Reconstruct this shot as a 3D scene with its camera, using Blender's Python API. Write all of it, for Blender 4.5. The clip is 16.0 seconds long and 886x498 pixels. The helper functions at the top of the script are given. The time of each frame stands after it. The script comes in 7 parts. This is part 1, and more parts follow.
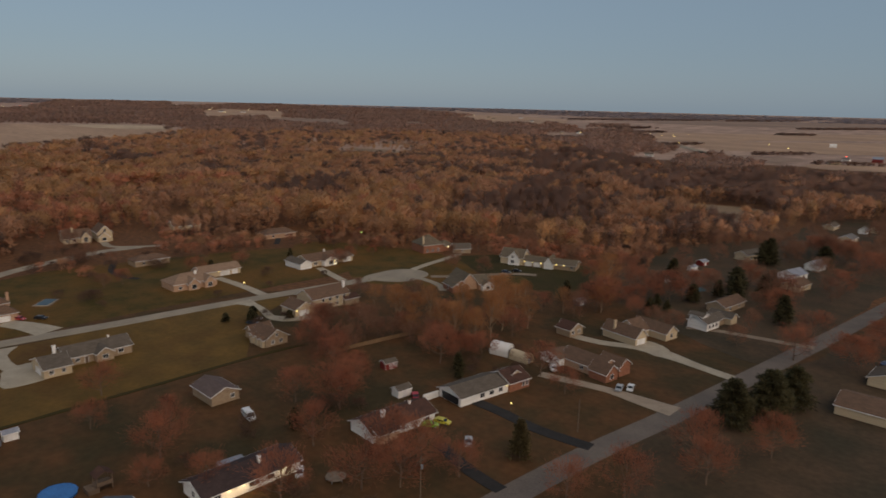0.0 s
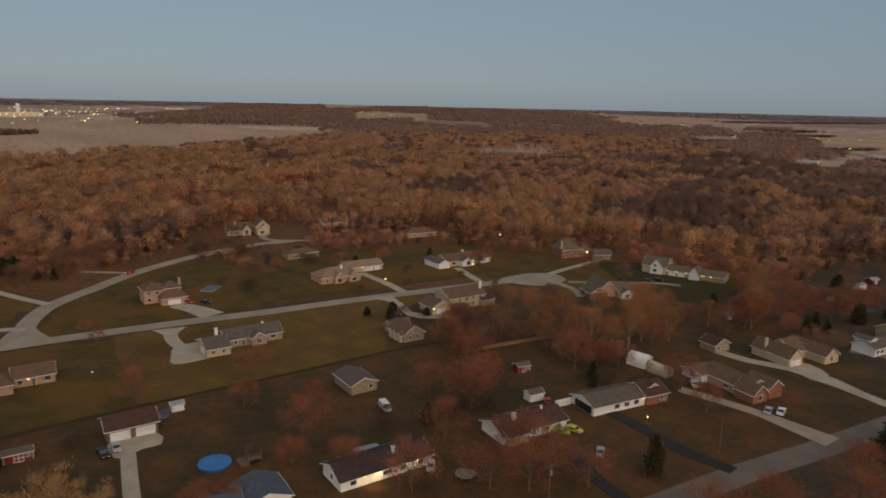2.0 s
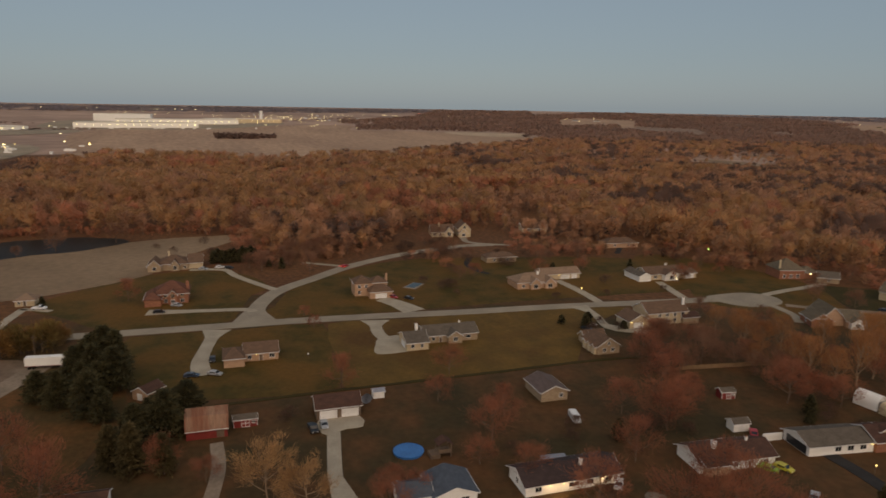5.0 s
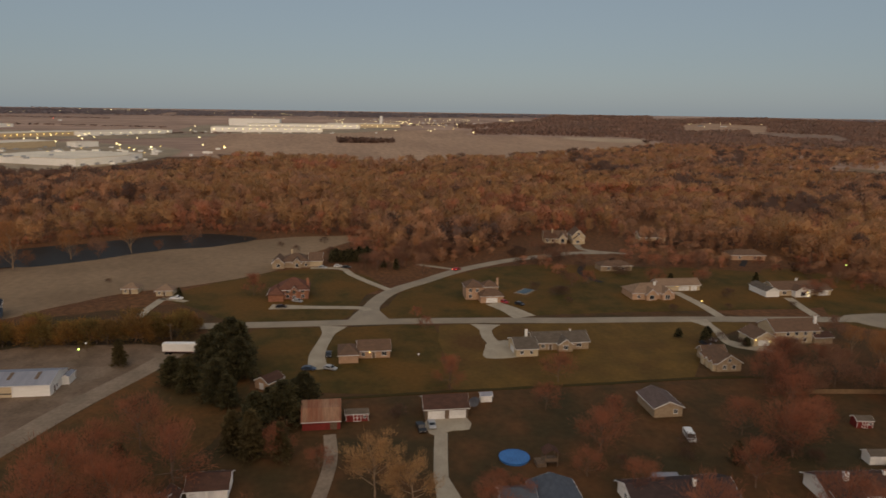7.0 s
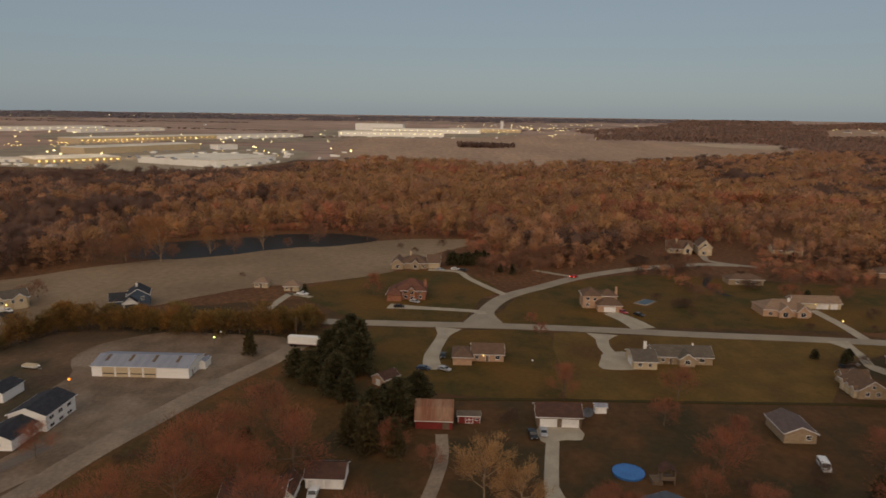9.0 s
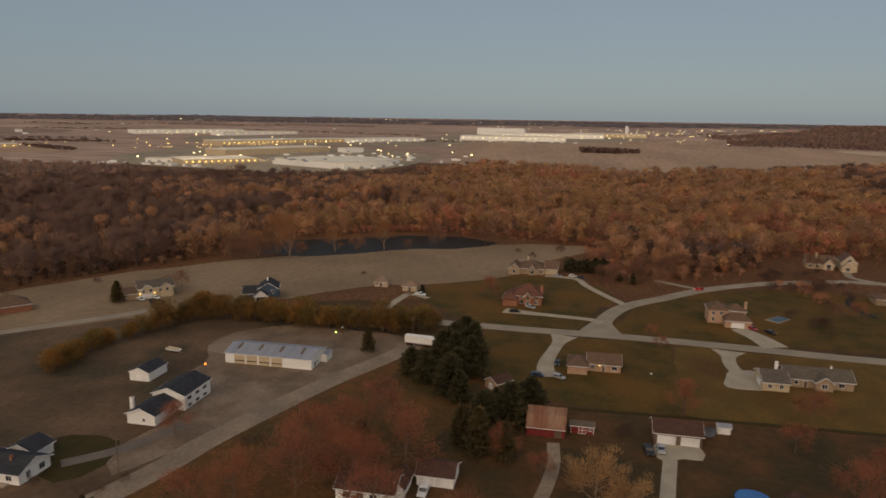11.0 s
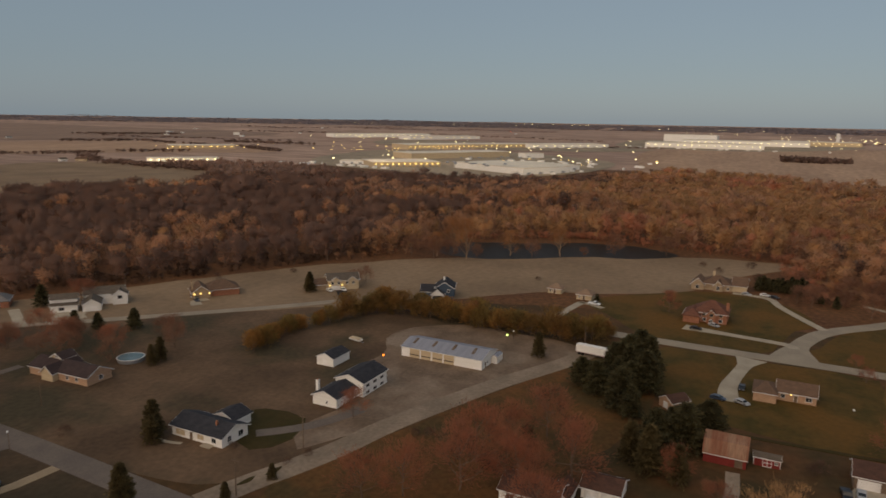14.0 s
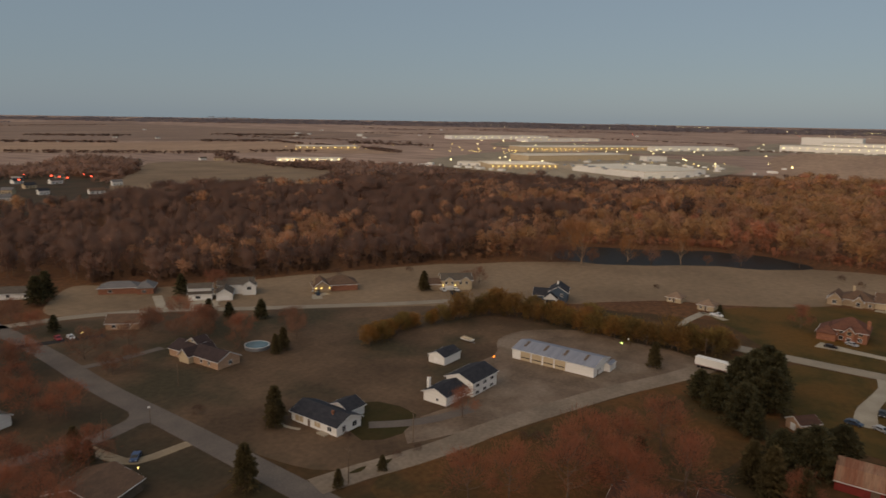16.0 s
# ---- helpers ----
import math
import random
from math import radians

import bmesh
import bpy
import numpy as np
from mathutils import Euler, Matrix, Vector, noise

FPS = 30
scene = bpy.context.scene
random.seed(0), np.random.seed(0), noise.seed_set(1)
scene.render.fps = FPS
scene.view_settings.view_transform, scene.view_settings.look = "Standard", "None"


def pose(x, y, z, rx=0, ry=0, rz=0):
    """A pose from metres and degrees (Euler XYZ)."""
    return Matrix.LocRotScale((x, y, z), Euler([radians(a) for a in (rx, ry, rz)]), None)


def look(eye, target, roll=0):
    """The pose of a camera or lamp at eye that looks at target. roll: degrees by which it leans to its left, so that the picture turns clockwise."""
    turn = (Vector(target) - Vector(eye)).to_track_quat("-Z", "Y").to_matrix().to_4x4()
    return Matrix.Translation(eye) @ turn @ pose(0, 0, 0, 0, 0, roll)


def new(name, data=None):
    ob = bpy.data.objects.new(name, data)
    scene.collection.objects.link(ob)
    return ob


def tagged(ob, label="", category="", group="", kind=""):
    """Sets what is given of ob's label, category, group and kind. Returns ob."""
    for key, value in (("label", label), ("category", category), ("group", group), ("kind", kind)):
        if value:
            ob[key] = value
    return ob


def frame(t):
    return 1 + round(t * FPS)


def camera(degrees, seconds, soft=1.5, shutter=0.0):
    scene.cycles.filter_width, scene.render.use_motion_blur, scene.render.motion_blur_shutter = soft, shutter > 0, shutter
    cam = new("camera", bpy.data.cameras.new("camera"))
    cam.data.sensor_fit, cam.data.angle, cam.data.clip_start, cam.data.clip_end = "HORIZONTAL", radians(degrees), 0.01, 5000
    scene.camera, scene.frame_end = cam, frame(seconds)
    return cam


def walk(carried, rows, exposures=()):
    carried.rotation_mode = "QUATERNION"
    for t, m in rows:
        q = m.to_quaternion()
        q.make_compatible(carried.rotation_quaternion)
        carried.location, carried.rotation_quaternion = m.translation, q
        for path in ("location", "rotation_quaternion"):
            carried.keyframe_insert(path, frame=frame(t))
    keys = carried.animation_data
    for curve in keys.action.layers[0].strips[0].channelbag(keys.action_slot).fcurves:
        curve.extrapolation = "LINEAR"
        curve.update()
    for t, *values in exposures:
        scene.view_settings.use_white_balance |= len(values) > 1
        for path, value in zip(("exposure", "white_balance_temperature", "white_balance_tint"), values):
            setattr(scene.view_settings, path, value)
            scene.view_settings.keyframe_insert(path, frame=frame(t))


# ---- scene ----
# camera and its slow turn over the village edge
cam = camera(65.56, 16.0, soft=1.6, shutter=0.5)
ROWS = [
    (0.0, -0.01, 0.01, 81.73, 44.01, -11.90, 1.37),
    (0.5, 0.14, -0.12, 81.78, 47.02, -11.94, 1.36),
    (1.0, 0.28, -0.25, 81.82, 49.86, -11.94, 1.35),
    (1.5, 0.41, -0.38, 81.87, 52.72, -11.94, 1.28),
    (2.0, 0.55, -0.50, 81.91, 55.68, -11.95, 1.23),
    (2.5, 0.65, -0.60, 81.94, 58.90, -11.93, 1.19),
    (3.0, 0.72, -0.67, 81.96, 62.20, -11.90, 1.13),
    (3.5, 0.78, -0.73, 81.98, 64.89, -11.86, 1.09),
    (4.0, 0.83, -0.78, 82.00, 67.38, -11.81, 1.06),
    (6.5, 1.04, -0.97, 82.06, 79.61, -11.58, 0.88),
    (7.0, 1.26, -0.93, 82.10, 81.90, -11.49, 0.85),
    (7.5, 1.44, -0.91, 82.13, 84.28, -11.43, 0.80),
    (8.0, 1.58, -0.92, 82.13, 86.85, -11.36, 0.81),
    (8.5, 1.65, -1.00, 82.08, 89.39, -11.29, 0.81),
    (9.0, 1.71, -1.11, 82.02, 91.79, -11.22, 0.79),
    (11.5, 2.22, -1.13, 81.99, 104.17, -10.92, 0.87),
    (12.0, 2.31, -1.16, 81.97, 106.55, -10.85, 0.90),
    (12.5, 2.39, -1.19, 81.96, 108.96, -10.81, 0.92),
    (13.0, 2.47, -1.17, 81.96, 111.49, -10.79, 0.95),
    (13.5, 2.57, -1.11, 81.97, 114.11, -10.79, 0.93),
    (14.0, 2.68, -1.02, 82.00, 116.51, -10.78, 0.97),
    (14.5, 2.82, -0.91, 82.04, 118.91, -10.78, 0.93),
    (15.0, 2.97, -0.80, 82.07, 121.23, -10.78, 0.94),
    (15.5, 3.11, -0.68, 82.10, 123.58, -10.79, 0.95),
    (16.0, 3.24, -0.56, 82.11, 126.17, -10.77, 0.94),
]
walk(cam, [(t, pose(x, y, z, 90 + pitch, 0, yaw) @ pose(0, 0, 0, 0, 0, lean)) for t, x, y, z, yaw, pitch, lean in ROWS],
     exposures=[(0.0, 0.15, 6800, 15), (2.5, 0.15, 7150, 16), (6.5, 0.16, 7550, 17), (11.5, 0.16, 7550, 17), (16.0, 0.16, 7350, 16)])

# ---- world and light: soft dawn from behind the camera ----
world = bpy.data.worlds.new("world")
scene.world = world
world.use_nodes = True
wn = world.node_tree
sky = wn.nodes.new("ShaderNodeTexSky")
sky.sky_type, sky.sun_disc = "NISHITA", False
sky.sun_elevation, sky.sun_rotation = radians(15.0), radians(100.0)
sky.air_density, sky.dust_density, sky.ozone_density = 1.0, 0.6, 3.0
wn.nodes["Background"].inputs[1].default_value = 0.10
soft_sky, thin_cloud = wn.nodes.new("ShaderNodeHueSaturation"), wn.nodes.new("ShaderNodeMix")
soft_sky.inputs["Saturation"].default_value = 0.8
thin_cloud.data_type = "RGBA"
thin_cloud.inputs[0].default_value = 0.80
thin_cloud.inputs[7].default_value = (1.55, 2.30, 3.00, 1)
wn.links.new(sky.outputs[0], soft_sky.inputs["Color"]), wn.links.new(soft_sky.outputs[0], thin_cloud.inputs[6])
wn.links.new(thin_cloud.outputs[2], wn.nodes["Background"].inputs[0])
sun = new("sun", bpy.data.lights.new("sun", "SUN"))
sun.data.energy, sun.data.angle, sun.data.color = 1.95, radians(110), (1.0, 0.81, 0.60)
sun.matrix_world = look((300, -40, 115), (0, 0, 0))


# ---- materials ----
def M(name, a, b=None, rough=0.85, metal=0.0, s1=0.25, s2=5.0, var=0.25, bump=0.15, stretch=(1, 1, 1), rand=0.0, c=None, s3=0.02):
    """Two-scale procedural surface: a patchy mix of a and b, a fine grain, and relief."""
    m = bpy.data.materials.new(name)
    m.use_nodes = True
    nt = m.node_tree
    n, l = nt.nodes, nt.links
    p = n["Principled BSDF"]
    p.inputs["Roughness"].default_value, p.inputs["Metallic"].default_value = rough, metal
    geo = n.new("ShaderNodeNewGeometry")
    mp = n.new("ShaderNodeVectorMath")
    mp.operation = "MULTIPLY"
    mp.inputs[1].default_value = stretch
    l.new(geo.outputs["Position"], mp.inputs[0])
    n1, n2 = n.new("ShaderNodeTexNoise"), n.new("ShaderNodeTexNoise")
    n1.inputs["Scale"].default_value, n1.inputs["Detail"].default_value = s1, 5
    n2.inputs["Scale"].default_value, n2.inputs["Detail"].default_value = s2, 3
    l.new(mp.outputs[0], n1.inputs["Vector"]), l.new(mp.outputs[0], n2.inputs["Vector"])
    ramp = n.new("ShaderNodeValToRGB")
    b = b or tuple(0.75 * c for c in a)
    ramp.color_ramp.elements[0].position, ramp.color_ramp.elements[1].position = 0.36, 0.64
    ramp.color_ramp.elements[0].color, ramp.color_ramp.elements[1].color = (*a, 1), (*b, 1)
    l.new(n1.outputs["Fac"], ramp.inputs[0])
    rng = n.new("ShaderNodeMapRange")
    rng.inputs["From Min"].default_value, rng.inputs["From Max"].default_value = 0.3, 0.7
    rng.inputs["To Min"].default_value, rng.inputs["To Max"].default_value = 1 - var, 1 + var
    l.new(n2.outputs["Fac"], rng.inputs["Value"])
    hsv = n.new("ShaderNodeHueSaturation")
    tone = ramp.outputs[0]
    if c:
        n3, r3, mx = n.new("ShaderNodeTexNoise"), n.new("ShaderNodeMapRange"), n.new("ShaderNodeMix")
        n3.inputs["Scale"].default_value, n3.inputs["Detail"].default_value = s3, 4
        r3.inputs["From Min"].default_value, r3.inputs["From Max"].default_value = 0.48, 0.62
        mx.data_type, mx.inputs[7].default_value = "RGBA", (*c, 1)
        l.new(mp.outputs[0], n3.inputs["Vector"]), l.new(n3.outputs["Fac"], r3.inputs["Value"])
        l.new(r3.outputs[0], mx.inputs[0]), l.new(tone, mx.inputs[6])
        tone = mx.outputs[2]
    l.new(tone, hsv.inputs["Color"])
    val = rng.outputs[0]
    if rand:
        info, r2, mul = n.new("ShaderNodeObjectInfo"), n.new("ShaderNodeMapRange"), n.new("ShaderNodeMath")
        r2.inputs["To Min"].default_value, r2.inputs["To Max"].default_value = 1 - rand, 1 + rand
        l.new(info.outputs["Random"], r2.inputs["Value"])
        mul.operation = "MULTIPLY"
        l.new(val, mul.inputs[0]), l.new(r2.outputs[0], mul.inputs[1])
        val = mul.outputs[0]
    l.new(val, hsv.inputs["Value"])
    l.new(hsv.outputs[0], p.inputs["Base Color"])
    if bump:
        bp = n.new("ShaderNodeBump")
        bp.inputs["Strength"].default_value, bp.inputs["Distance"].default_value = bump, 0.05
        l.new(n2.outputs["Fac"], bp.inputs["Height"]), l.new(bp.outputs[0], p.inputs["Normal"])
    p.inputs["Specular IOR Level"].default_value = 0.5 if rough < 0.5 else 0.12
    return m


def island_vary(m, low, high, gaps=0.0):
    """Gives every loose piece of a joined mesh its own brightness; gaps: the share of sky seen between its finest twigs."""
    nt = m.node_tree
    p = nt.nodes["Principled BSDF"]
    src = p.inputs["Base Color"].links[0].from_socket
    geo, r, hsv = nt.nodes.new("ShaderNodeNewGeometry"), nt.nodes.new("ShaderNodeMapRange"), nt.nodes.new("ShaderNodeHueSaturation")
    r.inputs["To Min"].default_value, r.inputs["To Max"].default_value = low, high
    nt.links.new(geo.outputs["Random Per Island"], r.inputs["Value"])
    nt.links.new(r.outputs[0], hsv.inputs["Value"]), nt.links.new(src, hsv.inputs["Color"])
    nt.links.new(hsv.outputs[0], p.inputs["Base Color"])
    # thin twigs and needles let some light through
    thin, mix = nt.nodes.new("ShaderNodeBsdfTranslucent"), nt.nodes.new("ShaderNodeMixShader")
    nt.links.new(hsv.outputs[0], thin.inputs["Color"])
    mix.inputs[0].default_value = 0.5
    nt.links.new(p.outputs[0], mix.inputs[1]), nt.links.new(thin.outputs[0], mix.inputs[2])
    last = mix
    if gaps:
        clear, last = nt.nodes.new("ShaderNodeBsdfTransparent"), nt.nodes.new("ShaderNodeMixShader")
        last.inputs[0].default_value = gaps
        nt.links.new(mix.outputs[0], last.inputs[1]), nt.links.new(clear.outputs[0], last.inputs[2])
    nt.links.new(last.outputs[0], nt.nodes["Material Output"].inputs["Surface"])
    return m


def glow(name, color, strength):
    m = bpy.data.materials.new(name)
    m.use_nodes = True
    p = m.node_tree.nodes["Principled BSDF"]
    p.inputs["Base Color"].default_value = (*color, 1)
    p.inputs["Emission Color"].default_value, p.inputs["Emission Strength"].default_value = (*color, 1), strength
    return m


GRASS = M("dry_grass", (0.066, 0.041, 0.018), (0.112, 0.052, 0.022), c=(0.050, 0.037, 0.017), s3=0.03, s1=0.09, s2=0.5, var=0.14, bump=0.1)
LAWN = M("lawn", (0.059, 0.044, 0.011), (0.107, 0.060, 0.016), c=(0.129, 0.065, 0.016), s3=0.03, s1=0.11, s2=0.6, var=0.12, bump=0.1)
MOWN = M("mown_lawn", (0.150, 0.084, 0.022), (0.104, 0.062, 0.018), c=(0.098, 0.050, 0.016), s3=0.03, s1=0.10, s2=0.6, var=0.12, bump=0.1)
FIELD = M("bleached_field", (0.270, 0.185, 0.116), (0.200, 0.135, 0.084), s1=0.02, s2=0.3, var=0.12, bump=0.1)
CROP = M("crop_stubble", (0.42, 0.272, 0.178), (0.33, 0.210, 0.140), s1=0.004, s2=0.05, var=0.18, stretch=(0.5, 2, 1))
LITTER = M("leaf_litter", (0.143, 0.066, 0.029), (0.110, 0.050, 0.024), s1=0.02, s2=0.4, var=0.35, bump=0.5)
FAR = M("far_land", (0.30, 0.198, 0.152), (0.41, 0.275, 0.205), s1=0.0022, s2=0.02, var=0.3, stretch=(1.6, 0.5, 1))
CONCRETE = M("concrete", (0.400, 0.342, 0.262), (0.330, 0.280, 0.215), s1=0.2, s2=3, var=0.12, bump=0.1)
ROAD = M("worn_asphalt", (0.168, 0.136, 0.114), (0.134, 0.109, 0.094), s1=0.12, s2=3, var=0.15, bump=0.15)
SMOOTH = M("grey_road", (0.320, 0.266, 0.202), (0.260, 0.218, 0.168), s1=0.1, s2=2, var=0.12, bump=0.1)
BLACKTOP = M("fresh_blacktop", (0.040, 0.037, 0.036), rough=0.95, s2=4, var=0.2)
YARD = M("earth_and_gravel", (0.205, 0.142, 0.100), (0.140, 0.098, 0.068), c=(0.250, 0.188, 0.140), s3=0.05, s1=0.12, s2=0.9, var=0.15, bump=0.15)
DARKLAWN = M("dark_olive_lawn", (0.040, 0.033, 0.009), (0.053, 0.036, 0.012), s1=0.12, s2=0.6, var=0.12, bump=0.1)
DUSK = M("grey_winter_grass", (0.064, 0.044, 0.026), (0.090, 0.056, 0.033), c=(0.050, 0.040, 0.024), s3=0.03, s1=0.09, s2=0.6, var=0.15, bump=0.1)
ROUGH = M("rough_brown_grass", (0.140, 0.062, 0.022), (0.092, 0.050, 0.018), c=(0.070, 0.045, 0.018), s3=0.05, s1=0.12, s2=0.7, var=0.2, bump=0.2)
MEADOW = M("grey_tan_meadow", (0.150, 0.093, 0.056), (0.086, 0.054, 0.033), c=(0.064, 0.050, 0.029), s3=0.03, s1=0.045, s2=0.6, var=0.16, bump=0.1)
GRAVEL = M("gravel", (0.275, 0.210, 0.155), (0.200, 0.152, 0.112), s1=0.1, s2=0.9, var=0.15, bump=0.15)
WATER = M("pond_water", (0.030, 0.026, 0.022), rough=0.4, s2=0.4, var=0.1, bump=0)
WATER.node_tree.nodes["Principled BSDF"].inputs["Specular IOR Level"].default_value = 0.03
WHITE = M("white_siding", (0.80, 0.78, 0.75), (0.72, 0.70, 0.66), s1=0.4, s2=6, var=0.06, bump=0.1, stretch=(0.3, 0.3, 3))
TRIM = M("white_trim", (0.82, 0.80, 0.78), rough=0.6, var=0.06, bump=0)
CREAM = M("cream_siding", (0.540, 0.430, 0.290), (0.470, 0.370, 0.250), s1=0.4, s2=6, var=0.08, stretch=(0.3, 0.3, 3))
BEIGE = M("beige_brick", (0.353, 0.267, 0.180), (0.302, 0.215, 0.144), s1=0.8, s2=9, var=0.2, stretch=(1, 1, 2))
BRICK = M("red_brick", (0.32, 0.14, 0.085), (0.25, 0.11, 0.07), s1=0.7, s2=9, var=0.25, stretch=(1, 1, 2))
TANBRICK = M("tan_brick", (0.47, 0.30, 0.20), (0.39, 0.245, 0.16), s1=0.7, s2=9, var=0.22, stretch=(1, 1, 2))
BLUE = M("blue_siding", (0.070, 0.100, 0.140), (0.058, 0.082, 0.115), s1=0.4, s2=6, var=0.1, stretch=(0.3, 0.3, 3))
PLUMROOF = M("plum_brown_shingles", (0.062, 0.042, 0.040), (0.047, 0.033, 0.032), s1=0.5, s2=4, var=0.25, bump=0.3, stretch=(1, 1, 4))
MAUVEROOF = M("mauve_brown_shingles", (0.135, 0.098, 0.090), (0.108, 0.080, 0.074), s1=0.5, s2=4, var=0.25, bump=0.3, stretch=(1, 1, 4))
DARKROOF = M("dark_shingles", (0.045, 0.045, 0.052), (0.032, 0.032, 0.038), s1=0.5, s2=4, var=0.3, bump=0.3, stretch=(1, 1, 4))
GREYROOF = M("grey_shingles", (0.129, 0.104, 0.083), (0.099, 0.081, 0.065), s1=0.5, s2=4, var=0.25, bump=0.3, stretch=(1, 1, 4))
BROWNROOF = M("brown_shingles", (0.155, 0.094, 0.063), (0.121, 0.075, 0.052), s1=0.5, s2=4, var=0.25, bump=0.3, stretch=(1, 1, 4))
REDROOF = M("red_brown_shingles", (0.090, 0.047, 0.035), (0.068, 0.037, 0.029), s1=0.5, s2=4, var=0.28, bump=0.3, stretch=(1, 1, 4))
OLIVEROOF = M("olive_brown_shingles", (0.15, 0.118, 0.082), (0.118, 0.092, 0.066), s1=0.5, s2=4, var=0.25, bump=0.3, stretch=(1, 1, 4))
SLATE = M("slate_grey_shingles", (0.19, 0.175, 0.17), (0.155, 0.145, 0.14), s1=0.5, s2=4, var=0.25, bump=0.3, stretch=(1, 1, 4))
RUSSETROOF = M("russet_shingles", (0.155, 0.068, 0.046), (0.122, 0.055, 0.038), s1=0.5, s2=4, var=0.28, bump=0.3, stretch=(1, 1, 4))
TANROOF = M("tan_shingles", (0.27, 0.18, 0.125), (0.22, 0.145, 0.10), s1=0.5, s2=4, var=0.22, bump=0.3, stretch=(1, 1, 4))
STEELROOF = M("pale_steel_roof", (0.27, 0.28, 0.32), (0.22, 0.23, 0.27), rough=0.6, metal=0.0, s1=0.3, s2=3, var=0.08, stretch=(0.2, 2, 0.2))
WAREROOF = M("pale_membrane_roof", (0.74, 0.67, 0.56), (0.62, 0.56, 0.47), s1=0.02, s2=0.2, var=0.1)
RUST = M("rusty_tin", (0.212, 0.089, 0.055), (0.264, 0.157, 0.106), rough=0.65, metal=0.2, s1=0.5, s2=3, var=0.25, stretch=(0.170, 2.125, 0.170))
REDPAINT = M("barn_red_paint", (0.216, 0.035, 0.030), (0.173, 0.030, 0.025), s1=0.6, s2=5, var=0.2)
GLASS = M("dark_window_glass", (0.03, 0.033, 0.038), rough=0.12, var=0.1, bump=0)
BARK = M("bark", (0.17, 0.115, 0.082), (0.12, 0.080, 0.060), s1=0.5, s2=8, var=0.3)
PALEBARK = M("pale_bark", (0.30, 0.21, 0.14), (0.22, 0.15, 0.10), s1=0.5, s2=8, var=0.3)
# Woods twigs carry a little distance haze as extra green and blue.
TWIG = island_vary(M("brown_twigs", (0.660, 0.358, 0.210), (0.500, 0.272, 0.168), c=(0.590, 0.322, 0.170), s3=0.012, s1=0.03, s2=0.08, var=0.23, bump=0), 0.94, 1.06, 0.46)
GREYTWIG = island_vary(M("grey_brown_twigs", (0.345, 0.200, 0.146), (0.245, 0.146, 0.112), s1=0.03, s2=0.08, var=0.22, bump=0), 0.94, 1.06, 0.46)
OCHRETWIG = island_vary(M("ochre_twigs", (0.700, 0.392, 0.194), (0.530, 0.300, 0.150), s1=0.03, s2=0.08, var=0.22, bump=0), 0.94, 1.06, 0.46)
RUSSETTWIG = island_vary(M("russet_twigs", (0.690, 0.308, 0.180), (0.510, 0.228, 0.138), s1=0.03, s2=0.08, var=0.22, bump=0), 0.94, 1.06, 0.46)
REDTWIG = island_vary(M("red_budding_twigs", (0.42, 0.160, 0.090), (0.31, 0.120, 0.072), s1=0.05, s2=0.3, var=0.25, bump=0), 0.88, 1.12, 0.34)
BROWNTWIG = island_vary(M("dull_brown_twigs", (0.34, 0.170, 0.105), (0.24, 0.122, 0.080), s1=0.04, s2=0.3, var=0.25, bump=0), 0.85, 1.15, 0.25)
DARKTWIG = island_vary(M("dark_brush_twigs", (0.17, 0.098, 0.068), (0.12, 0.072, 0.052), s1=0.1, s2=0.5, var=0.25, bump=0), 0.8, 1.2)
GOLDTWIG = island_vary(M("golden_twigs", (0.46, 0.21, 0.088), (0.33, 0.15, 0.068), s1=0.05, s2=0.3, var=0.25, bump=0), 0.8, 1.2, 0.25)
TANTWIG = island_vary(M("tan_twigs", (0.52, 0.30, 0.14), (0.40, 0.23, 0.115), s1=0.1, s2=0.5, var=0.2, bump=0), 0.75, 1.25)
NEEDLE = island_vary(M("dark_needles", (0.118, 0.101, 0.050), (0.086, 0.075, 0.040), s1=0.12, s2=0.6, var=0.25, bump=0), 0.8, 1.2, 0.2)
CEDAR = island_vary(M("brown_cedar", (0.135, 0.100, 0.046), (0.095, 0.073, 0.036), s1=0.15, s2=0.8, var=0.25, bump=0), 0.75, 1.25)
HEDGE = island_vary(M("amber_hedge_leaves", (0.37, 0.182, 0.055), (0.24, 0.140, 0.052), s1=0.07, s2=0.5, var=0.3, bump=0), 0.75, 1.25, 0.2)
OLIVE = island_vary(M("olive_hedge_leaves", (0.27, 0.175, 0.056), (0.19, 0.126, 0.046), s1=0.07, s2=0.5, var=0.3, bump=0), 0.75, 1.25, 0.2)
WARM_LAMP = glow("warm_lamp", (1.0, 0.76, 0.24), 2.3)
COOL_LAMP = glow("white_lamp", (1.0, 0.88, 0.45), 3.4)
GREEN_LAMP = glow("greenish_lamp", (0.62, 1.0, 0.22), 2.4)
AMBER_LAMP = glow("amber_lamp", (1.0, 0.27, 0.03), 2.0)
RED_LAMP = glow("red_lamp", (1.0, 0.10, 0.05), 3.0)
TYRE = M("tyre_rubber", (0.02, 0.02, 0.02), rough=0.9, var=0.1)
CHROME = M("wheel_steel", (0.5, 0.5, 0.52), rough=0.35, metal=0.8, var=0.1)
POOLBLUE = M("blue_pool_cover", (0.030, 0.160, 0.43), (0.024, 0.125, 0.35), rough=0.4, s1=0.5, s2=2, var=0.15)
STEEL = M("grey_steel", (0.35, 0.36, 0.38), rough=0.5, metal=0.5, var=0.1)
WOOD = M("weathered_wood", (0.17, 0.12, 0.085), (0.13, 0.09, 0.065), s1=0.6, s2=8, var=0.25, stretch=(1, 1, 0.3))


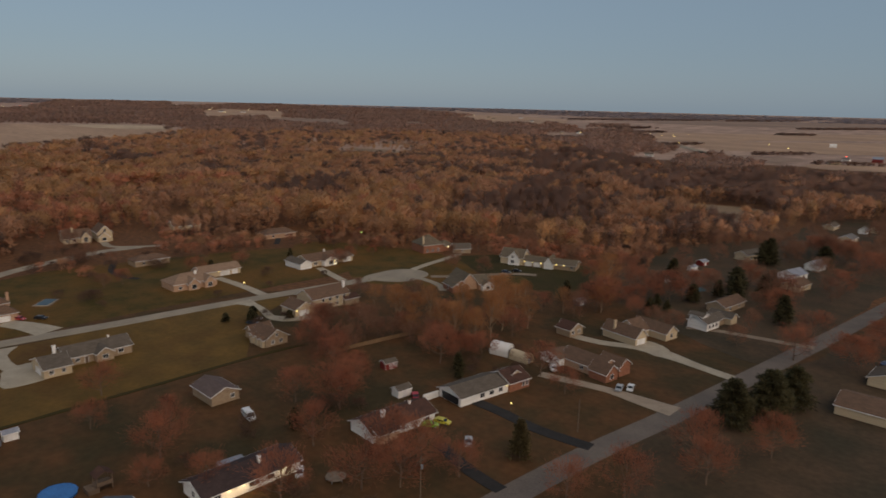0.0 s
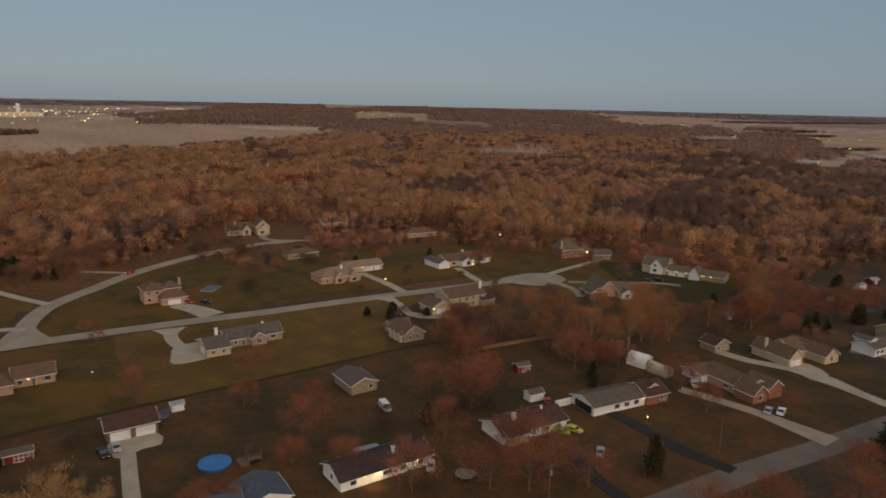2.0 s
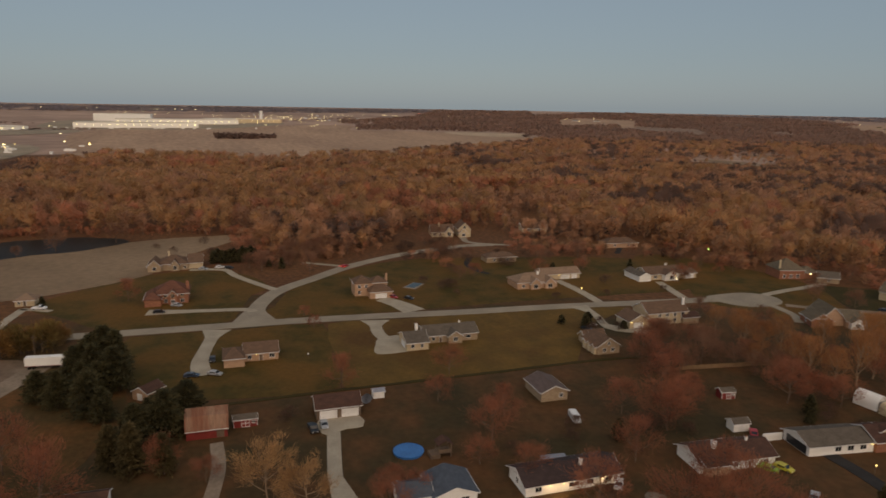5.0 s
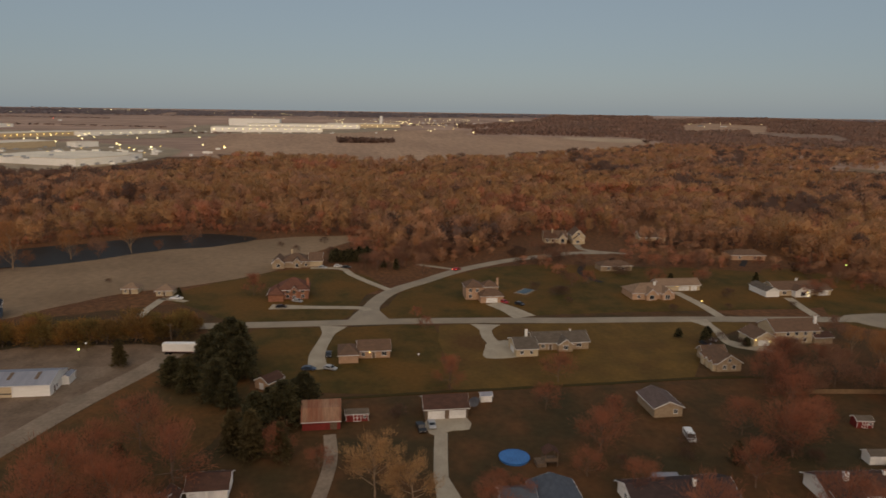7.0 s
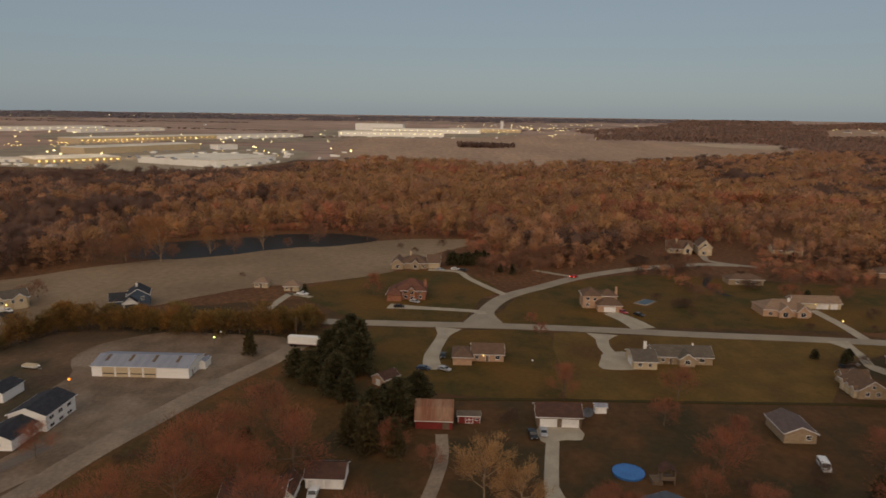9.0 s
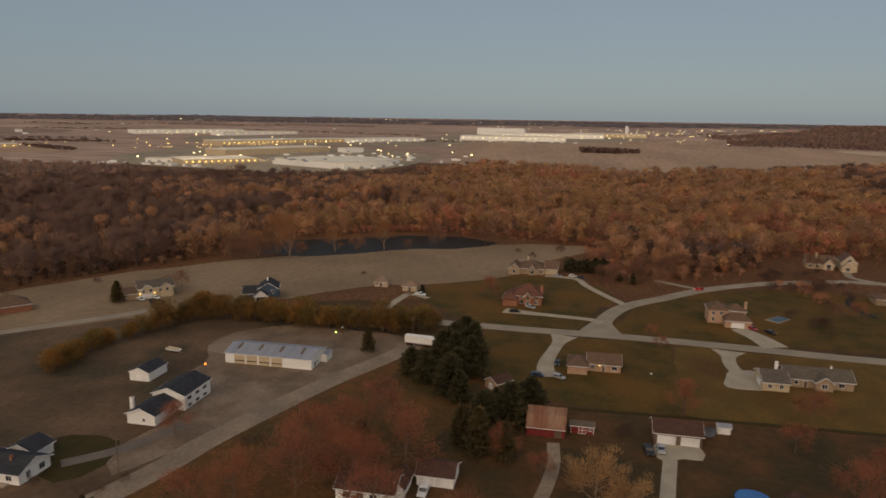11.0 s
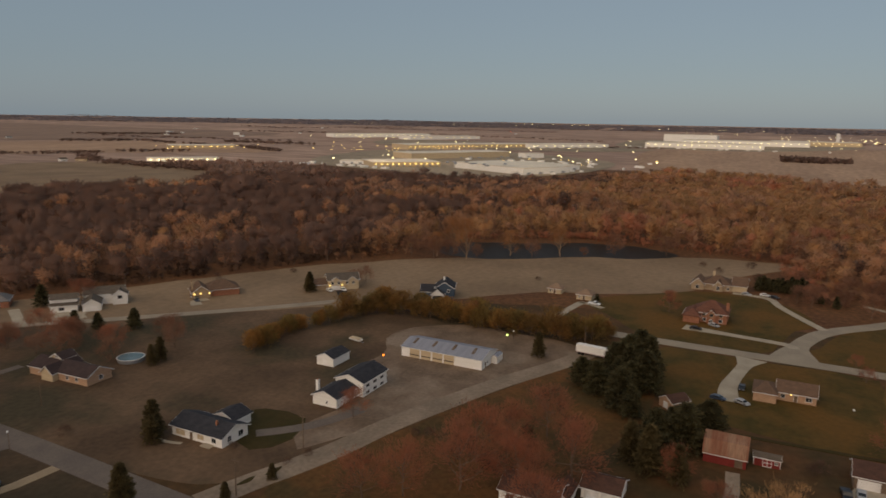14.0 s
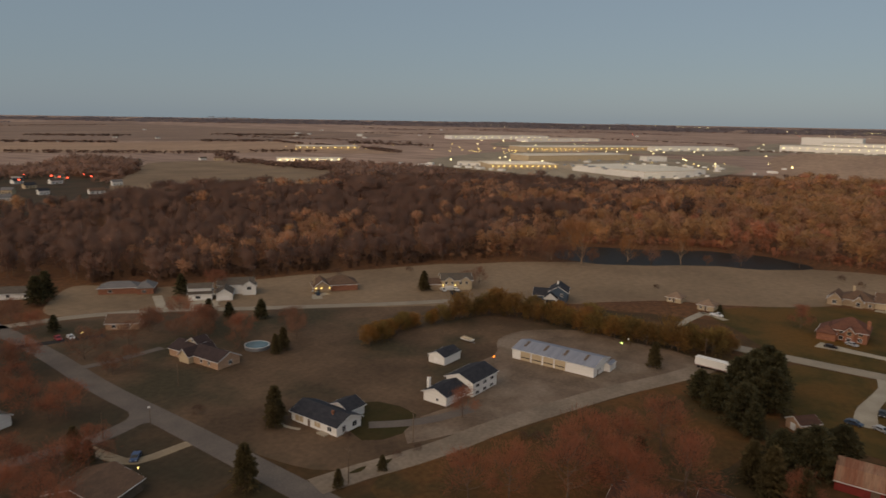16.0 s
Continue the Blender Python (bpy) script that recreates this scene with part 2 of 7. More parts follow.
# ---- building blocks ----
def place(ob, x, y, z=0.0, rot=0.0, scale=1.0):
    ob.location, ob.rotation_euler, ob.scale = (x, y, z), (0, 0, radians(rot)), (scale, scale, scale)
    return ob


def thing(name, x, y, label, category, rot=0.0, z=0.0, group=""):
    return tagged(place(new(name), x, y, z, rot), label, category, group)


def mesh_from(name, verts, faces, materials, slots=None, smooth=False):
    me = bpy.data.meshes.new(name)
    me.from_pydata(verts, [], faces)
    for m in materials:
        me.materials.append(m)
    if slots is not None:
        me.polygons.foreach_set("material_index", slots)
    if smooth:
        me.polygons.foreach_set("use_smooth", [True] * len(me.polygons))
    me.update()
    return me


def part(name, bm, material, parent, label=""):
    """Links a bmesh as one mesh object under a thing or a part."""
    bmesh.ops.recalc_face_normals(bm, faces=bm.faces)
    me = bpy.data.meshes.new(name)
    bm.to_mesh(me)
    bm.free()
    me.materials.append(material)
    ob = new(name, me)
    ob.parent = parent
    return tagged(ob, label)


def box(bm, x0, x1, y0, y1, z0, z1):
    v = [bm.verts.new(p) for p in ((x0, y0, z0), (x1, y0, z0), (x1, y1, z0), (x0, y1, z0), (x0, y0, z1), (x1, y0, z1), (x1, y1, z1), (x0, y1, z1))]
    for f in ((3, 2, 1, 0), (4, 5, 6, 7), (0, 1, 5, 4), (1, 2, 6, 5), (2, 3, 7, 6), (3, 0, 4, 7)):
        bm.faces.new([v[i] for i in f])
    return v


def boxes(*dims):
    bm = bmesh.new()
    for d in dims:
        box(bm, *d)
    return bm


def prism(bm, profile, a, b, axis):
    """Extrudes a closed profile of (u, z) from a to b along the x or y axis."""
    at = (lambda u, w, z: (w, u, z)) if axis == "x" else (lambda u, w, z: (u, w, z))
    lo, hi = ([bm.verts.new(at(u, w, z)) for u, z in profile] for w in (a, b))
    bm.faces.new(lo), bm.faces.new(hi[::-1])
    for i in range(len(profile)):
        j = (i + 1) % len(profile)
        bm.faces.new((lo[i], hi[i], hi[j], lo[j]))


def tube(bm, x, y, z0, z1, r0, r1, sides=10):
    lo, hi = ([bm.verts.new((x + r * math.cos(k * math.tau / sides), y + r * math.sin(k * math.tau / sides), z)) for k in range(sides)] for r, z in ((r0, z0), (r1, z1)))
    bm.faces.new(lo[::-1]), bm.faces.new(hi)
    for i in range(sides):
        bm.faces.new((lo[i], lo[(i + 1) % sides], hi[(i + 1) % sides], hi[i]))


def volume(h, x0, x1, y0, y1, top, ridge, rise, walls, roof, kind="gable", ov=0.45, base=0.0):
    """One block of a house: walls with their gables, a thick overhanging roof and a pale fascia."""
    (u0, u1, w0, w1) = (x0, x1, y0, y1) if ridge == "y" else (y0, y1, x0, x1)
    mid, half = (u0 + u1) / 2, (u1 - u0) / 2
    bm = bmesh.new()
    if kind == "hip":
        box(bm, x0, x1, y0, y1, base, top)
    elif kind == "gambrel":
        prism(bm, [(u0, base), (u1, base), (u1, top), (mid + 0.6 * half, top + 0.68 * rise), (mid, top + rise), (mid - 0.6 * half, top + 0.68 * rise), (u0, top)], w0, w1, ridge)
    else:
        prism(bm, [(u0, base), (u1, base), (u1, top), (mid, top + rise), (u0, top)], w0, w1, ridge)
    part("wall", bm, walls, h)
    bm = bmesh.new()
    drop, th, g = ov * rise / half, 0.2, 0.03
    if kind == "hip":
        inset = min(half, (w1 - w0) / 2 - 0.05) * 0.95
        at = (lambda u, w, z: (w, u, z)) if ridge == "x" else (lambda u, w, z: (u, w, z))
        e0 = [bm.verts.new(at(*p)) for p in ((u0 - ov, w0 - ov, top + g), (u1 + ov, w0 - ov, top + g), (u1 + ov, w1 + ov, top + g), (u0 - ov, w1 + ov, top + g))]
        e1 = [bm.verts.new(at(*p)) for p in ((u0 - ov, w0 - ov, top + th), (u1 + ov, w0 - ov, top + th), (u1 + ov, w1 + ov, top + th), (u0 - ov, w1 + ov, top + th))]
        r0, r1 = bm.verts.new(at(mid, w0 + inset, top + th + rise)), bm.verts.new(at(mid, w1 - inset, top + th + rise))
        bm.faces.new(e0)
        for i in range(4):
            bm.faces.new((e0[i], e0[(i + 1) % 4], e1[(i + 1) % 4], e1[i]))
        bm.faces.new((e1[0], e1[1], r0)), bm.faces.new((e1[1], e1[2], r1, r0)), bm.faces.new((e1[2], e1[3], r1)), bm.faces.new((e1[3], e1[0], r0, r1))
    elif kind == "gambrel":
        k = 0.68 * rise
        lower = [(u0 - 0.3, top - 0.3 + g), (mid - 0.6 * half, top + k + g), (mid, top + rise + g), (mid + 0.6 * half, top + k + g), (u1 + 0.3, top - 0.3 + g)]
        prism(bm, lower + [(u, z + th) for u, z in reversed(lower)], w0 - 0.3, w1 + 0.3, ridge)
    else:
        lower = [(u0 - ov, top - drop + g), (mid, top + rise + g), (u1 + ov, top - drop + g)]
        prism(bm, lower + [(u, z + th) for u, z in reversed(lower)], w0 - ov, w1 + ov, ridge)
    part("roof", bm, roof, h)
    if kind == "gable":
        for w in (w0 - ov - 0.05, w1 + ov + 0.002):
            bm = bmesh.new()
            lower = [(u0 - ov, top - drop - 0.02), (mid, top + rise - 0.02), (u1 + ov, top - drop - 0.02)]
            prism(bm, lower + [(u, z + th + 0.03) for u, z in reversed(lower)], w, w + 0.05, ridge)
            part("bargeboard", bm, TRIM, h)
    ez = top + g if kind == "hip" else top - (drop if kind == "gable" else 0.3) + g
    o = 0.3 if kind == "gambrel" else ov
    for u in (u0 - o - 0.1, u1 + o + 0.002):
        part("gutter", boxes((*((u, u + 0.1, w0 - o, w1 + o) if ridge == "y" else (w0 - o, w1 + o, u, u + 0.1)), ez, ez + 0.16)), TRIM, h)


def facing(face, at, u0, u1, z0, z1, out0, out1):
    """The box of a wall-mounted piece: face is the side, at the wall's plane, out the way it stands proud."""
    s = 1 if face[0] == "+" else -1
    a, b = sorted((at + s * out0, at + s * out1))
    return (a, b, u0, u1, z0, z1) if face[1] == "x" else (u0, u1, a, b, z0, z1)


def window(h, face, at, u, z, w=1.1, ht=1.2, pane=None, trim=None):
    bm = bmesh.new()
    for d in ((u - w / 2 - 0.1, u + w / 2 + 0.1, z - 0.12, z), (u - w / 2 - 0.1, u + w / 2 + 0.1, z + ht, z + ht + 0.1), (u - w / 2 - 0.1, u - w / 2, z, z + ht), (u + w / 2, u + w / 2 + 0.1, z, z + ht),
              (u - 0.03, u + 0.03, z, z + ht)):
        box(bm, *facing(face, at, *d, 0.0, 0.07))
    f = part("window", bm, trim or TRIM, h)
    part("pane", boxes(facing(face, at, u - w / 2, u + w / 2, z, z + ht, 0.005, 0.03)), pane or GLASS, f)


def door(h, face, at, u, w=1.0, ht=2.05, mat=None, z=0.1):
    d = part("door", boxes(facing(face, at, u - w / 2, u + w / 2, z, z + ht, 0.003, 0.06)), mat or WOOD, h)
    part("door_frame", boxes(facing(face, at, u - w / 2 - 0.1, u - w / 2, z, z + ht + 0.1, 0, 0.09), facing(face, at, u + w / 2, u + w / 2 + 0.1, z, z + ht + 0.1, 0, 0.09),
                             facing(face, at, u - w / 2, u + w / 2, z + ht, z + ht + 0.1, 0, 0.09)), TRIM, d)


def garage_door(h, face, at, u, w=4.8, ht=2.2, mat=None):
    bm = bmesh.new()
    for k in range(4):
        box(bm, *facing(face, at, u - w / 2, u + w / 2, 0.05 + k * ht / 4, 0.02 + (k + 1) * ht / 4, 0.003, 0.05))
    part("garage_door", bm, mat or TRIM, h, "sectional garage door")


def chimney(h, x, y, top, w=0.9, d=0.7, z0=2.0, mat=None):
    c = part("chimney", boxes((x - d / 2, x + d / 2, y - w / 2, y + w / 2, z0, top), (x - d / 2 - 0.08, x + d / 2 + 0.08, y - w / 2 - 0.08, y + w / 2 + 0.08, top, top + 0.15)), mat or WHITE, h)
    part("flue", boxes((x - 0.18, x + 0.18, y - 0.18, y + 0.18, top + 0.15, top + 0.45)), BRICK, c)


def porch_lamp(h, face, at, u, z, mat=None, size=0.34):
    part("porch_lamp", boxes(facing(face, at, u - size / 2, u + size / 2, z, z + size, 0.02, 0.02 + size)), mat or WARM_LAMP, h, "lit porch lamp")


def spline(pts, step, closed=False):
    """Catmull-Rom through the points, one point about every step metres."""
    p = [Vector((x, y, 0)) for x, y in pts]
    n = len(p)
    out = []
    for i in range(n if closed else n - 1):
        a, b = p[i], p[(i + 1) % n]
        c = p[(i - 1) % n] if closed or i else a * 2 - b
        d = p[(i + 2) % n] if closed or i + 2 < n else b * 2 - a
        k = max(2, int((b - a).length / step))
        for j in range(k):
            t = j / k
            out.append(0.5 * (2 * a + (b - c) * t + (2 * c - 5 * a + 4 * b - d) * t * t + (3 * a - 3 * b + d - c) * t ** 3))
    return out if closed else out + [p[-1]]


LINES = []


def strip(name, pts, width, z, mat, label, category="road", depth=0.3, ragged=0.0):
    """A paved way with a real thickness, its top z above the ground."""
    line, bm, rows = spline(pts, 4), bmesh.new(), []
    LINES.extend(line)
    for i, p in enumerate(line):
        d = (line[min(i + 1, len(line) - 1)] - line[max(i - 1, 0)]).normalized()
        side = Vector((-d.y, d.x, 0)) * (width(i / (len(line) - 1)) if callable(width) else width) / 2
        a, b = (1 + ragged * noise.noise(p * 0.21 + Vector((k, 0, 0))) for k in (0, 37))
        rows.append([bm.verts.new((*(p + s).xy, h)) for s, h in ((side * a, z - depth), (side * a, z), (-side * b, z), (-side * b, z - depth))])
    for r, q in zip(rows, rows[1:]):
        for k in range(3):
            bm.faces.new((r[k], r[k + 1], q[k + 1], q[k]))
    return tagged(part(name, bm, mat, None), label, category, kind="structure")


def patch(name, pts, z, mat, label, category="ground", depth=0.3, rag=1.0, step=6):
    """A piece of ground with a wandering edge, standing z proud of the sheet below."""
    line = [p + Vector((noise.noise(p * 0.05), noise.noise(p * 0.05 + Vector((50, 0, 0))), 0)) * 2.5 * rag for p in spline(pts, step, True)]
    bm = bmesh.new()
    top, low = ([bm.verts.new((p.x, p.y, h)) for p in line] for h in (z, z - depth))
    bmesh.ops.triangulate(bm, faces=[bm.faces.new(top)])
    for i in range(len(line)):
        j = (i + 1) % len(line)
        bm.faces.new((top[i], top[j], low[j], low[i]))
    return tagged(part(name, bm, mat, None), label, category, kind="structure")


# ---- the ground: one sheet to the horizon, rising gently far out ----
def land(x, y):
    r = math.hypot(x, y)
    return 0.0 if r < 1500 else 59.0 * ((r - 1500) / 3350) ** 1.5


def ground_sheet():
    radii = [0, 60, 120, 200, 300, 450, 650, 900, 1200, 1350, 1500, 1600, 1700, 1800, 2000, 2200, 2400, 2600, 3000, 3400, 3800, 4200, 4600, 4850]
    n, verts, faces = 72, [(0, 0, 0)], []
    for r in radii[1:]:
        for k in range(n):
            a = k * math.tau / n
            verts.append((r * math.cos(a), r * math.sin(a), land(r, 0)))
    for k in range(n):
        faces.append((0, 1 + k, 1 + (k + 1) % n))
        for i in range(len(radii) - 2):
            a = 1 + i * n
            faces.append((a + k, a + n + k, a + n + (k + 1) % n, a + (k + 1) % n))
    slots = [0 if max(math.hypot(*verts[i][:2]) for i in f) < 330 else 1 if max(math.hypot(*verts[i][:2]) for i in f) < 1250 else 2 for f in faces]
    return tagged(new("ground", mesh_from("ground", verts, faces, [GRASS, LITTER, FAR], slots, True)), "flat land of dry winter grass and leaf litter out to the horizon", "ground", kind="structure")


ground_sheet()

# lawns, fields and the pond
patch("field", [(-150, -330), (-176, -300), (-226, -273), (-299, -234), (-318, -217), (-349, -190), (-390, -133), (-424, -82), (-441, -40), (-446, 2), (-430, 4), (-385, -25), (-345, -42), (-320, -75), (-306, -105), (-277, -132), (-246, -165), (-200, -215), (-160, -262), (-120, -290)],
      0.06, FIELD, "bleached dry-grass field between the houses and the woods", "field")
patch("lawn", [(-262, -40), (-262, -4), (-276, 2), (-300, 8), (-312, 16), (-340, 4), (-352, -18), (-345, -42), (-318, -70), (-300, -78), (-280, -60)], 0.05, LAWN, "short greenish winter lawn round the brick houses", "lawn", rag=0.4)
patch("lawn", [(-262, 14), (-262, 120), (-262, 205), (-285, 235), (-325, 215), (-345, 150), (-352, 90), (-335, 55), (-318, 38), (-303, 24), (-280, 16)], 0.05, LAWN, "greenish winter lawn inside the bend of the side road", "lawn", rag=0.4)
patch("lawn", [(-251, 34), (-250.5, 52), (-250, 90), (-247, 130), (-242, 160), (-222, 126), (-192, 108), (-190, 66), (-189.5, 30), (-215, 31.5)], 0.05, MOWN, "yellow-green mown lawn beside the beige ranch house", "lawn", rag=0.25, step=60)
patch("lawn", [(-253, -36), (-252, 0), (-251.5, 32), (-215, 30), (-190, 28), (-189.5, 0), (-196, -20), (-212, -30), (-232, -36)], 0.045, LAWN, "short dark lawn round the brick ranch house", "lawn", rag=0.2, step=60)
patch("lawn", [(-108, -100), (-150, -86), (-190, -72), (-225, -64), (-228, -40), (-190, -30), (-150, -40), (-120, -55), (-100, -80)], 0.045, ROUGH, "rough brown grass strip along the gravel drive", "lawn", rag=1)
patch("lawn", [(-262, 205), (-285, 235), (-325, 215), (-332, 236), (-300, 256), (-262, 268), (-238, 262), (-214, 250), (-200, 262), (-186, 250), (-196, 228), (-215, 212), (-228, 205), (-240, 196)], 0.04, LAWN, "olive winter lawn round the turning circle", "lawn", rag=0.5)
patch("lawn", [(-252, 270), (-228, 300), (-190, 305), (-160, 288), (-150, 262), (-165, 248), (-186, 248), (-200, 262), (-214, 252), (-238, 262)], 0.036, DARKLAWN, "dark olive lawn below the gabled house", "lawn", rag=0.5)
patch("pond", [(-372, -190), (-366, -165), (-385, -130), (-402, -112), (-420, -72), (-440, -58), (-455, -80), (-452, -120), (-432, -150), (-408, -195)], 0.08, WATER, "dark still pond at the edge of the woods", "pond", rag=1.5)

patch("lawn", [(-100, -113), (-118, -101), (-145, -91), (-200, -73), (-234, -63), (-243, -90), (-243, -130), (-250, -165), (-205, -210), (-160, -256), (-103, -284), (-99, -250), (-97, -160)], 0.036, MEADOW, "grey-tan winter meadow round the white houses", "lawn", rag=0.3)
patch("lawn", [(-90, -125), (-92, -160), (-96, -250), (-98, -330), (20, -330), (20, -125)], 0.033, DUSK, "grey-brown winter grass across the road", "lawn", rag=0.2)
patch("lawn", [(-79, 228), (-150, 262), (-176, 300), (-190, 350), (-176, 420), (-150, 480), (-150, 600), (-60, 640), (-60, 470), (-67, 330), (-72, 250)], 0.033, DUSK, "grey-brown winter grass round the roadside houses", "lawn", rag=1)
patch("lawn", [(-72, 140), (-66, 215), (-58, 290), (-52, 360), (-44, 470), (40, 480), (60, 300), (30, 120), (-30, 90)], 0.033, DUSK, "grey-brown winter grass beyond the road", "lawn", rag=1)
patch("driveway", [(-114, 218), (-108, 221.5), (-100, 217.5), (-98, 209.5), (-106, 210.5)], 0.126, CONCRETE, "wide white concrete forecourt between the wings", "driveway", rag=0.03, step=3)
patch("pool_cover", [(-136, 301), (-130.5, 311), (-126, 306), (-131, 295.5)], 0.15, M("teal_pool_cover", (0.05, 0.085, 0.085), rough=0.6, s2=1.5, var=0.15), "teal covered pool sunk in the grass", "pool", rag=0.03, step=30)
patch("lawn", [(-228, -150), (-190, -158), (-160, -138), (-146, -150), (-160, -180), (-200, -205), (-232, -178)], 0.045, MEADOW, "rough grey-tan meadow grass beyond the hedge", "lawn", rag=1.5)
# roads and drives
strip("road", [(-101, -330), (-99, -250), (-95, -200), (-94, -160), (-92.5, -120), (-90, -60), (-86.5, 0), (-83, 70), (-80, 130), (-75.5, 170), (-71.5, 213), (-65.2, 283), (-60, 350), (-53, 450), (-40, 640)], 7.2, 0.10, ROAD, "worn grey asphalt country road")
strip("road", [(-259, -60), (-258.3, -20), (-258, 22), (-255.5, 62), (-253, 88), (-250.5, 131), (-246, 178), (-243, 206)], 7.0, 0.10, SMOOTH, "pale grey subdivision road with no markings")
strip("road", [(-257, 7), (-275, 8), (-293, 13.5), (-306, 21), (-322, 36.5), (-343, 57), (-362, 84), (-372, 105), (-381, 132), (-381, 152)], lambda t: 7.0 + 12 * max(0, 1 - t * 11), 0.104, SMOOTH, "pale grey side road curving up into the trees")
patch("road", [(-247, 202), (-250, 214), (-249, 226), (-240, 233), (-231, 229), (-228, 216), (-234, 206)], 0.108, SMOOTH, "pale round turning circle at the end of the road", "road", rag=0.1, step=2)
strip("road", [(-95, -290), (-125, -281), (-152, -264), (-175, -241), (-200, -217), (-226, -193), (-252, -172)], 5.5, 0.10, SMOOTH, "pale lane in front of the row of houses")


def drive(pts, width, mat=None, label="pale concrete driveway", z=0.12):
    return strip("driveway", pts, width, z, mat or CONCRETE, label, "driveway")


drive([(-283, -33), (-281, -18), (-278, 4), (-274, 7)], lambda t: 7.5 - 3.5 * min(1, 3 * t), label="pale concrete driveway of the brick house")
drive([(-354, -20), (-351, -4), (-338, 1), (-322, 9), (-306, 18)], 3.6)
drive([(-280, 61), (-271, 66), (-259, 70)], lambda t: 7 + 3 * t)
drive([(-291, 150.5), (-270, 151.6), (-252, 151)], 4.2)
drive([(-277, 198), (-265, 195), (-249, 191.5)], 4.0)
drive([(-251, 52), (-244, 50.8), (-236, 50), (-224, 51.5)], lambda t: 4.6 + 7 * max(0, 1 - 4 * t))
patch("driveway", [(-230, 49), (-231, 58), (-222.5, 58.2), (-214.8, 57), (-214.5, 45), (-224, 46.5)], 0.124, CONCRETE, "wide pale concrete forecourt", "driveway", rag=0.05, step=3)
drive([(-254, -6.5), (-246, -8), (-234, -10), (-222, -11.5), (-209.5, -10.5)], lambda t: 4.5 + 6 * max(0, 1 - 5 * t) + 4 * max(0, t - 0.5))
drive([(-140, 19.5), (-150, 20.8), (-162, 22.5)], 3.4)
patch("driveway", [(-169.8, 19.6), (-169.6, 30.6), (-163.2, 30.2), (-163, 26), (-161, 20.5), (-164, 19.2)], 0.124, CONCRETE, "concrete apron in front of the double garage", "driveway", rag=0.03, step=3)
drive([(-140, 19.5), (-125, 20.5), (-108, 21.5), (-86, 23)], lambda t: 3.4 + 2.5 * min(1, 5 * t))
drive([(-113, -12), (-130, -8.5), (-150, -5.5), (-164, -6)], 3.2, GRAVEL, "narrow gravel track to the red barn")
drive([(-95, -107), (-106, -103.5), (-118, -98.8), (-130, -95), (-147, -91), (-168, -84), (-190, -76), (-214, -65), (-236, -57)], 7.6, GRAVEL, "pale worn gravel drive past the white sheds", z=0.11)
patch("gravel_yard", [(-124, -103), (-145, -94), (-175, -83), (-216, -69), (-236, -64), (-241, -88), (-240, -112), (-228, -128), (-210, -132), (-195, -122), (-176, -122), (-160, -106), (-140, -110)], 0.09, YARD, "patchy gravel yard round the white metal shed", "yard", rag=1)
drive([(-76, 172.5), (-88, 172.2), (-96, 172), (-106, 170), (-118, 167)], lambda t: 7.5 - 3.5 * min(1, 2 * t), M("tan_concrete", (0.36, 0.28, 0.21), (0.30, 0.23, 0.17), s1=0.2, s2=3, var=0.1), "tan concrete driveway of the brick house")
drive([(-75, 209), (-88, 211), (-98, 213), (-110, 212), (-121, 207), (-131, 206)], lambda t: 4.5 + 3 * max(0, 1 - 6 * abs(t - 0.42)), label="long pale driveway to the tan house")
drive([(-66, 259), (-80, 256), (-98, 252), (-108, 247)], 3.6, GRAVEL, "narrow driveway to the white house")
drive([(-81, 138), (-96, 136), (-108, 137), (-118, 137)], 4.0, BLACKTOP, "fresh black asphalt driveway")
drive([(-84, 107), (-94, 108), (-108, 112)], 3.6, BLACKTOP, "dark asphalt driveway to the red-roofed house")
strip("path", [(-112.8, -131.5), (-111.6, -136), (-112.5, -141), (-116, -146)], 1.1, 0.11, CONCRETE, "narrow concrete path along the white ranch house", "path")
for ix, iy in ((-106.5, -104.5), (-113, -102)):
    patch("planting_bed", [(ix - 2.6, iy + 0.2), (ix, iy - 0.7), (ix + 2.6, iy - 0.6), (ix + 0.4, iy + 0.9)], 0.17, DARKLAWN, "dark planting bed in the gravel drive", "bed", rag=0.05, step=1)
drive([(-126, -119), (-133, -112), (-141, -107), (-152, -103)], 4.0, ROAD, "worn asphalt apron behind the white ranch house")
patch("lawn", [(-124, -126), (-118, -114), (-128, -108), (-140, -113), (-139, -128), (-130, -133)], 0.05, DARKLAWN, "dark olive lawn behind the white ranch house", "lawn", rag=0.4)
strip("weed_strip", [(-186, -12), (-188, 30), (-189, 75), (-190, 116), (-186, 150)], 1.6, 0.16, DARKLAWN, "dark strip of weeds between the back gardens", "verge", ragged=0.5)
drive([(-272, -83), (-285, -82), (-300, -80)], 3.6)
drive([(-300, -81), (-297, -74), (-294, -69)], 3.0)
drive([(-127, -219), (-109, -219.5), (-97, -222)], 3.4, ROAD, "narrow asphalt lane off the road")
drive([(-92, -170.6), (-88, -169.9), (-82, -168.5), (-72, -168), (-62, -170.5), (-48, -174)], lambda t: 5.6 + 9 * max(0, 1 - 5 * t) ** 2, ROAD, "asphalt side lane off the road")
drive([(-73, -165), (-74, -156), (-77, -149), (-90, -147.5)], 3.2, M("tan_paving", (0.34, 0.26, 0.17), (0.28, 0.21, 0.14), s1=0.2, s2=3, var=0.1), "tan paved loop drive beside the brown house")
drive([(-122, -248), (-107, -254.5), (-90, -260)], 4.2, BLACKTOP, "dark asphalt drive to the low house")
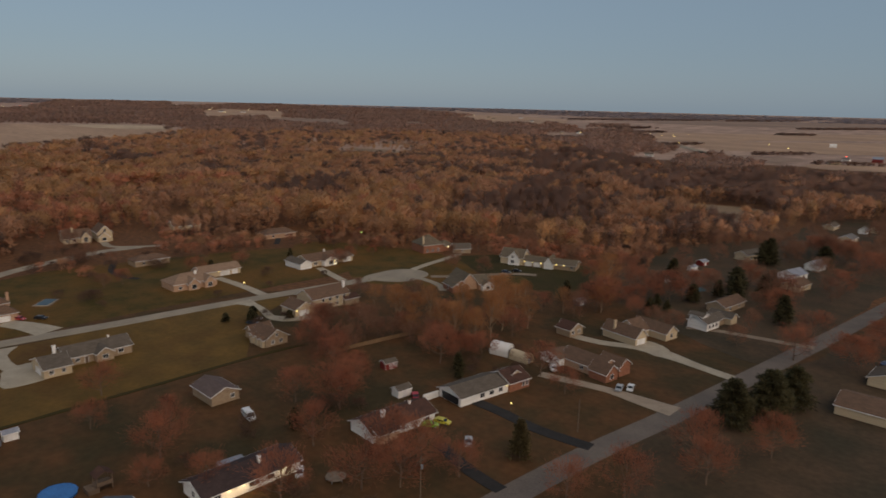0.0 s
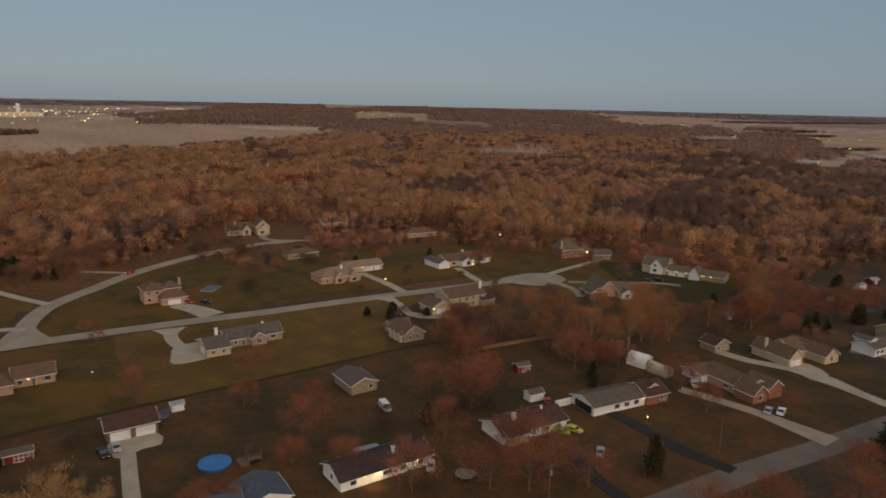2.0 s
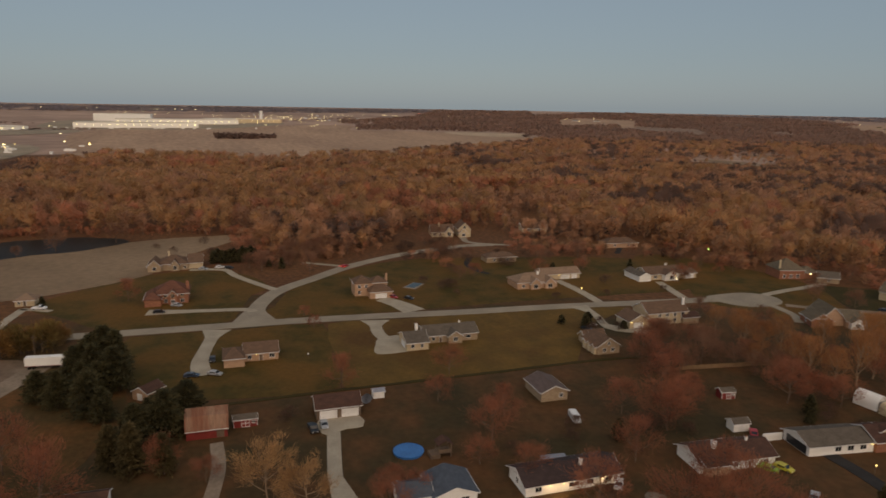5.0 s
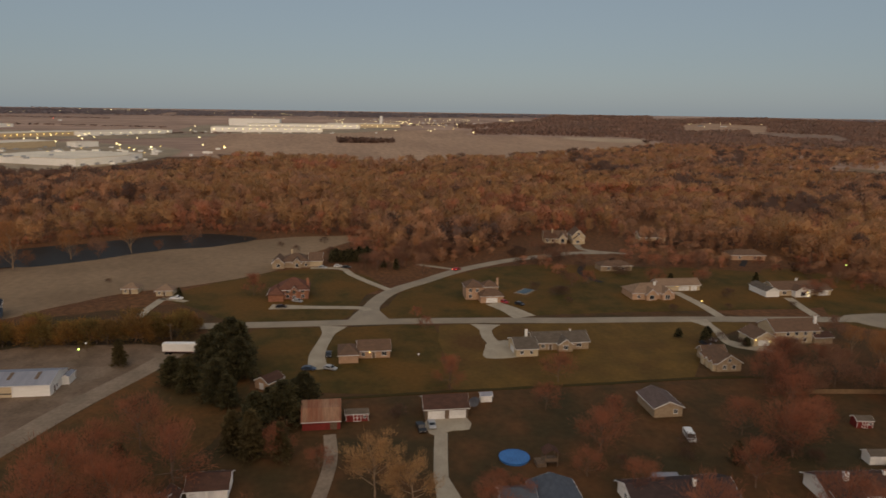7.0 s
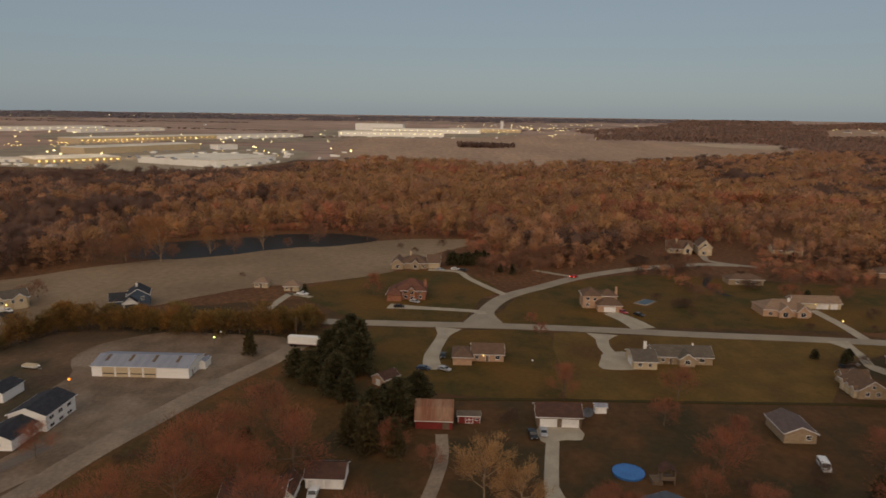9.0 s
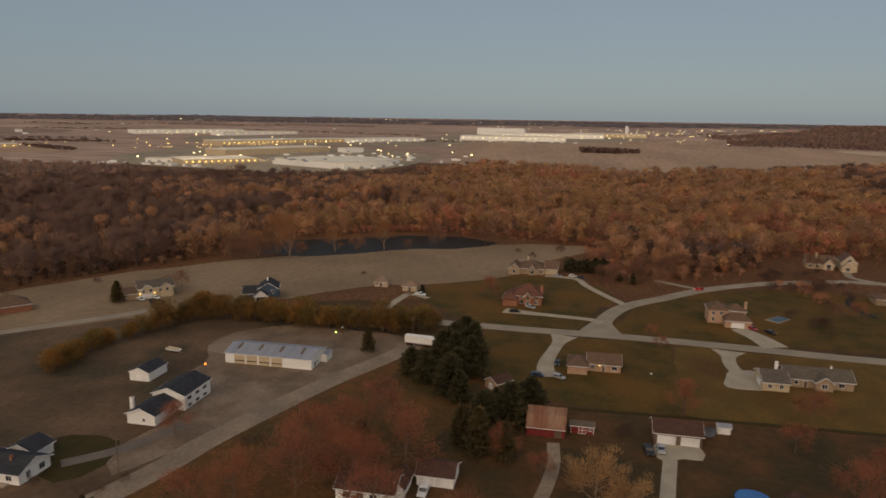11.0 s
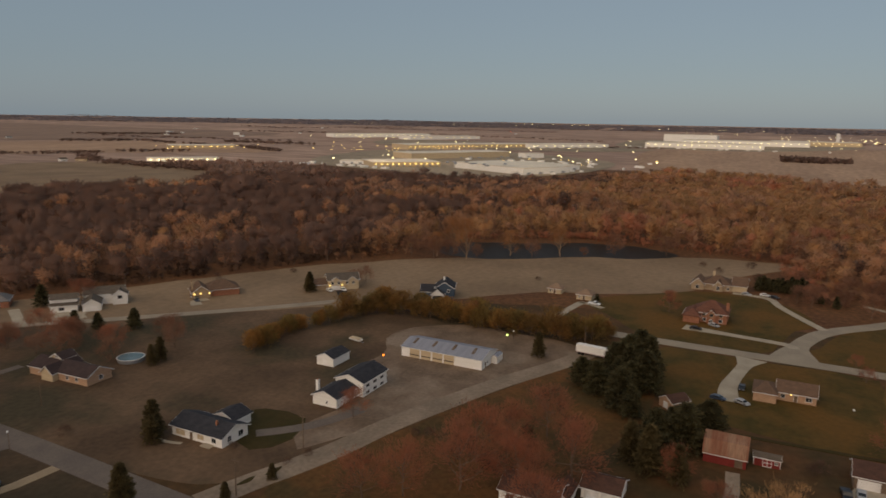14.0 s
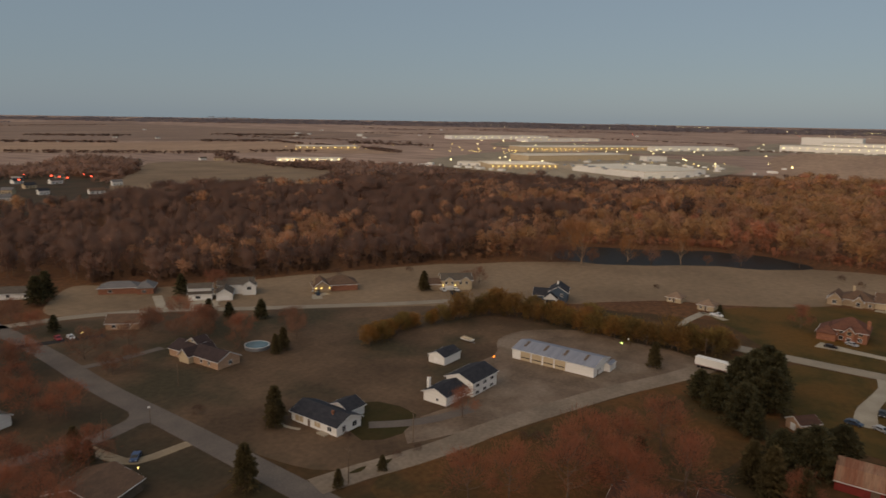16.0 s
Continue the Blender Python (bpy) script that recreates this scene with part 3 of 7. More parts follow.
drive([(-219, -230), (-213, -231), (-209, -226)], 4.6), drive([(-166, -286), (-161, -276), (-155, -264)], 4.2), drive([(-176, -262), (-171, -258), (-168, -252)], 12.0), drive([(-262, -187), (-256, -182), (-250, -176)], 5.0, BLACKTOP, "dark asphalt drive to the tan house")
drive([(-254, 276), (-250, 259), (-248, 247), (-244, 231)], 3.8), drive([(-206, 214), (-215, 220), (-228, 222)], 3.6, SMOOTH), drive([(-196, 270), (-206, 262), (-222, 236), (-228, 228)], 4.0, GRAVEL, "gravel drive from the turning circle")
drive([(-249, 139), (-240, 140), (-232, 139), (-223, 136.5), (-217, 138), (-213, 144)], lambda t: 3.4 + 5 * max(0, 1 - 5 * t)), drive([(-222, 136.5), (-214, 144), (-212, 150)], 5.0, z=0.126)
drive([(-358, 36), (-351, 46), (-346, 53), (-341, 58)], 3.2, SMOOTH, "short pale lane off the side road"), drive([(-377, 163), (-383, 150), (-392, 140), (-408, 142)], 4.0, SMOOTH, "pale lane to the gabled house")
drive([(-350, 126), (-334, 119), (-320, 119), (-312, 123)], 3.0, BLACKTOP, "narrow blacktop drive curving to the tan house")
drive([(-368, 231), (-352, 222), (-340, 213)], 3.2, BLACKTOP, "short blacktop drive at the edge of the woods")


# ---- houses: x depth behind the front, y along it, from the front's corner ----
FOOT = []


def house(x, y, label, rot=0.0, name="house", category="house"):
    FOOT.append((x - 5 * math.cos(radians(rot)) - 6 * math.sin(radians(rot)), y - 5 * math.sin(radians(rot)) + 6 * math.cos(radians(rot))))
    return thing(name, x, y, label, category, rot)


def twin_garage():
    h = house(-170, 19.2, "white double garage with a dark brown roof", name="garage", category="garage")
    volume(h, -8.2, 0, 0, 11.8, 3.1, "y", 2.1, WOOD, REDROOF)
    garage_door(h, "+x", 0, 3.1, 4.6, 2.4), garage_door(h, "+x", 0, 8.9, 4.6, 2.4)


def red_barn():
    h = house(-167, -13.1, "weathered red barn with a rusty tin gambrel roof", name="barn", category="barn")
    volume(h, -9, 0, 0, 9.8, 2.5, "y", 3.9, REDPAINT, RUST, "gambrel")
    part("barn_door", boxes((0.003, 0.08, 0.5, 6.3, 0.1, 2.3), (0.08, 0.11, 0.5, 6.3, 1.1, 1.25)), REDPAINT, h)
    part("side_door", boxes((0.003, 0.08, 7.2, 9.0, 0.1, 2.3)), WOOD, h)


def red_shed(x, y, rot=0.0, w=6.0):
    h = house(x, y, "small red garden shed with white crossed trim", rot, "garden_shed", "shed")
    volume(h, -3, 0, 0, w, 2.1, "y", 0.8, REDPAINT, GREYROOF, ov=0.2)
    for u in (0.03, w * 0.34, w * 0.5, w * 0.66, w - 0.13):
        part("trim", boxes((0.002, 0.05, u, u + 0.13, 0.1, 2.0)), TRIM, h)
    for z in (0.05, 1.0, 1.95):
        part("trim", boxes((0.05, 0.08, w * 0.34, w * 0.68, z, z + 0.13)), TRIM, h)
    part("trim", boxes((0.002, 0.05, 0, w, 2.0, 2.12)), TRIM, h)
    window(h, "+x", 0, w * 0.84, 1.0, 0.7, 0.6)


def gable_garage():
    h = house(-164.6, 81.8, "tan garage with a dark red-brown roof and gable front", name="garage", category="garage")
    volume(h, -11, 0, 0, 8.2, 2.8, "x", 1.7, BEIGE, MAUVEROOF)
    window(h, "+x", 0, 6.2, 1.0)


def ranch_beige():
    h = house(-214.5, 55.4, "beige ranch house with a grey roof and white chimney")
    volume(h, -11.5, 0, 0, 7.6, 2.8, "y", 2.2, CREAM, GREYROOF)
    volume(h, -15, -5.6, 7.7, 27.5, 2.8, "y", 2.4, BEIGE, GREYROOF)
    volume(h, -8, -3.4, 16, 21, 2.8, "x", 1.7, BEIGE, GREYROOF)
    chimney(h, -9, 5.6, 6.6), chimney(h, -10.3, 22, 5.9, 0.5, 0.5)
    window(h, "+x", 0, 2, 1), window(h, "+x", 0, 5.3, 1, 0.9), window(h, "+x", -3.4, 18.5, 0.9, 1.6, 1.4), window(h, "+x", -5.6, 11, 1), window(h, "+x", -5.6, 24, 1, 1.6)
    door(h, "+x", -5.6, 13.6), garage_door(h, "-y", 0, -5.5, 4.8)


def ranch_brick():
    h = house(-214.3, -4.1, "tan brick ranch house with a brown roof")
    volume(h, -10.5, 0, 0, 6.3, 2.7, "y", 2.1, TANBRICK, BROWNROOF, "hip")
    volume(h, -13, -4.1, 6.4, 17.0, 2.7, "y", 2.2, TANBRICK, BROWNROOF)
    window(h, "+x", -4.1, 15, 0.9, 1.6, 1.3), window(h, "+x", -4.1, 8, 0.9), door(h, "+x", -4.1, 11.5)
    porch_lamp(h, "+x", -4.1, 10.2, 2.1), porch_lamp(h, "-y", 0, -3.0, 2.2, COOL_LAMP), garage_door(h, "-y", 0, -6, 4.8)


def brick_two_storey():
    h = house(-294, -33.5, "two-storey red brick house with a hip roof")
    volume(h, -12, 0, 2.5, 15.5, 4.1, "y", 4.2, BRICK, RUSSETROOF, "hip", ov=0.7)
    volume(h, -9, 3.4, -1.2, 5.2, 2.9, "x", 2.6, BRICK, RUSSETROOF, "hip")
    volume(h, -4, 1.6, 8.0, 11.2, 4.3, "x", 1.7, BRICK, RUSSETROOF)
    for u in (6.8, 9.6, 13.2):
        window(h, "+x", 1.6 if u == 9.6 else 0, u, 3.0, 1.3, 1.4, trim=CREAM), window(h, "+x", 1.6 if u == 9.6 else 0, u, 0.6, 1.3, 1.4)
    chimney(h, -5, 15.2, 7.9, 1.2, 0.9, mat=BRICK)


def tan_hip():
    h = house(-355.5, -38.8, "tan brick house with a hip roof and gabled garage")
    volume(h, -13, 0, 4, 18, 3.0, "y", 3.4, BEIGE, BROWNROOF, "hip")
    volume(h, -9, 2.2, -0.5, 5.5, 3.0, "x", 2.8, BEIGE, BROWNROOF)
    volume(h, -14, -2, 18.1, 24.8, 3.0, "y", 3.3, CREAM, BROWNROOF)
    volume(h, -3, 1.8, 10, 14, 3.0, "x", 2.4, BEIGE, BROWNROOF)
    window(h, "+x", 2.2, 2.5, 0.8, 1.6, 1.6), window(h, "+x", 1.8, 12, 0.7, 1.4, 1.9), window(h, "+x", 0, 16.5, 0.8), chimney(h, -7, 9, 8.2, mat=CREAM)


def brick_garage_house():
    h = house(-281, 50.5, "two-storey tan brick house with a low hip garage")
    volume(h, -14, -5.5, 0, 7.5, 5.6, "x", 2.6, TANBRICK, BROWNROOF, "hip")
    volume(h, -6.5, 0, 5.6, 15.5, 2.8, "y", 2.6, TANBRICK, BROWNROOF, "hip")
    volume(h, -13.5, -6.6, 7.6, 14.5, 5.2, "y", 2.4, TANBRICK, BROWNROOF, "hip")
    for u, z in ((2.0, 1.0), (2.0, 3.6), (5.0, 3.6)):
        window(h, "+x", -5.5, u, z, 1.2, 1.4)
    garage_door(h, "+x", 0, 10.5, 5), chimney(h, -10, 14.9, 8.4, mat=TANBRICK)


def gabled_manor():
    h = house(-413, 122.8, "cream stucco house with steep front gables", rot=-8)
    volume(h, -12, 0, 0, 14, 3.2, "y", 3.8, CREAM, BROWNROOF)
    volume(h, -5, 2, 8.6, 13.6, 3.2, "x", 3.2, CREAM, BROWNROOF)
    volume(h, -12, 2, 17, 25, 5.2, "x", 3.9, CREAM, BROWNROOF)
    volume(h, -6, 3.6, 17.4, 23, 3.0, "x", 2.7, CREAM, BROWNROOF)
    for u in (2, 5.5):
        window(h, "+x", 0, u, 0.9, 1.5, 1.5)
    window(h, "+x", 2, 11.1, 0.9, 2, 2.4), window(h, "+x", 3.6, 20.2, 0.8, 2, 1.8), window(h, "+x", 2, 21, 5.6, 1.3, 1.6)
    chimney(h, -4, 5.2, 8.4, mat=CREAM)


def long_brick():
    h = house(-280, 124.6, "tan brick house with arched front gables and a wing")
    volume(h, -12, 0, 0, 20, 2.9, "y", 3.2, TANBRICK, TANROOF, "hip")
    volume(h, -4, 1.8, 6, 10.8, 2.9, "x", 2.3, TANBRICK, TANROOF), volume(h, -4, 1.8, 13.4, 18, 2.9, "x", 2.3, TANBRICK, TANROOF)
    volume(h, -22, -13.2, 19, 39, 2.7, "y", 2.2, CREAM, TANROOF)
    for u in (8.4, 15.7):
        window(h, "+x", 1.8, u, 0.5, 2.0, 1.9)
    window(h, "+x", 0, 3, 0.8, 1.4), garage_door(h, "+x", -13.2, 31, 5), garage_door(h, "+x", -13.2, 36, 3), chimney(h, -4.5, 12, 7.0)
    porch_lamp(h, "+x", -13.2, 27.7, 2.2)


def white_long():
    h = house(-280.5, 188.8, "white brick ranch house with a wide porch gable")
    volume(h, -11, 0, 5, 25, 2.9, "y", 2.6, CREAM, BROWNROOF)
    volume(h, -12, 1.5, -0.5, 6, 2.8, "x", 1.6, WHITE, GREYROOF)
    volume(h, -5, 3.0, 13, 20.5, 2.9, "x", 2.0, WHITE, BROWNROOF)
    volume(h, -9, 0.8, 25.1, 32.5, 2.6, "y", 1.6, CREAM, BROWNROOF)
    window(h, "+x", 3, 16.8, 0.7, 2.2, 1.8), window(h, "+x", 0, 9.5, 0.9, 1.8), garage_door(h, "+x", 0.8, 28.7, 4.8), chimney(h, -6, 19, 6.6)
    porch_lamp(h, "+x", 3, 18.8, 2.2)


def gable_near():
    h = house(-194.6, 117.0, "tan brick house with a brown roof and jagged gables")
    volume(h, -10.5, 0, 0, 8.4, 2.9, "x", 2.7, BEIGE, BROWNROOF)
    volume(h, -15, -10.6, 1, 9, 2.7, "y", 1.8, BEIGE, BROWNROOF)
    for x in (-8.6, -5.6, -2.6):
        volume(h, x, x + 1.9, -1.0, 0.3, 2.5, "y", 0.9, CREAM, BROWNROOF, ov=0.2)
    window(h, "+x", 0, 2.6, 0.9), window(h, "+x", 0, 5.8, 0.9), window(h, "+x", 0, 4.2, 3.3, 0.9, 0.9)


def white_gable():
    h = house(-217, 143.4, "cream two-storey house with brown roof and garage")
    volume(h, -9, 0.4, 0, 9, 2.9, "x", 2.4, CREAM, BROWNROOF)
    volume(h, -12, -1, 9.1, 27, 4.8, "y", 3.0, CREAM, BROWNROOF)
    volume(h, -5, 0.6, 24, 31, 2.6, "y", 1.2, BEIGE, REDROOF)
    for u in (14, 17.5, 21, 24.5):
        window(h, "+x", -1, u, 3.2, 1.2, 1.3), window(h, "+x", -1, u, 0.8, 1.2, 1.4)
    porch_lamp(h, "+x", 0.4, 0.6, 2.3), porch_lamp(h, "+x", 0.4, 6.2, 1.6, WARM_LAMP, 0.3), chimney(h, -4, 26.4, 9.2), garage_door(h, "+x", 0.4, 4, 4.6)


def brick_end():
    h = house(-267, 261, "red brick house with a large hip roof", rot=-13)
    volume(h, -13, 0, 0, 13, 4.4, "y", 4.8, BRICK, OLIVEROOF, "hip")
    volume(h, -10, -1.5, 13.1, 21, 2.8, "y", 2.6, BRICK, OLIVEROOF, "hip")
    for u in (2.5, 6, 9.5):
        window(h, "+x", 0, u, 0.7, 1.3, 1.7)
    chimney(h, -1.5, 0.6, 9.4, mat=CREAM), porch_lamp(h, "+x", -1.5, 17, 2.1, COOL_LAMP, 0.6), porch_lamp(h, "+x", -1.5, 20, 2.1, COOL_LAMP, 0.6)


def many_gables():
    h = house(-225, 277, "grey-roofed house with white gables and lit garages", rot=-69)
    volume(h, -12, 0, 0, 12, 3.8, "y", 3.6, CREAM, OLIVEROOF)
    volume(h, -6, 1.4, 4.5, 10.5, 3.9, "x", 3.4, WHITE, OLIVEROOF)
    volume(h, -10, 0, 12.1, 25, 2.6, "y", 2.0, BEIGE, OLIVEROOF)
    volume(h, -8, 2, 24, 28.5, 2.9, "x", 3.2, WHITE, OLIVEROOF)
    volume(h, -10, 0, 28.6, 40, 2.6, "y", 2.0, BEIGE, OLIVEROOF)
    for u in (13, 17.6, 22, 30, 34):
        porch_lamp(h, "+x", 0, u, 2.2, WARM_LAMP, 0.5)
    garage_door(h, "+x", 0, 15.3, 3.6), garage_door(h, "+x", 0, 19.8, 3.6), window(h, "+x", 1.4, 7, 1, 1.6, 1.6), window(h, "+x", 1.4, 7, 3.9, 1.2, 1.0), window(h, "+x", 0, 38, 0.9)


def red_gable():
    h = house(-200.3, 214.2, "red brick house with white shingled gable", rot=-21)
    volume(h, -10, 0, 0, 8, 2.9, "x", 2.6, BRICK, OLIVEROOF)
    volume(h, -16, -3.0, 5.5, 13.5, 3.3, "x", 4.0, TANBRICK, OLIVEROOF)
    volume(h, -12, -1.0, 13.6, 21, 2.8, "y", 2.6, TANBRICK, OLIVEROOF)
    volume(h, -6, 1.2, 14.5, 19.5, 2.6, "x", 1.5, WHITE, OLIVEROOF)
    part("gable_shingles", boxes((0.003, 0.08, 2.2, 5.8, 3.1, 4.0)), WHITE, h)
    window(h, "+x", 0, 4.0, 0.9, 1.8, 1.4), window(h, "+x", 1.2, 17, 0.7, 1.6, 1.4), window(h, "-y", 0, -5, 0.9)


def ranch_lit():
    h = house(-121, 57.4, "white ranch house with a dark roof and lit porch")
    volume(h, -9, 0, 0, 23, 2.6, "y", 1.9, WHITE, PLUMROOF, ov=0.6)
    for u, w in ((3, 1.4), (11.5, 2.4), (15.5, 1.6), (20, 1.4)):
        window(h, "+x", 0, u, 0.9, w, 1.3)
    door(h, "+x", 0, 7.8, mat=WHITE), door(h, "+x", 0, 17.8, mat=WHITE)
    porch_lamp(h, "+x", 0, 5.6, 2.0, WARM_LAMP, 0.3), porch_lamp(h, "+x", 0, 8.9, 2.0, WARM_LAMP, 0.3), porch_lamp(h, "+x", 0, 18.9, 2.1, WARM_LAMP, 0.3)
    chimney(h, -3, 14.5, 5.4, 0.7, 0.6)
    for u in (5.6, 8.9, 18.9):
        bulb = new("porch_bulb", bpy.data.lights.new("porch_bulb", "POINT"))
        bulb.parent, bulb.location = h, (0.9, u, 2.0)
        bulb.data.energy, bulb.data.color, bulb.data.shadow_soft_size = 90, (1.0, 0.72, 0.36), 0.15
    window(h, "-y", 0, -4.5, 1.0)


def red_roof_brick():
    h = house(-119, 100.2, "brick house with a red-brown roof and white end", rot=-4)
    volume(h, -9.5, 0, 0, 20, 2.6, "y", 2.0, WHITE, REDROOF, ov=0.6)
    volume(h, -6, 1.6, 0.8, 7, 2.5, "y", 1.0, TANBRICK, REDROOF)
    for u in (9.5, 13.5, 17.5):
        window(h, "+x", 0, u, 0.8, 1.2, 1.5)
    chimney(h, -3.5, 5.5, 5.8, 1.0, 0.8), chimney(h, -4.5, 15, 5.4, 0.5, 0.5)


def white_carport():
    h = house(-118.5, 131.2, "long white ranch house with a grey roof and carport", rot=-7)
    volume(h, -9.5, 0, 0, 18, 2.7, "y", 1.7, WHITE, GREYROOF, ov=0.6)
    volume(h, -9, 0.8, 18.1, 26, 2.8, "y", 2.2, BRICK, REDROOF)
    # Solid end wall; a dark pane stands in for the carport's inner shade.
    part("carport_shade_pane", boxes((-8.2, -1.0, -0.05, 0.02, 0.1, 2.3)), GLASS, h, "dark pane in place of the shaded carport opening")
    part("side_wall", boxes((-9.4, -9.0, -6, -0.6, 0, 1.9)), WHITE, h)
    for u in (8, 11.5, 15):
        window(h, "+x", 0, u, 0.9, 1.6, 1.2)
    window(h, "+x", 0.8, 23.5, 0.8, 0.9, 1.5), window(h, "+x", 0.8, 25.0, 0.8, 0.9, 1.5), porch_lamp(h, "+x", 0, 17.2, 2.2, WARM_LAMP, 0.5)
    volume(h, -5, -1.5, 21, 24, 4.2, "x", 0.9, CREAM, REDROOF, ov=0.3, base=3.0)


def brick_roadside():
    h = house(-100.5, 175.8, "long brick house with a brown roof and lit gables", rot=-6)
    volume(h, -19, -3, 1.5, 11, 2.7, "x", 2.4, TANBRICK, BROWNROOF)
    volume(h, -6, 0.5, 0.0, 6, 2.8, "x", 2.4, BRICK, BROWNROOF)
    volume(h, -8, 0.0, 7.4, 13, 3.4, "x", 2.0, BRICK, BROWNROOF)
    volume(h, -25, -17, -1, 5.5, 2.6, "y", 1.6, WHITE, BROWNROOF)
    window(h, "+x", 0.5, 3, 0.8, 1.5, 1.5), window(h, "-y", 1.5, -10, 0.9, 1.4), window(h, "-y", -1, -20.5, 0.9, 1.4)


def tan_wings():
    h = house(-110.5, 212.6, "tan siding house with two wings and brown roof", rot=-8)
    volume(h, -14.5, 0, 0, 6.5, 2.9, "x", 2.9, CREAM, BROWNROOF)
    volume(h, -13.5, -4.2, 6.6, 13.5, 2.9, "y", 3.2, CREAM, BROWNROOF)
    volume(h, -12, 3.0, 13.6, 20.5, 2.8, "x", 2.4, CREAM, BROWNROOF)
    garage_door(h, "+x", 0, 3.3, 4.6), window(h, "+x", 3, 17, 0.8, 1.1, 1.6), chimney(h, -10, 1.0, 6.8, mat=CREAM), porch_lamp(h, "+x", -4.2, 8, 2.1, WARM_LAMP, 0.3)


def white_two_storey():
    h = house(-100.2, 247.6, "white house with a dark porch roof", rot=-6)
    volume(h, -8, 0, 0, 9, 3.0, "y", 1.8, WHITE, GREYROOF)
    volume(h, -7, -1.0, 9.1, 15, 2.7, "y", 1.6, BEIGE, GREYROOF)
    volume(h, -8, -2.5, 1, 5, 5.0, "x", 0.9, WHITE, GREYROOF, base=3.0)
    volume(h, -8, 1.5, 15.1, 20, 2.8, "x", 1.6, CREAM, GREYROOF)
    for u in (2, 4.5, 7):
        window(h, "+x", 0, u, 0.9, 1.3, 1.3)


def low_house(x, y, w, d, rot, walls, roof, label, top=2.7, rise=2.0, ridge="y", hip=False, wins=(0.25, 0.7)):
    h = house(x, y, label, rot)
    volume(h, -d, 0, 0, w, top, ridge, rise, walls, roof, "hip" if hip else "gable")
    for u in wins:
        window(h, "+x", 0, u * w, 0.9, 1.3, 1.3)
    return h


def shed(x, y, w, d, rot, walls, roof, label, top=2.2, rise=0.9, ridge="y", name="shed"):
    h = house(x, y, label, rot, name, "shed")
    volume(h, -d, 0, 0, w, top, ridge, rise, walls, roof, ov=0.25)
    door(h, "+x", 0, w * 0.5, min(1.6, w * 0.5), min(1.9, top - 0.25), TRIM)
    return h


def metal_shed():
    h = house(-196.8, -116, "long white metal shed with a pale steel roof", name="metal_shed", category="shed")
    volume(h, -13, 0, 0, 30.5, 3.4, "y", 1.7, WHITE, STEELROOF, ov=0.25)
    for k in range(4):
        u = 5.2 + 4.4 * k
        d = part("bay_door", boxes(*((0.003, 0.06, u - 1.9, u + 1.9, 0.1 + 0.64 * n, 0.72 + 0.64 * n) for n in range(5))), CREAM, h, "cream sectional bay door")
        part("window_strip", boxes((0.062, 0.075, u - 1.75, u + 1.75, 1.02, 1.34)), GLASS, d, "dark strip of door windows")
        part("post", boxes((0.003, 0.12, u + 2.0, u + 2.3, 0, 3.4)), TRIM, h)
    for k in range(4):
        y = 3 + 7.5 * k
        bm = bmesh.new()
        v = [bm.verts.new(p) for p in ((-5.9, y, 5.2), (-5.9, y + 0.9, 5.2), (-2.6, y + 0.9, 4.34), (-2.6, y, 4.34))]
        w = [bm.verts.new(p.co + Vector((0, 0, 0.12))) for p in v]
        bm.faces.new(v), bm.faces.new(w)
        for i in range(4):
            bm.faces.new((v[i], v[(i + 1) % 4], w[(i + 1) % 4], w[i]))
        part("skylight", bm, WOOD, h, "dark roof strip")
    volume(h, -13.2, -8.2, 30.6, 32.6, 2.4, "x", 0.5, WHITE, STEELROOF, ov=0.1)
    door(h, "+y", 30.5, -3.0), window(h, "+y", 30.5, -4.8, 1.1, 0.9, 0.9)


def white_farmhouse():
    h = house(-148.8, -117.9, "white split-level house with dark roof and chimney")
    volume(h, -10.5, 0, 0, 8.3, 2.9, "x", 1.7, WHITE, DARKROOF)
    volume(h, -24, -10.6, 0.5, 10.4, 4.4, "x", 1.9, WHITE, DARKROOF)
    window(h, "+x", 0, 5.0, 0.9, 0.7, 0.9)
    for x in (-13, -17, -21):
        window(h, "+y", 10.4, x, 2.6, 1.8, 0.9), window(h, "+y", 10.4, x, 0.5, 1.8, 0.8)
    window(h, "+y", 8.3, -8, 0.9, 1.6, 1)
    chimney(h, -3, -0.4, 6.0, 0.9, 0.8, 0.0)


def black_roof_ranch():
    h = house(-115.5, -137.8, "white ranch house with a black roof")
    volume(h, -9.2, 0, 0, 17.2, 2.8, "y", 1.9, WHITE, DARKROOF, ov=0.6)
    volume(h, -15.5, -9.3, 5, 12.6, 2.7, "x", 1.6, WHITE, DARKROOF)
    window(h, "+x", 0, 3, 0.5, 3.2, 1.7, CREAM), window(h, "+x", 0, 10, 0.8, 2.2, 1.4, CREAM), window(h, "+x", 0, 14.5, 0.9, 1.4, 1.2)
    window(h, "+y", 17.2, -2.6, 0.9, 1.2, 1.4), window(h, "+y", 17.2, -6.6, 0.9, 1.6, 1.4)
    door(h, "+x", 0, 6.8), chimney(h, -3, 12.8, 4.9, 0.5, 0.5, mat=BRICK)
    part("porch_step", boxes((0.1, 1.8, 11.5, 14.5, 0, 0.35)), CONCRETE, h)


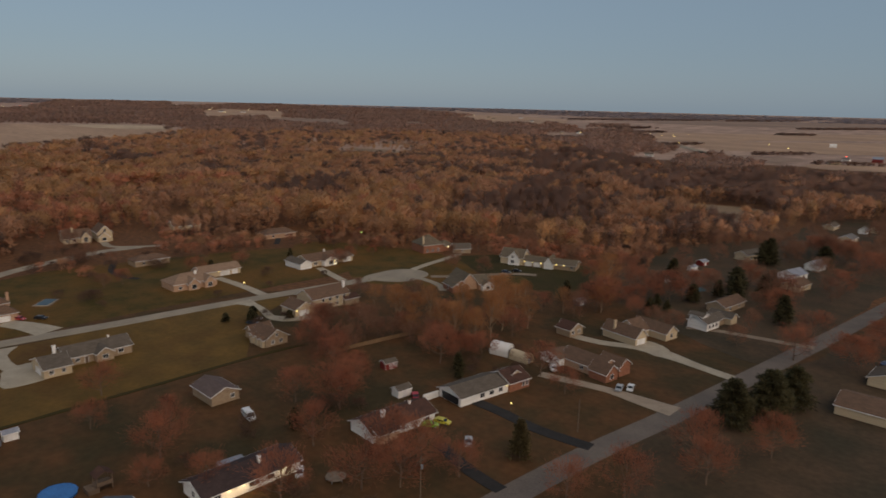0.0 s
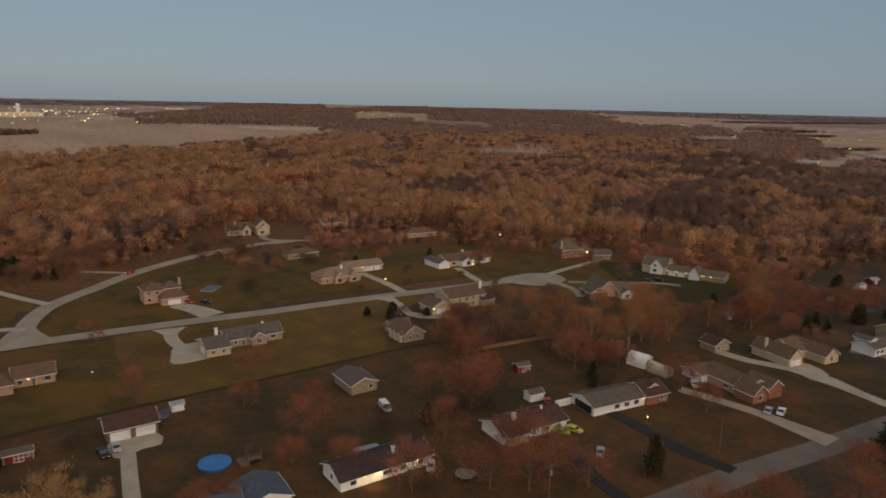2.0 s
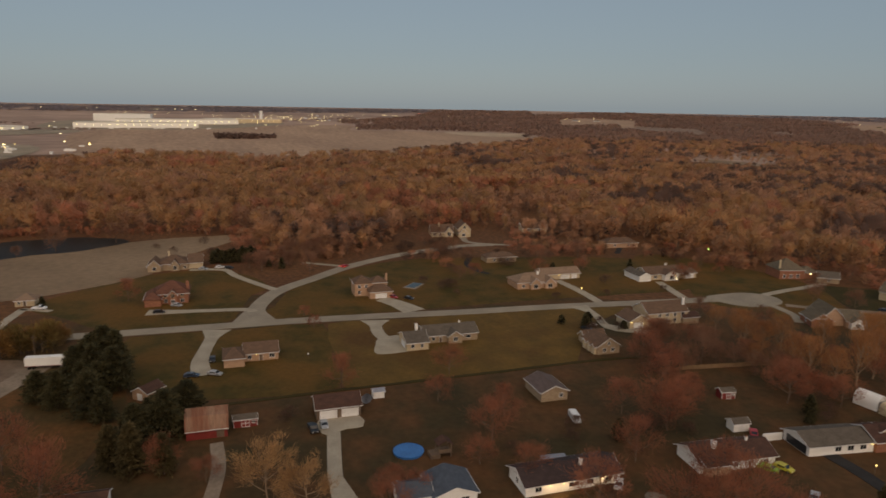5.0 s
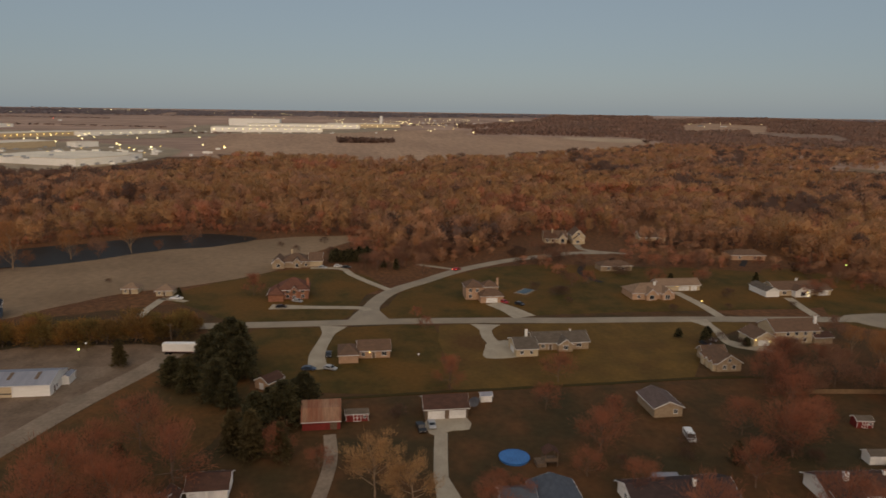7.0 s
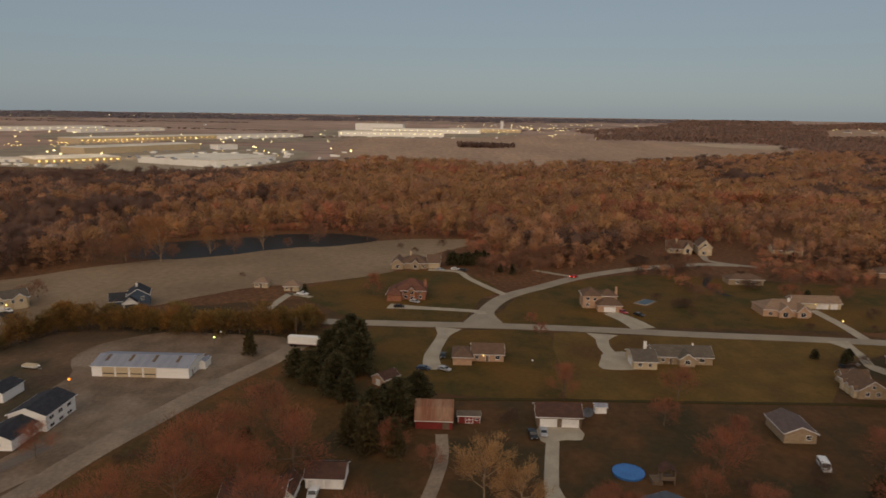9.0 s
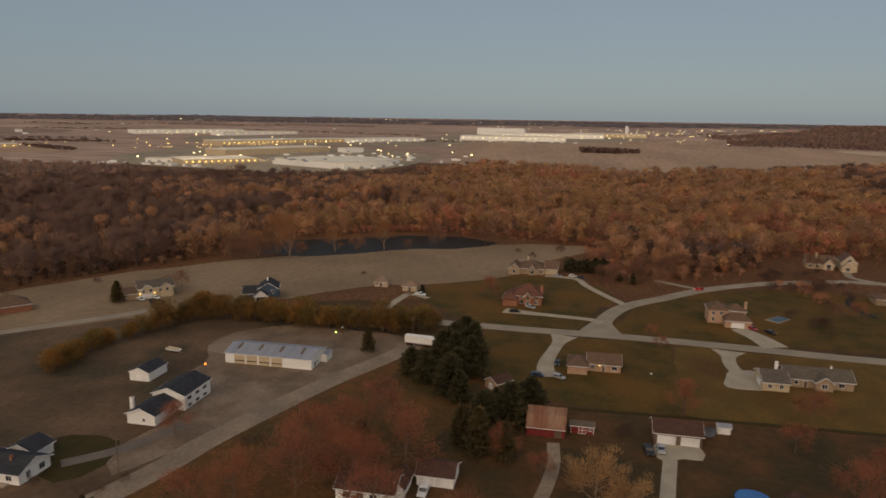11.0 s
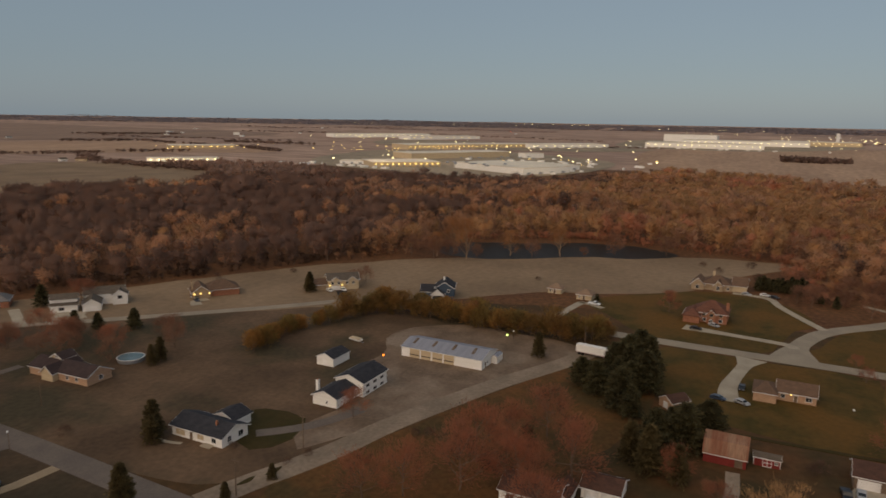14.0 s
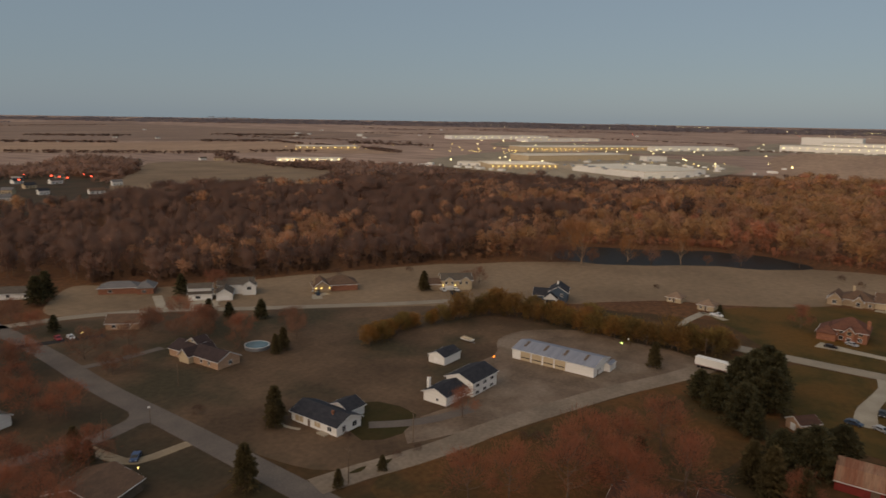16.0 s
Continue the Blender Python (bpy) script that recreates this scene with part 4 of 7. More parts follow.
def brown_house():
    h = house(-124.5, -210.5, "brown house with white gable dormers", rot=3)
    volume(h, -9, 0, 0, 25.5, 2.7, "y", 2.2, TANBRICK, PLUMROOF)
    volume(h, -9, 2, 8, 13, 2.7, "x", 2.0, CREAM, PLUMROOF)
    volume(h, -9, -4, 5, 10, 5.0, "x", 1.5, CREAM, PLUMROOF, base=3)
    window(h, "+y", 25.5, -5, 0.9, 1.3, 1.2), window(h, "+x", 0, 17, 0.9), window(h, "+x", 0, 21, 0.9), window(h, "+x", -4, 7.5, 5.1, 1.0, 0.9)


def row_houses():
    h = house(-157, -302, "brick ranch with a pale blue-grey roof", rot=50)
    volume(h, -9, 0, -9, 8, 2.8, "y", 2.2, BRICK, SLATE, "hip")
    volume(h, -8, 2.5, 8.1, 15, 2.8, "x", 2.4, BRICK, SLATE, "hip")
    window(h, "+x", 0, -4, 0.8, 1.6), window(h, "+x", 2.5, 11, 0.8, 1.6)
    h = house(-173, -265, "white two-storey house with gabled garage", rot=50)
    volume(h, -8, 0, -4, 6, 2.9, "y", 1.6, WHITE, GREYROOF), volume(h, -7, -1, -4, 6, 5.4, "y", 1.6, WHITE, GREYROOF, base=4.0)
    volume(h, -9, 2, 8, 15, 3.0, "x", 2.2, WHITE, GREYROOF)
    volume(h, -17, -8.5, 8, 24, 4.6, "y", 2.4, WHITE, GREYROOF), volume(h, -12, -6, 19, 25, 4.4, "x", 2.0, WHITE, GREYROOF)
    garage_door(h, "+x", 2, 11.5, 4.6), window(h, "+x", -6, 22, 2.6, 1.8, 1.4), window(h, "+x", 0, 0, 0.9, 2, 1.2)
    h = house(-221, -233, "brick house with brown roof and lit garage", rot=52)
    volume(h, -12, 0, 0, 15, 2.8, "y", 3.4, BRICK, BROWNROOF, "hip"), volume(h, -9, 2.0, -6, 2, 2.8, "x", 3.0, BEIGE, BROWNROOF)
    for u in (-5, -2.4, 1.4):
        porch_lamp(h, "+x", 2.0, u, 2.1, WARM_LAMP, 0.5)
    chimney(h, -3, -5.4, 7.2, mat=BEIGE)
    h = house(-259.5, -193, "tan two-storey house with lit porch lamps", rot=44)
    volume(h, -10, 0, 0, 15, 4.6, "y", 2.4, CREAM, GREYROOF), volume(h, -5, 1.2, 1, 6, 4.6, "x", 1.8, CREAM, GREYROOF), volume(h, -5, 1.2, 9, 14, 4.6, "x", 1.8, CREAM, GREYROOF)
    volume(h, -8, 0, -8, -0.1, 2.8, "y", 2, BEIGE, BROWNROOF)
    for u in (2, 5, 9, 12):
        window(h, "+x", 1.2, u, 2.9, 1.1, 1.3)
    porch_lamp(h, "+x", 1.2, 0.6, 2.3, WARM_LAMP, 0.5), porch_lamp(h, "+x", 1.2, 7.5 - 1, 2.3, WARM_LAMP, 0.5), garage_door(h, "+x", 1.2, 3.5, 4.2)
    h = house(-270, -141.8, "blue two-storey house with a white garage gable", rot=22)
    volume(h, -12, -1, 1, 9.5, 5.2, "x", 2.6, BLUE, DARKROOF), volume(h, -8, 2.2, -0.5, 5, 2.9, "x", 2.2, WHITE, DARKROOF)
    volume(h, -10, -3, -6, 0.9, 2.8, "y", 2.6, BLUE, DARKROOF)
    garage_door(h, "+x", 2.2, 2.3, 4.2, 2.2, GLASS), window(h, "+x", -1, 7, 3.2, 1.2, 1.3), chimney(h, -7, 4.6, 9.0, 0.7, 0.6)


twin_garage(), red_barn(), red_shed(-171, -1.9), red_shed(-152.6, 133.4, -8, 4.4), gable_garage(), ranch_beige(), ranch_brick(), brick_two_storey(), tan_hip(), brick_garage_house()
gabled_manor(), long_brick(), white_long(), gable_near(), white_gable(), brick_end(), many_gables(), red_gable(), ranch_lit(), red_roof_brick(), white_carport(), brick_roadside()
tan_wings(), white_two_storey(), metal_shed(), white_farmhouse(), black_roof_ranch(), brown_house(), row_houses()
low_house(-131.4, 203.2, 7.2, 6.5, -6, BEIGE, REDROOF, "small tan house with a red-brown roof", ridge="x")
shed(-175.6, -136.6, 6.7, 9.4, 0, WHITE, DARKROOF, "small white outbuilding with a dark roof", 2.8, 1.4, "x")
shed(-134.3, 122.4, 4.6, 3.3, -6, WHITE, GREYROOF, "small white shed with a grey roof")
low_house(-257, 275, 9.5, 7, -35, BEIGE, GREYROOF, "small grey-roofed outbuilding beside the brick house", rise=2.4, wins=(0.5,))


# ---- trees: limbs as tapered tubes, crowns of many fine twigs ----
def limb(V, F, p0, p1, r0, r1, sides):
    d = (p1 - p0) / max(1e-6, np.linalg.norm(p1 - p0))
    a = np.cross(d, (0.3, 0.9, 0.1))
    a /= np.linalg.norm(a)
    b = np.cross(d, a)
    n = len(V)
    for p, r in ((p0, r0), (p1, r1)):
        for k in range(sides):
            t = k * math.tau / sides
            V.append(p + r * (a * math.cos(t) + b * math.sin(t)))
    for k in range(sides):
        F.append((n + k, n + (k + 1) % sides, n + sides + (k + 1) % sides, n + sides + k))


def bare_tree(seed, h, r, base, limbs, subs, twigs, tw, sides=5, spread=0.2, upright=0.5):
    """Wood (verts, faces) and twigs (verts, triangles) of one leafless tree of height h and crown radius r."""
    g = np.random.default_rng(seed)
    V, F, tips = [], [], []
    p, axis = np.zeros(3), []
    for k in range(5):
        q = np.array([g.normal(0, 0.012 * h), g.normal(0, 0.012 * h), h * 0.82 * (k + 1) / 5])
        limb(V, F, p, q, h * 0.021 * (1 - k / 6), h * 0.021 * (1 - (k + 1) / 6), sides)
        axis.append((p, q))
        p = q
    tips.append(p)
    mid = (h + base * h) / 2
    for k in range(limbs):
        z = h * (base + (0.72 - base) * (k + g.random()) / limbs)
        i = min(4, int(z / (h * 0.82) * 5))
        p0 = axis[i][0] + (axis[i][1] - axis[i][0]) * (z / (h * 0.82) * 5 - i)
        t = k * 2.4 + g.normal(0, 0.3)
        end_z = min(0.97 * h, z + h * (upright * (0.35 + 0.5 * g.random())))
        reach = r * math.sqrt(max(0.08, 1 - ((end_z - mid) / (h - mid + 0.01)) ** 2)) * (0.75 + 0.3 * g.random())
        p2 = np.array([reach * math.cos(t), reach * math.sin(t), end_z])
        p1 = p0 + (p2 - p0) * 0.5 + np.array([0, 0, -0.04 * h])
        limb(V, F, p0, p1, h * 0.010, h * 0.007, sides - 1), limb(V, F, p1, p2, h * 0.007, h * 0.002, sides - 1)
        tips += [p2, (p1 + p2) / 2]
        for s in range(subs):
            q0 = p1 + (p2 - p1) * g.random() * 0.8
            q1 = q0 + (p2 - p0) * 0.28 + g.normal(0, 0.16 * r, 3) + np.array([0, 0, 0.06 * h])
            limb(V, F, q0, q1, h * 0.004, h * 0.001, 3)
            tips.append(q1)
    tips = np.array(tips)
    c = tips[g.integers(0, len(tips), twigs)] + g.normal(0, spread * r, (twigs, 3)) * (1, 1, 0.8)
    c[:, 2] = np.clip(c[:, 2], base * h * 0.8, h * 1.04)
    d = c - np.array([0, 0, mid * 0.75])
    d = d / np.linalg.norm(d, axis=1, keepdims=True) + g.normal(0, 0.45, (twigs, 3)) + (0, 0, 0.35)
    d /= np.linalg.norm(d, axis=1, keepdims=True)
    s = np.cross(d, g.normal(0, 1, (twigs, 3)))
    s /= np.linalg.norm(s, axis=1, keepdims=True)
    ln = tw[0] * g.uniform(0.6, 1.4, (twigs, 1))
    T = np.stack([c - s * tw[1] / 2, c + s * tw[1] / 2, c + d * ln], 1).reshape(-1, 3)
    return np.array(V), F, T


def crown_spray(seed, h, r, n, size, base=0.22):
    """An open winter crown: loose upright sprays of fine twigs in a few rounded lobes, dense at the top and thin below."""
    g = np.random.default_rng(seed)
    k = g.integers(5, 8)
    t = g.uniform(0, math.tau, k)
    reach = r * g.uniform(0.2, 0.62, k)
    heads = np.stack([reach * np.cos(t), reach * np.sin(t), h * g.uniform(0.60, 0.84, k)], 1)
    heads[0] = (0, 0, h * 0.84)
    pick = g.integers(0, k, n)
    d = g.normal(0, 1, (n, 3)) + (0, 0, 0.3)
    d /= np.linalg.norm(d, axis=1, keepdims=True)
    c = heads[pick] + d * (g.random((n, 1)) ** 0.3) * (r * 0.52, r * 0.52, h * 0.17)
    low = g.random(n) < 0.22
    c[low, 2] = h * g.uniform(base, 0.62, low.sum())
    c[low, :2] *= 0.75
    up = np.array([0, 0, 0.55]) + d * 0.8 + g.normal(0, 0.45, (n, 3))
    up /= np.linalg.norm(up, axis=1, keepdims=True)
    s = np.cross(up, g.normal(0, 1, (n, 3)))
    s /= np.linalg.norm(s, axis=1, keepdims=True)
    ln = size[0] * g.uniform(0.6, 1.4, (n, 1))
    return np.stack([c - s * size[1] / 2 - up * ln * 0.5, c + s * size[1] / 2 - up * ln * 0.5, c + up * ln * 0.5], 1).reshape(-1, 3)


def conifer(seed, h, r, n, size, round_top=0.0):
    g = np.random.default_rng(seed)
    V, F = [], []
    limb(V, F, np.zeros(3), np.array([0, 0, h * 0.95]), h * 0.018, h * 0.003, 6)
    u = g.random(n) ** 0.75
    z = h * (0.06 + 0.94 * u)
    prof = (1 - u) ** (0.8 - 0.5 * round_top) * (0.7 + 0.3 * np.sin(u * 40 + g.normal(0, 0.5)))
    t = g.random(n) * math.tau
    lob = 1 + 0.22 * np.sin(t * 3 + u * 9 + seed) + 0.12 * np.sin(t * 7 + u * 23)
    rad = r * prof * lob * np.sqrt(g.uniform(0.25, 1.0, n))
    c = np.stack([rad * np.cos(t), rad * np.sin(t), z], 1)
    d = np.stack([np.cos(t), np.sin(t), g.normal(-0.15, 0.35, n)], 1) + g.normal(0, 0.3, (n, 3))
    d /= np.linalg.norm(d, axis=1, keepdims=True)
    s = np.cross(d, g.normal(0, 1, (n, 3)))
    s /= np.linalg.norm(s, axis=1, keepdims=True)
    T = np.stack([c - s * size * 0.3, c + s * size * 0.3, c + d * size * g.uniform(0.6, 1.3, (n, 1))], 1).reshape(-1, 3)
    return np.array(V), F, T


def outward(T, lift=1.1):
    """Turns every twig's front outwards and gives it the soft normal of its side of the crown."""
    c = np.array([0, 0, T[:, 2].mean() * 0.7])
    P = T.reshape(-1, 3, 3).copy()
    m = (P - c) / np.maximum(1e-3, T.std(0)) + (0, 0, lift)
    m /= np.maximum(1e-6, np.linalg.norm(m, axis=2, keepdims=True))
    back = (np.cross(P[:, 1] - P[:, 0], P[:, 2] - P[:, 0]) * m.mean(1)).sum(1) < 0
    P[back], m[back] = P[back][:, [1, 0, 2]], m[back][:, [1, 0, 2]]
    return P.reshape(-1, 3), m.reshape(-1, 3)


def tri_mesh(name, T, mat, N=None):
    """A mesh of loose triangles from an array of corners, with soft normals."""
    me, n = bpy.data.meshes.new(name), len(T)
    me.vertices.add(n), me.loops.add(n), me.polygons.add(n // 3)
    me.vertices.foreach_set("co", T.astype(np.float32).ravel())
    me.loops.foreach_set("vertex_index", np.arange(n, dtype=np.int32))
    me.polygons.foreach_set("loop_start", np.arange(0, n, 3, dtype=np.int32))
    me.materials.append(mat)
    me.update(calc_edges=True)
    if N is not None:
        me.attributes.new("custom_normal", "FLOAT_VECTOR", "POINT").data.foreach_set("vector", N.astype(np.float32).ravel())
    return me


def tree_kind(parts, bark, crown):
    V, F, T = parts
    return mesh_from("trunk", V.tolist(), F, [bark], smooth=True), tri_mesh("crown", T, crown)


GROUPS = {"tree": "bare trees among the houses", "pine_tree": "pines in the cluster", "evergreen_tree": "evergreens on the lawns", "cedar_tree": "cedars by the road", "hedge_tree": "hedge trees along the yard", "shrub": "shrubs on the lawns"}


def plant(kind, x, y, scale, label, name="tree", rot=0.0, category="tree", tall=1.0):
    t = tagged(place(new(name), x, y, 0, rot), label, category, GROUPS[name])
    t.scale = (scale, scale, scale * tall)
    for n, me in zip(("trunk", "crown"), kind):
        new(n, me).parent = t
    return t


RED = [tree_kind(bare_tree(s, 10.5, 5.0, 0.16, 10, 5, 3000, (1.0, 0.11), 5, 0.21), BARK, REDTWIG) for s in (1, 2, 3, 4)]
TAN = [tree_kind(bare_tree(s, 10, 4.6, 0.20, 11, 6, 3600, (0.75, 0.09), 6, 0.13), PALEBARK, TANTWIG) for s in (11, 12)]
GOLD = [tree_kind(bare_tree(s, 14, 4.4, 0.08, 12, 4, 1750, (1.3, 0.13), 5, 0.24, 0.6), PALEBARK, GOLDTWIG) for s in (21, 22, 23)]
BROWN = [tree_kind(bare_tree(s, 11, 4.6, 0.1, 9, 3, 1400, (1.2, 0.17), 5, 0.24), BARK, BROWNTWIG) for s in (31, 32, 33)]
PINE = [tree_kind(conifer(s, 10, 3.7, 3000, 0.95, 0.35), BARK, NEEDLE) for s in (41, 42, 43)]
SPREADING = [tree_kind(conifer(s, 10, 4.6, 7500, 0.75, 0.8), BARK, NEEDLE) for s in (44, 45)]
CEDARS = [tree_kind(conifer(s, 10, 3.0, 3200, 0.8, 0.5), BARK, CEDAR) for s in (46, 47)]
AMBER = [tree_kind(bare_tree(s, 6, 2.7, 0.06, 9, 3, 1300, (0.8, 0.22), 4, 0.26, 0.5), BARK, m) for s, m in ((51, HEDGE), (52, OLIVE), (53, HEDGE), (54, HEDGE), (55, OLIVE))]
SHRUB = [tree_kind(bare_tree(s, 3, 1.8, 0.05, 9, 3, 600, (0.5, 0.11), 4, 0.28, 0.5), BARK, DARKTWIG) for s in (61, 62)]


def clones(arrays, spots, seed):
    """Joins many turned and scaled copies of the template triangles; gives corners and soft normals."""
    g, out, soft = np.random.default_rng(seed), [], []
    turned = [outward(T, 1.7) for T in arrays]
    for x, y, z, s, w in spots:
        i, a = g.integers(len(turned)), g.random() * math.tau
        (T, N), c, q = turned[i], math.cos(a), math.sin(a)
        out.append(np.stack([(T[:, 0] * c - T[:, 1] * q) * s * w + x, (T[:, 0] * q + T[:, 1] * c) * s * w + y, T[:, 2] * s + z], 1))
        soft.append(np.stack([N[:, 0] * c - N[:, 1] * q, N[:, 0] * q + N[:, 1] * c, N[:, 2]], 1))
    return np.concatenate(out), np.concatenate(soft)


def wood_tris(V, F):
    return np.array([V[i] for f in F for i in (f[0], f[1], f[2], f[0], f[2], f[3])])


# ---- more buildings ----
def blue_roof_house():
    h = house(-122, 37.2, "pale house with a blue-grey roof and white trim", rot=-2)
    volume(h, -9.5, 0, 0, 9.4, 2.8, "x", 1.7, WHITE, STEELDARK, ov=0.5)
    volume(h, -8, -1.2, -7, -0.1, 2.7, "y", 1.6, WHITE, STEELDARK)
    window(h, "+x", 0, 3.0, 0.9, 1.6, 1.2), window(h, "+x", 0, 6.8, 0.9, 1.6, 1.2)
    for u in (-1.5, -3.2, -4.9):
        window(h, "+x", -1.2, u, 0.9, 1.1, 1.2)


def low_garage():
    h = house(-136.3, -35.2, "white garage with a dark red-brown roof", name="garage", category="garage")
    volume(h, -7.5, 0, 0, 8.4, 2.6, "y", 1.7, WHITE, REDROOF)
    garage_door(h, "+x", 0, 2.3, 3.2), garage_door(h, "+x", 0, 6.0, 3.2)


def low_white_house():
    h = house(-126.5, -50.8, "white house with a dark roof behind bare trees", rot=0)
    volume(h, -9, 0, 0, 13, 2.8, "y", 1.9, WHITE, REDROOF)
    volume(h, -10, -3, 10.8, 14.4, 2.6, "x", 1.6, WHITE, REDROOF)
    for u in (2.5, 5.5, 8.5):
        window(h, "+x", 0, u, 0.8, 1.6, 1.4)


STEELDARK = M("blue_grey_shingles", (0.085, 0.10, 0.125), (0.07, 0.08, 0.10), s1=0.5, s2=4, var=0.2, stretch=(1, 1, 4))
blue_roof_house(), low_garage(), low_white_house()
shed(-197, -28.6, 5.5, 6.5, -40, TANBRICK, REDROOF, "small brick outbuilding under the pines", 2.4, 1.5, "x")
low_house(-334.5, 130.5, 17, 9, 0, BEIGE, BROWNROOF, "tan house half hidden by shrubs", hip=True)
low_house(-356, 216, 20, 10, -6, TANBRICK, BROWNROOF, "brown house at the edge of the woods", rise=2.6, hip=True)
low_house(-416, 187, 17, 10, -8, CREAM, BROWNROOF, "grey-roofed house among bare trees", rise=2.8)
low_house(-125, -254, 12, 9, 45, TANBRICK, BROWNROOF, "low brown house with a dark roof", rise=2.4)
low_house(-118, -332, 16, 10, 48, WHITE, GREYROOF, "pale house by the far lane")
low_house(-32, 205, 14, 13, 2, CREAM, BROWNROOF, "white house with a grey roof beside the road", ridge="x", rise=2.0)
low_house(-34, 235, 12, 10, 0, CREAM, GREYROOF, "white house with a pale roof beside the road")
low_house(-105, 276, 18, 8, -4, BEIGE, BROWNROOF, "tan house with a brown roof among trees")
low_house(-104, 358, 12, 9, -10, WHITE, STEELROOF, "white house with a pale metal roof", rise=2.2)
low_house(-103, 390, 8, 7, -10, WHITE, STEELROOF, "small white house with a pale roof", rise=2.6)
low_house(-138, 386, 15, 8, -14, CREAM, GREYROOF, "cream barn-like building with a grey roof", top=3.4)
low_house(-96, 336, 13, 8, -8, CREAM, BROWNROOF, "cream house with a brown roof", rise=2.2)
low_house(-136, 540, 13, 7, 0, CREAM, GREYROOF, "far cream shed with a grey roof")
low_house(-113, 494, 14, 8, 0, CREAM, SLATE, "far white house beside the road")
low_house(-116, 542, 6, 5, 0, WHITE, SLATE, "small far white house beside the road", wins=(0.5,))
low_house(-112, 552, 6, 4, 0, CREAM, GREYROOF, "small far cream outbuilding", wins=(0.5,))
low_house(-56, -203, 12, 9, 12, WHITE, GREYROOF, "white house with a pale roof", top=3.0)
low_house(-54.5, -146, 15, 12, 20, WOOD, BROWNROOF, "brown house with a large roof by the drive", ridge="x", rise=2.6)
shed(-147.5, 338, 4.5, 3, -10, WHITE, STEELROOF, "small white shed with a pale roof"), shed(-149.5, 355, 5, 4, -10, REDPAINT, STEELROOF, "small red shed with a pale roof")
shed(-145, 307, 2.5, 2.5, -10, WHITE, GREYROOF, "tiny white shed on the grass"), shed(-152, 239.5, 4.6, 3, -12, STEELDARK, STEELROOF, "small blue-grey metal shed")
shed(-179.5, 36.4, 3.2, 2.4, 0, WHITE, STEELROOF, "small white playhouse beside the garage", 1.9, 0.6)
for x, y, w in ((-308.8, -99.3, 6.4), (-304, -84, 7.0)):
    h = house(x, y, "small cream pavilion with a hip roof", name="pavilion", category="pavilion")
    volume(h, -w, 0, 0, w, 2.3, "y", 2.2, CREAM, TANROOF, "hip", ov=0.6)
    door(h, "+x", 0, w / 2), window(h, "+x", 0, w * 0.2, 0.9, 0.9, 1.0)


def hoop_shelter(x, y, w, length, ht, rot, mat, label):
    h = thing("hoop_shelter", x, y, label, "shelter", rot)
    prof = [(w / 2 * math.cos(a), ht * (0.35 + 0.65 * math.sin(a))) for a in (math.pi * k / 12 for k in range(13))]
    bm = bmesh.new()
    prism(bm, [(w / 2, 0), *prof, (-w / 2, 0), *[(u * 0.97, z * 0.97) for u, z in [(-w / 2, 0), *prof[::-1], (w / 2, 0)]]], 0, length, "x")
    part("canopy", bm, mat, h)
    bm = bmesh.new()
    prism(bm, [(u * 0.96, z * 0.96) for u, z in [(w / 2, 0), *prof, (-w / 2, 0)]], 0.3, 0.36, "x")
    part("end_wall", bm, mat, h)
    bm = bmesh.new()
    prism(bm, [(u * 0.96, z * 0.96) for u, z in [(w / 2, 0), *prof, (-w / 2, 0)]], length - 0.5, length - 0.42, "x")
    part("end_wall", bm, mat, h)
    part("door", boxes((length - 0.42, length - 0.38, -w * 0.25, w * 0.25, 0.05, ht * 0.6)), STEEL, h)


hoop_shelter(-141, 171.5, 4.6, 7, 4.2, 10, WHITE, "white hooped fabric shelter on the grass")
hoop_shelter(-133, 171.8, 3.6, 7.5, 3.2, 2, CREAM, "cream hooped shelter beside the white one")


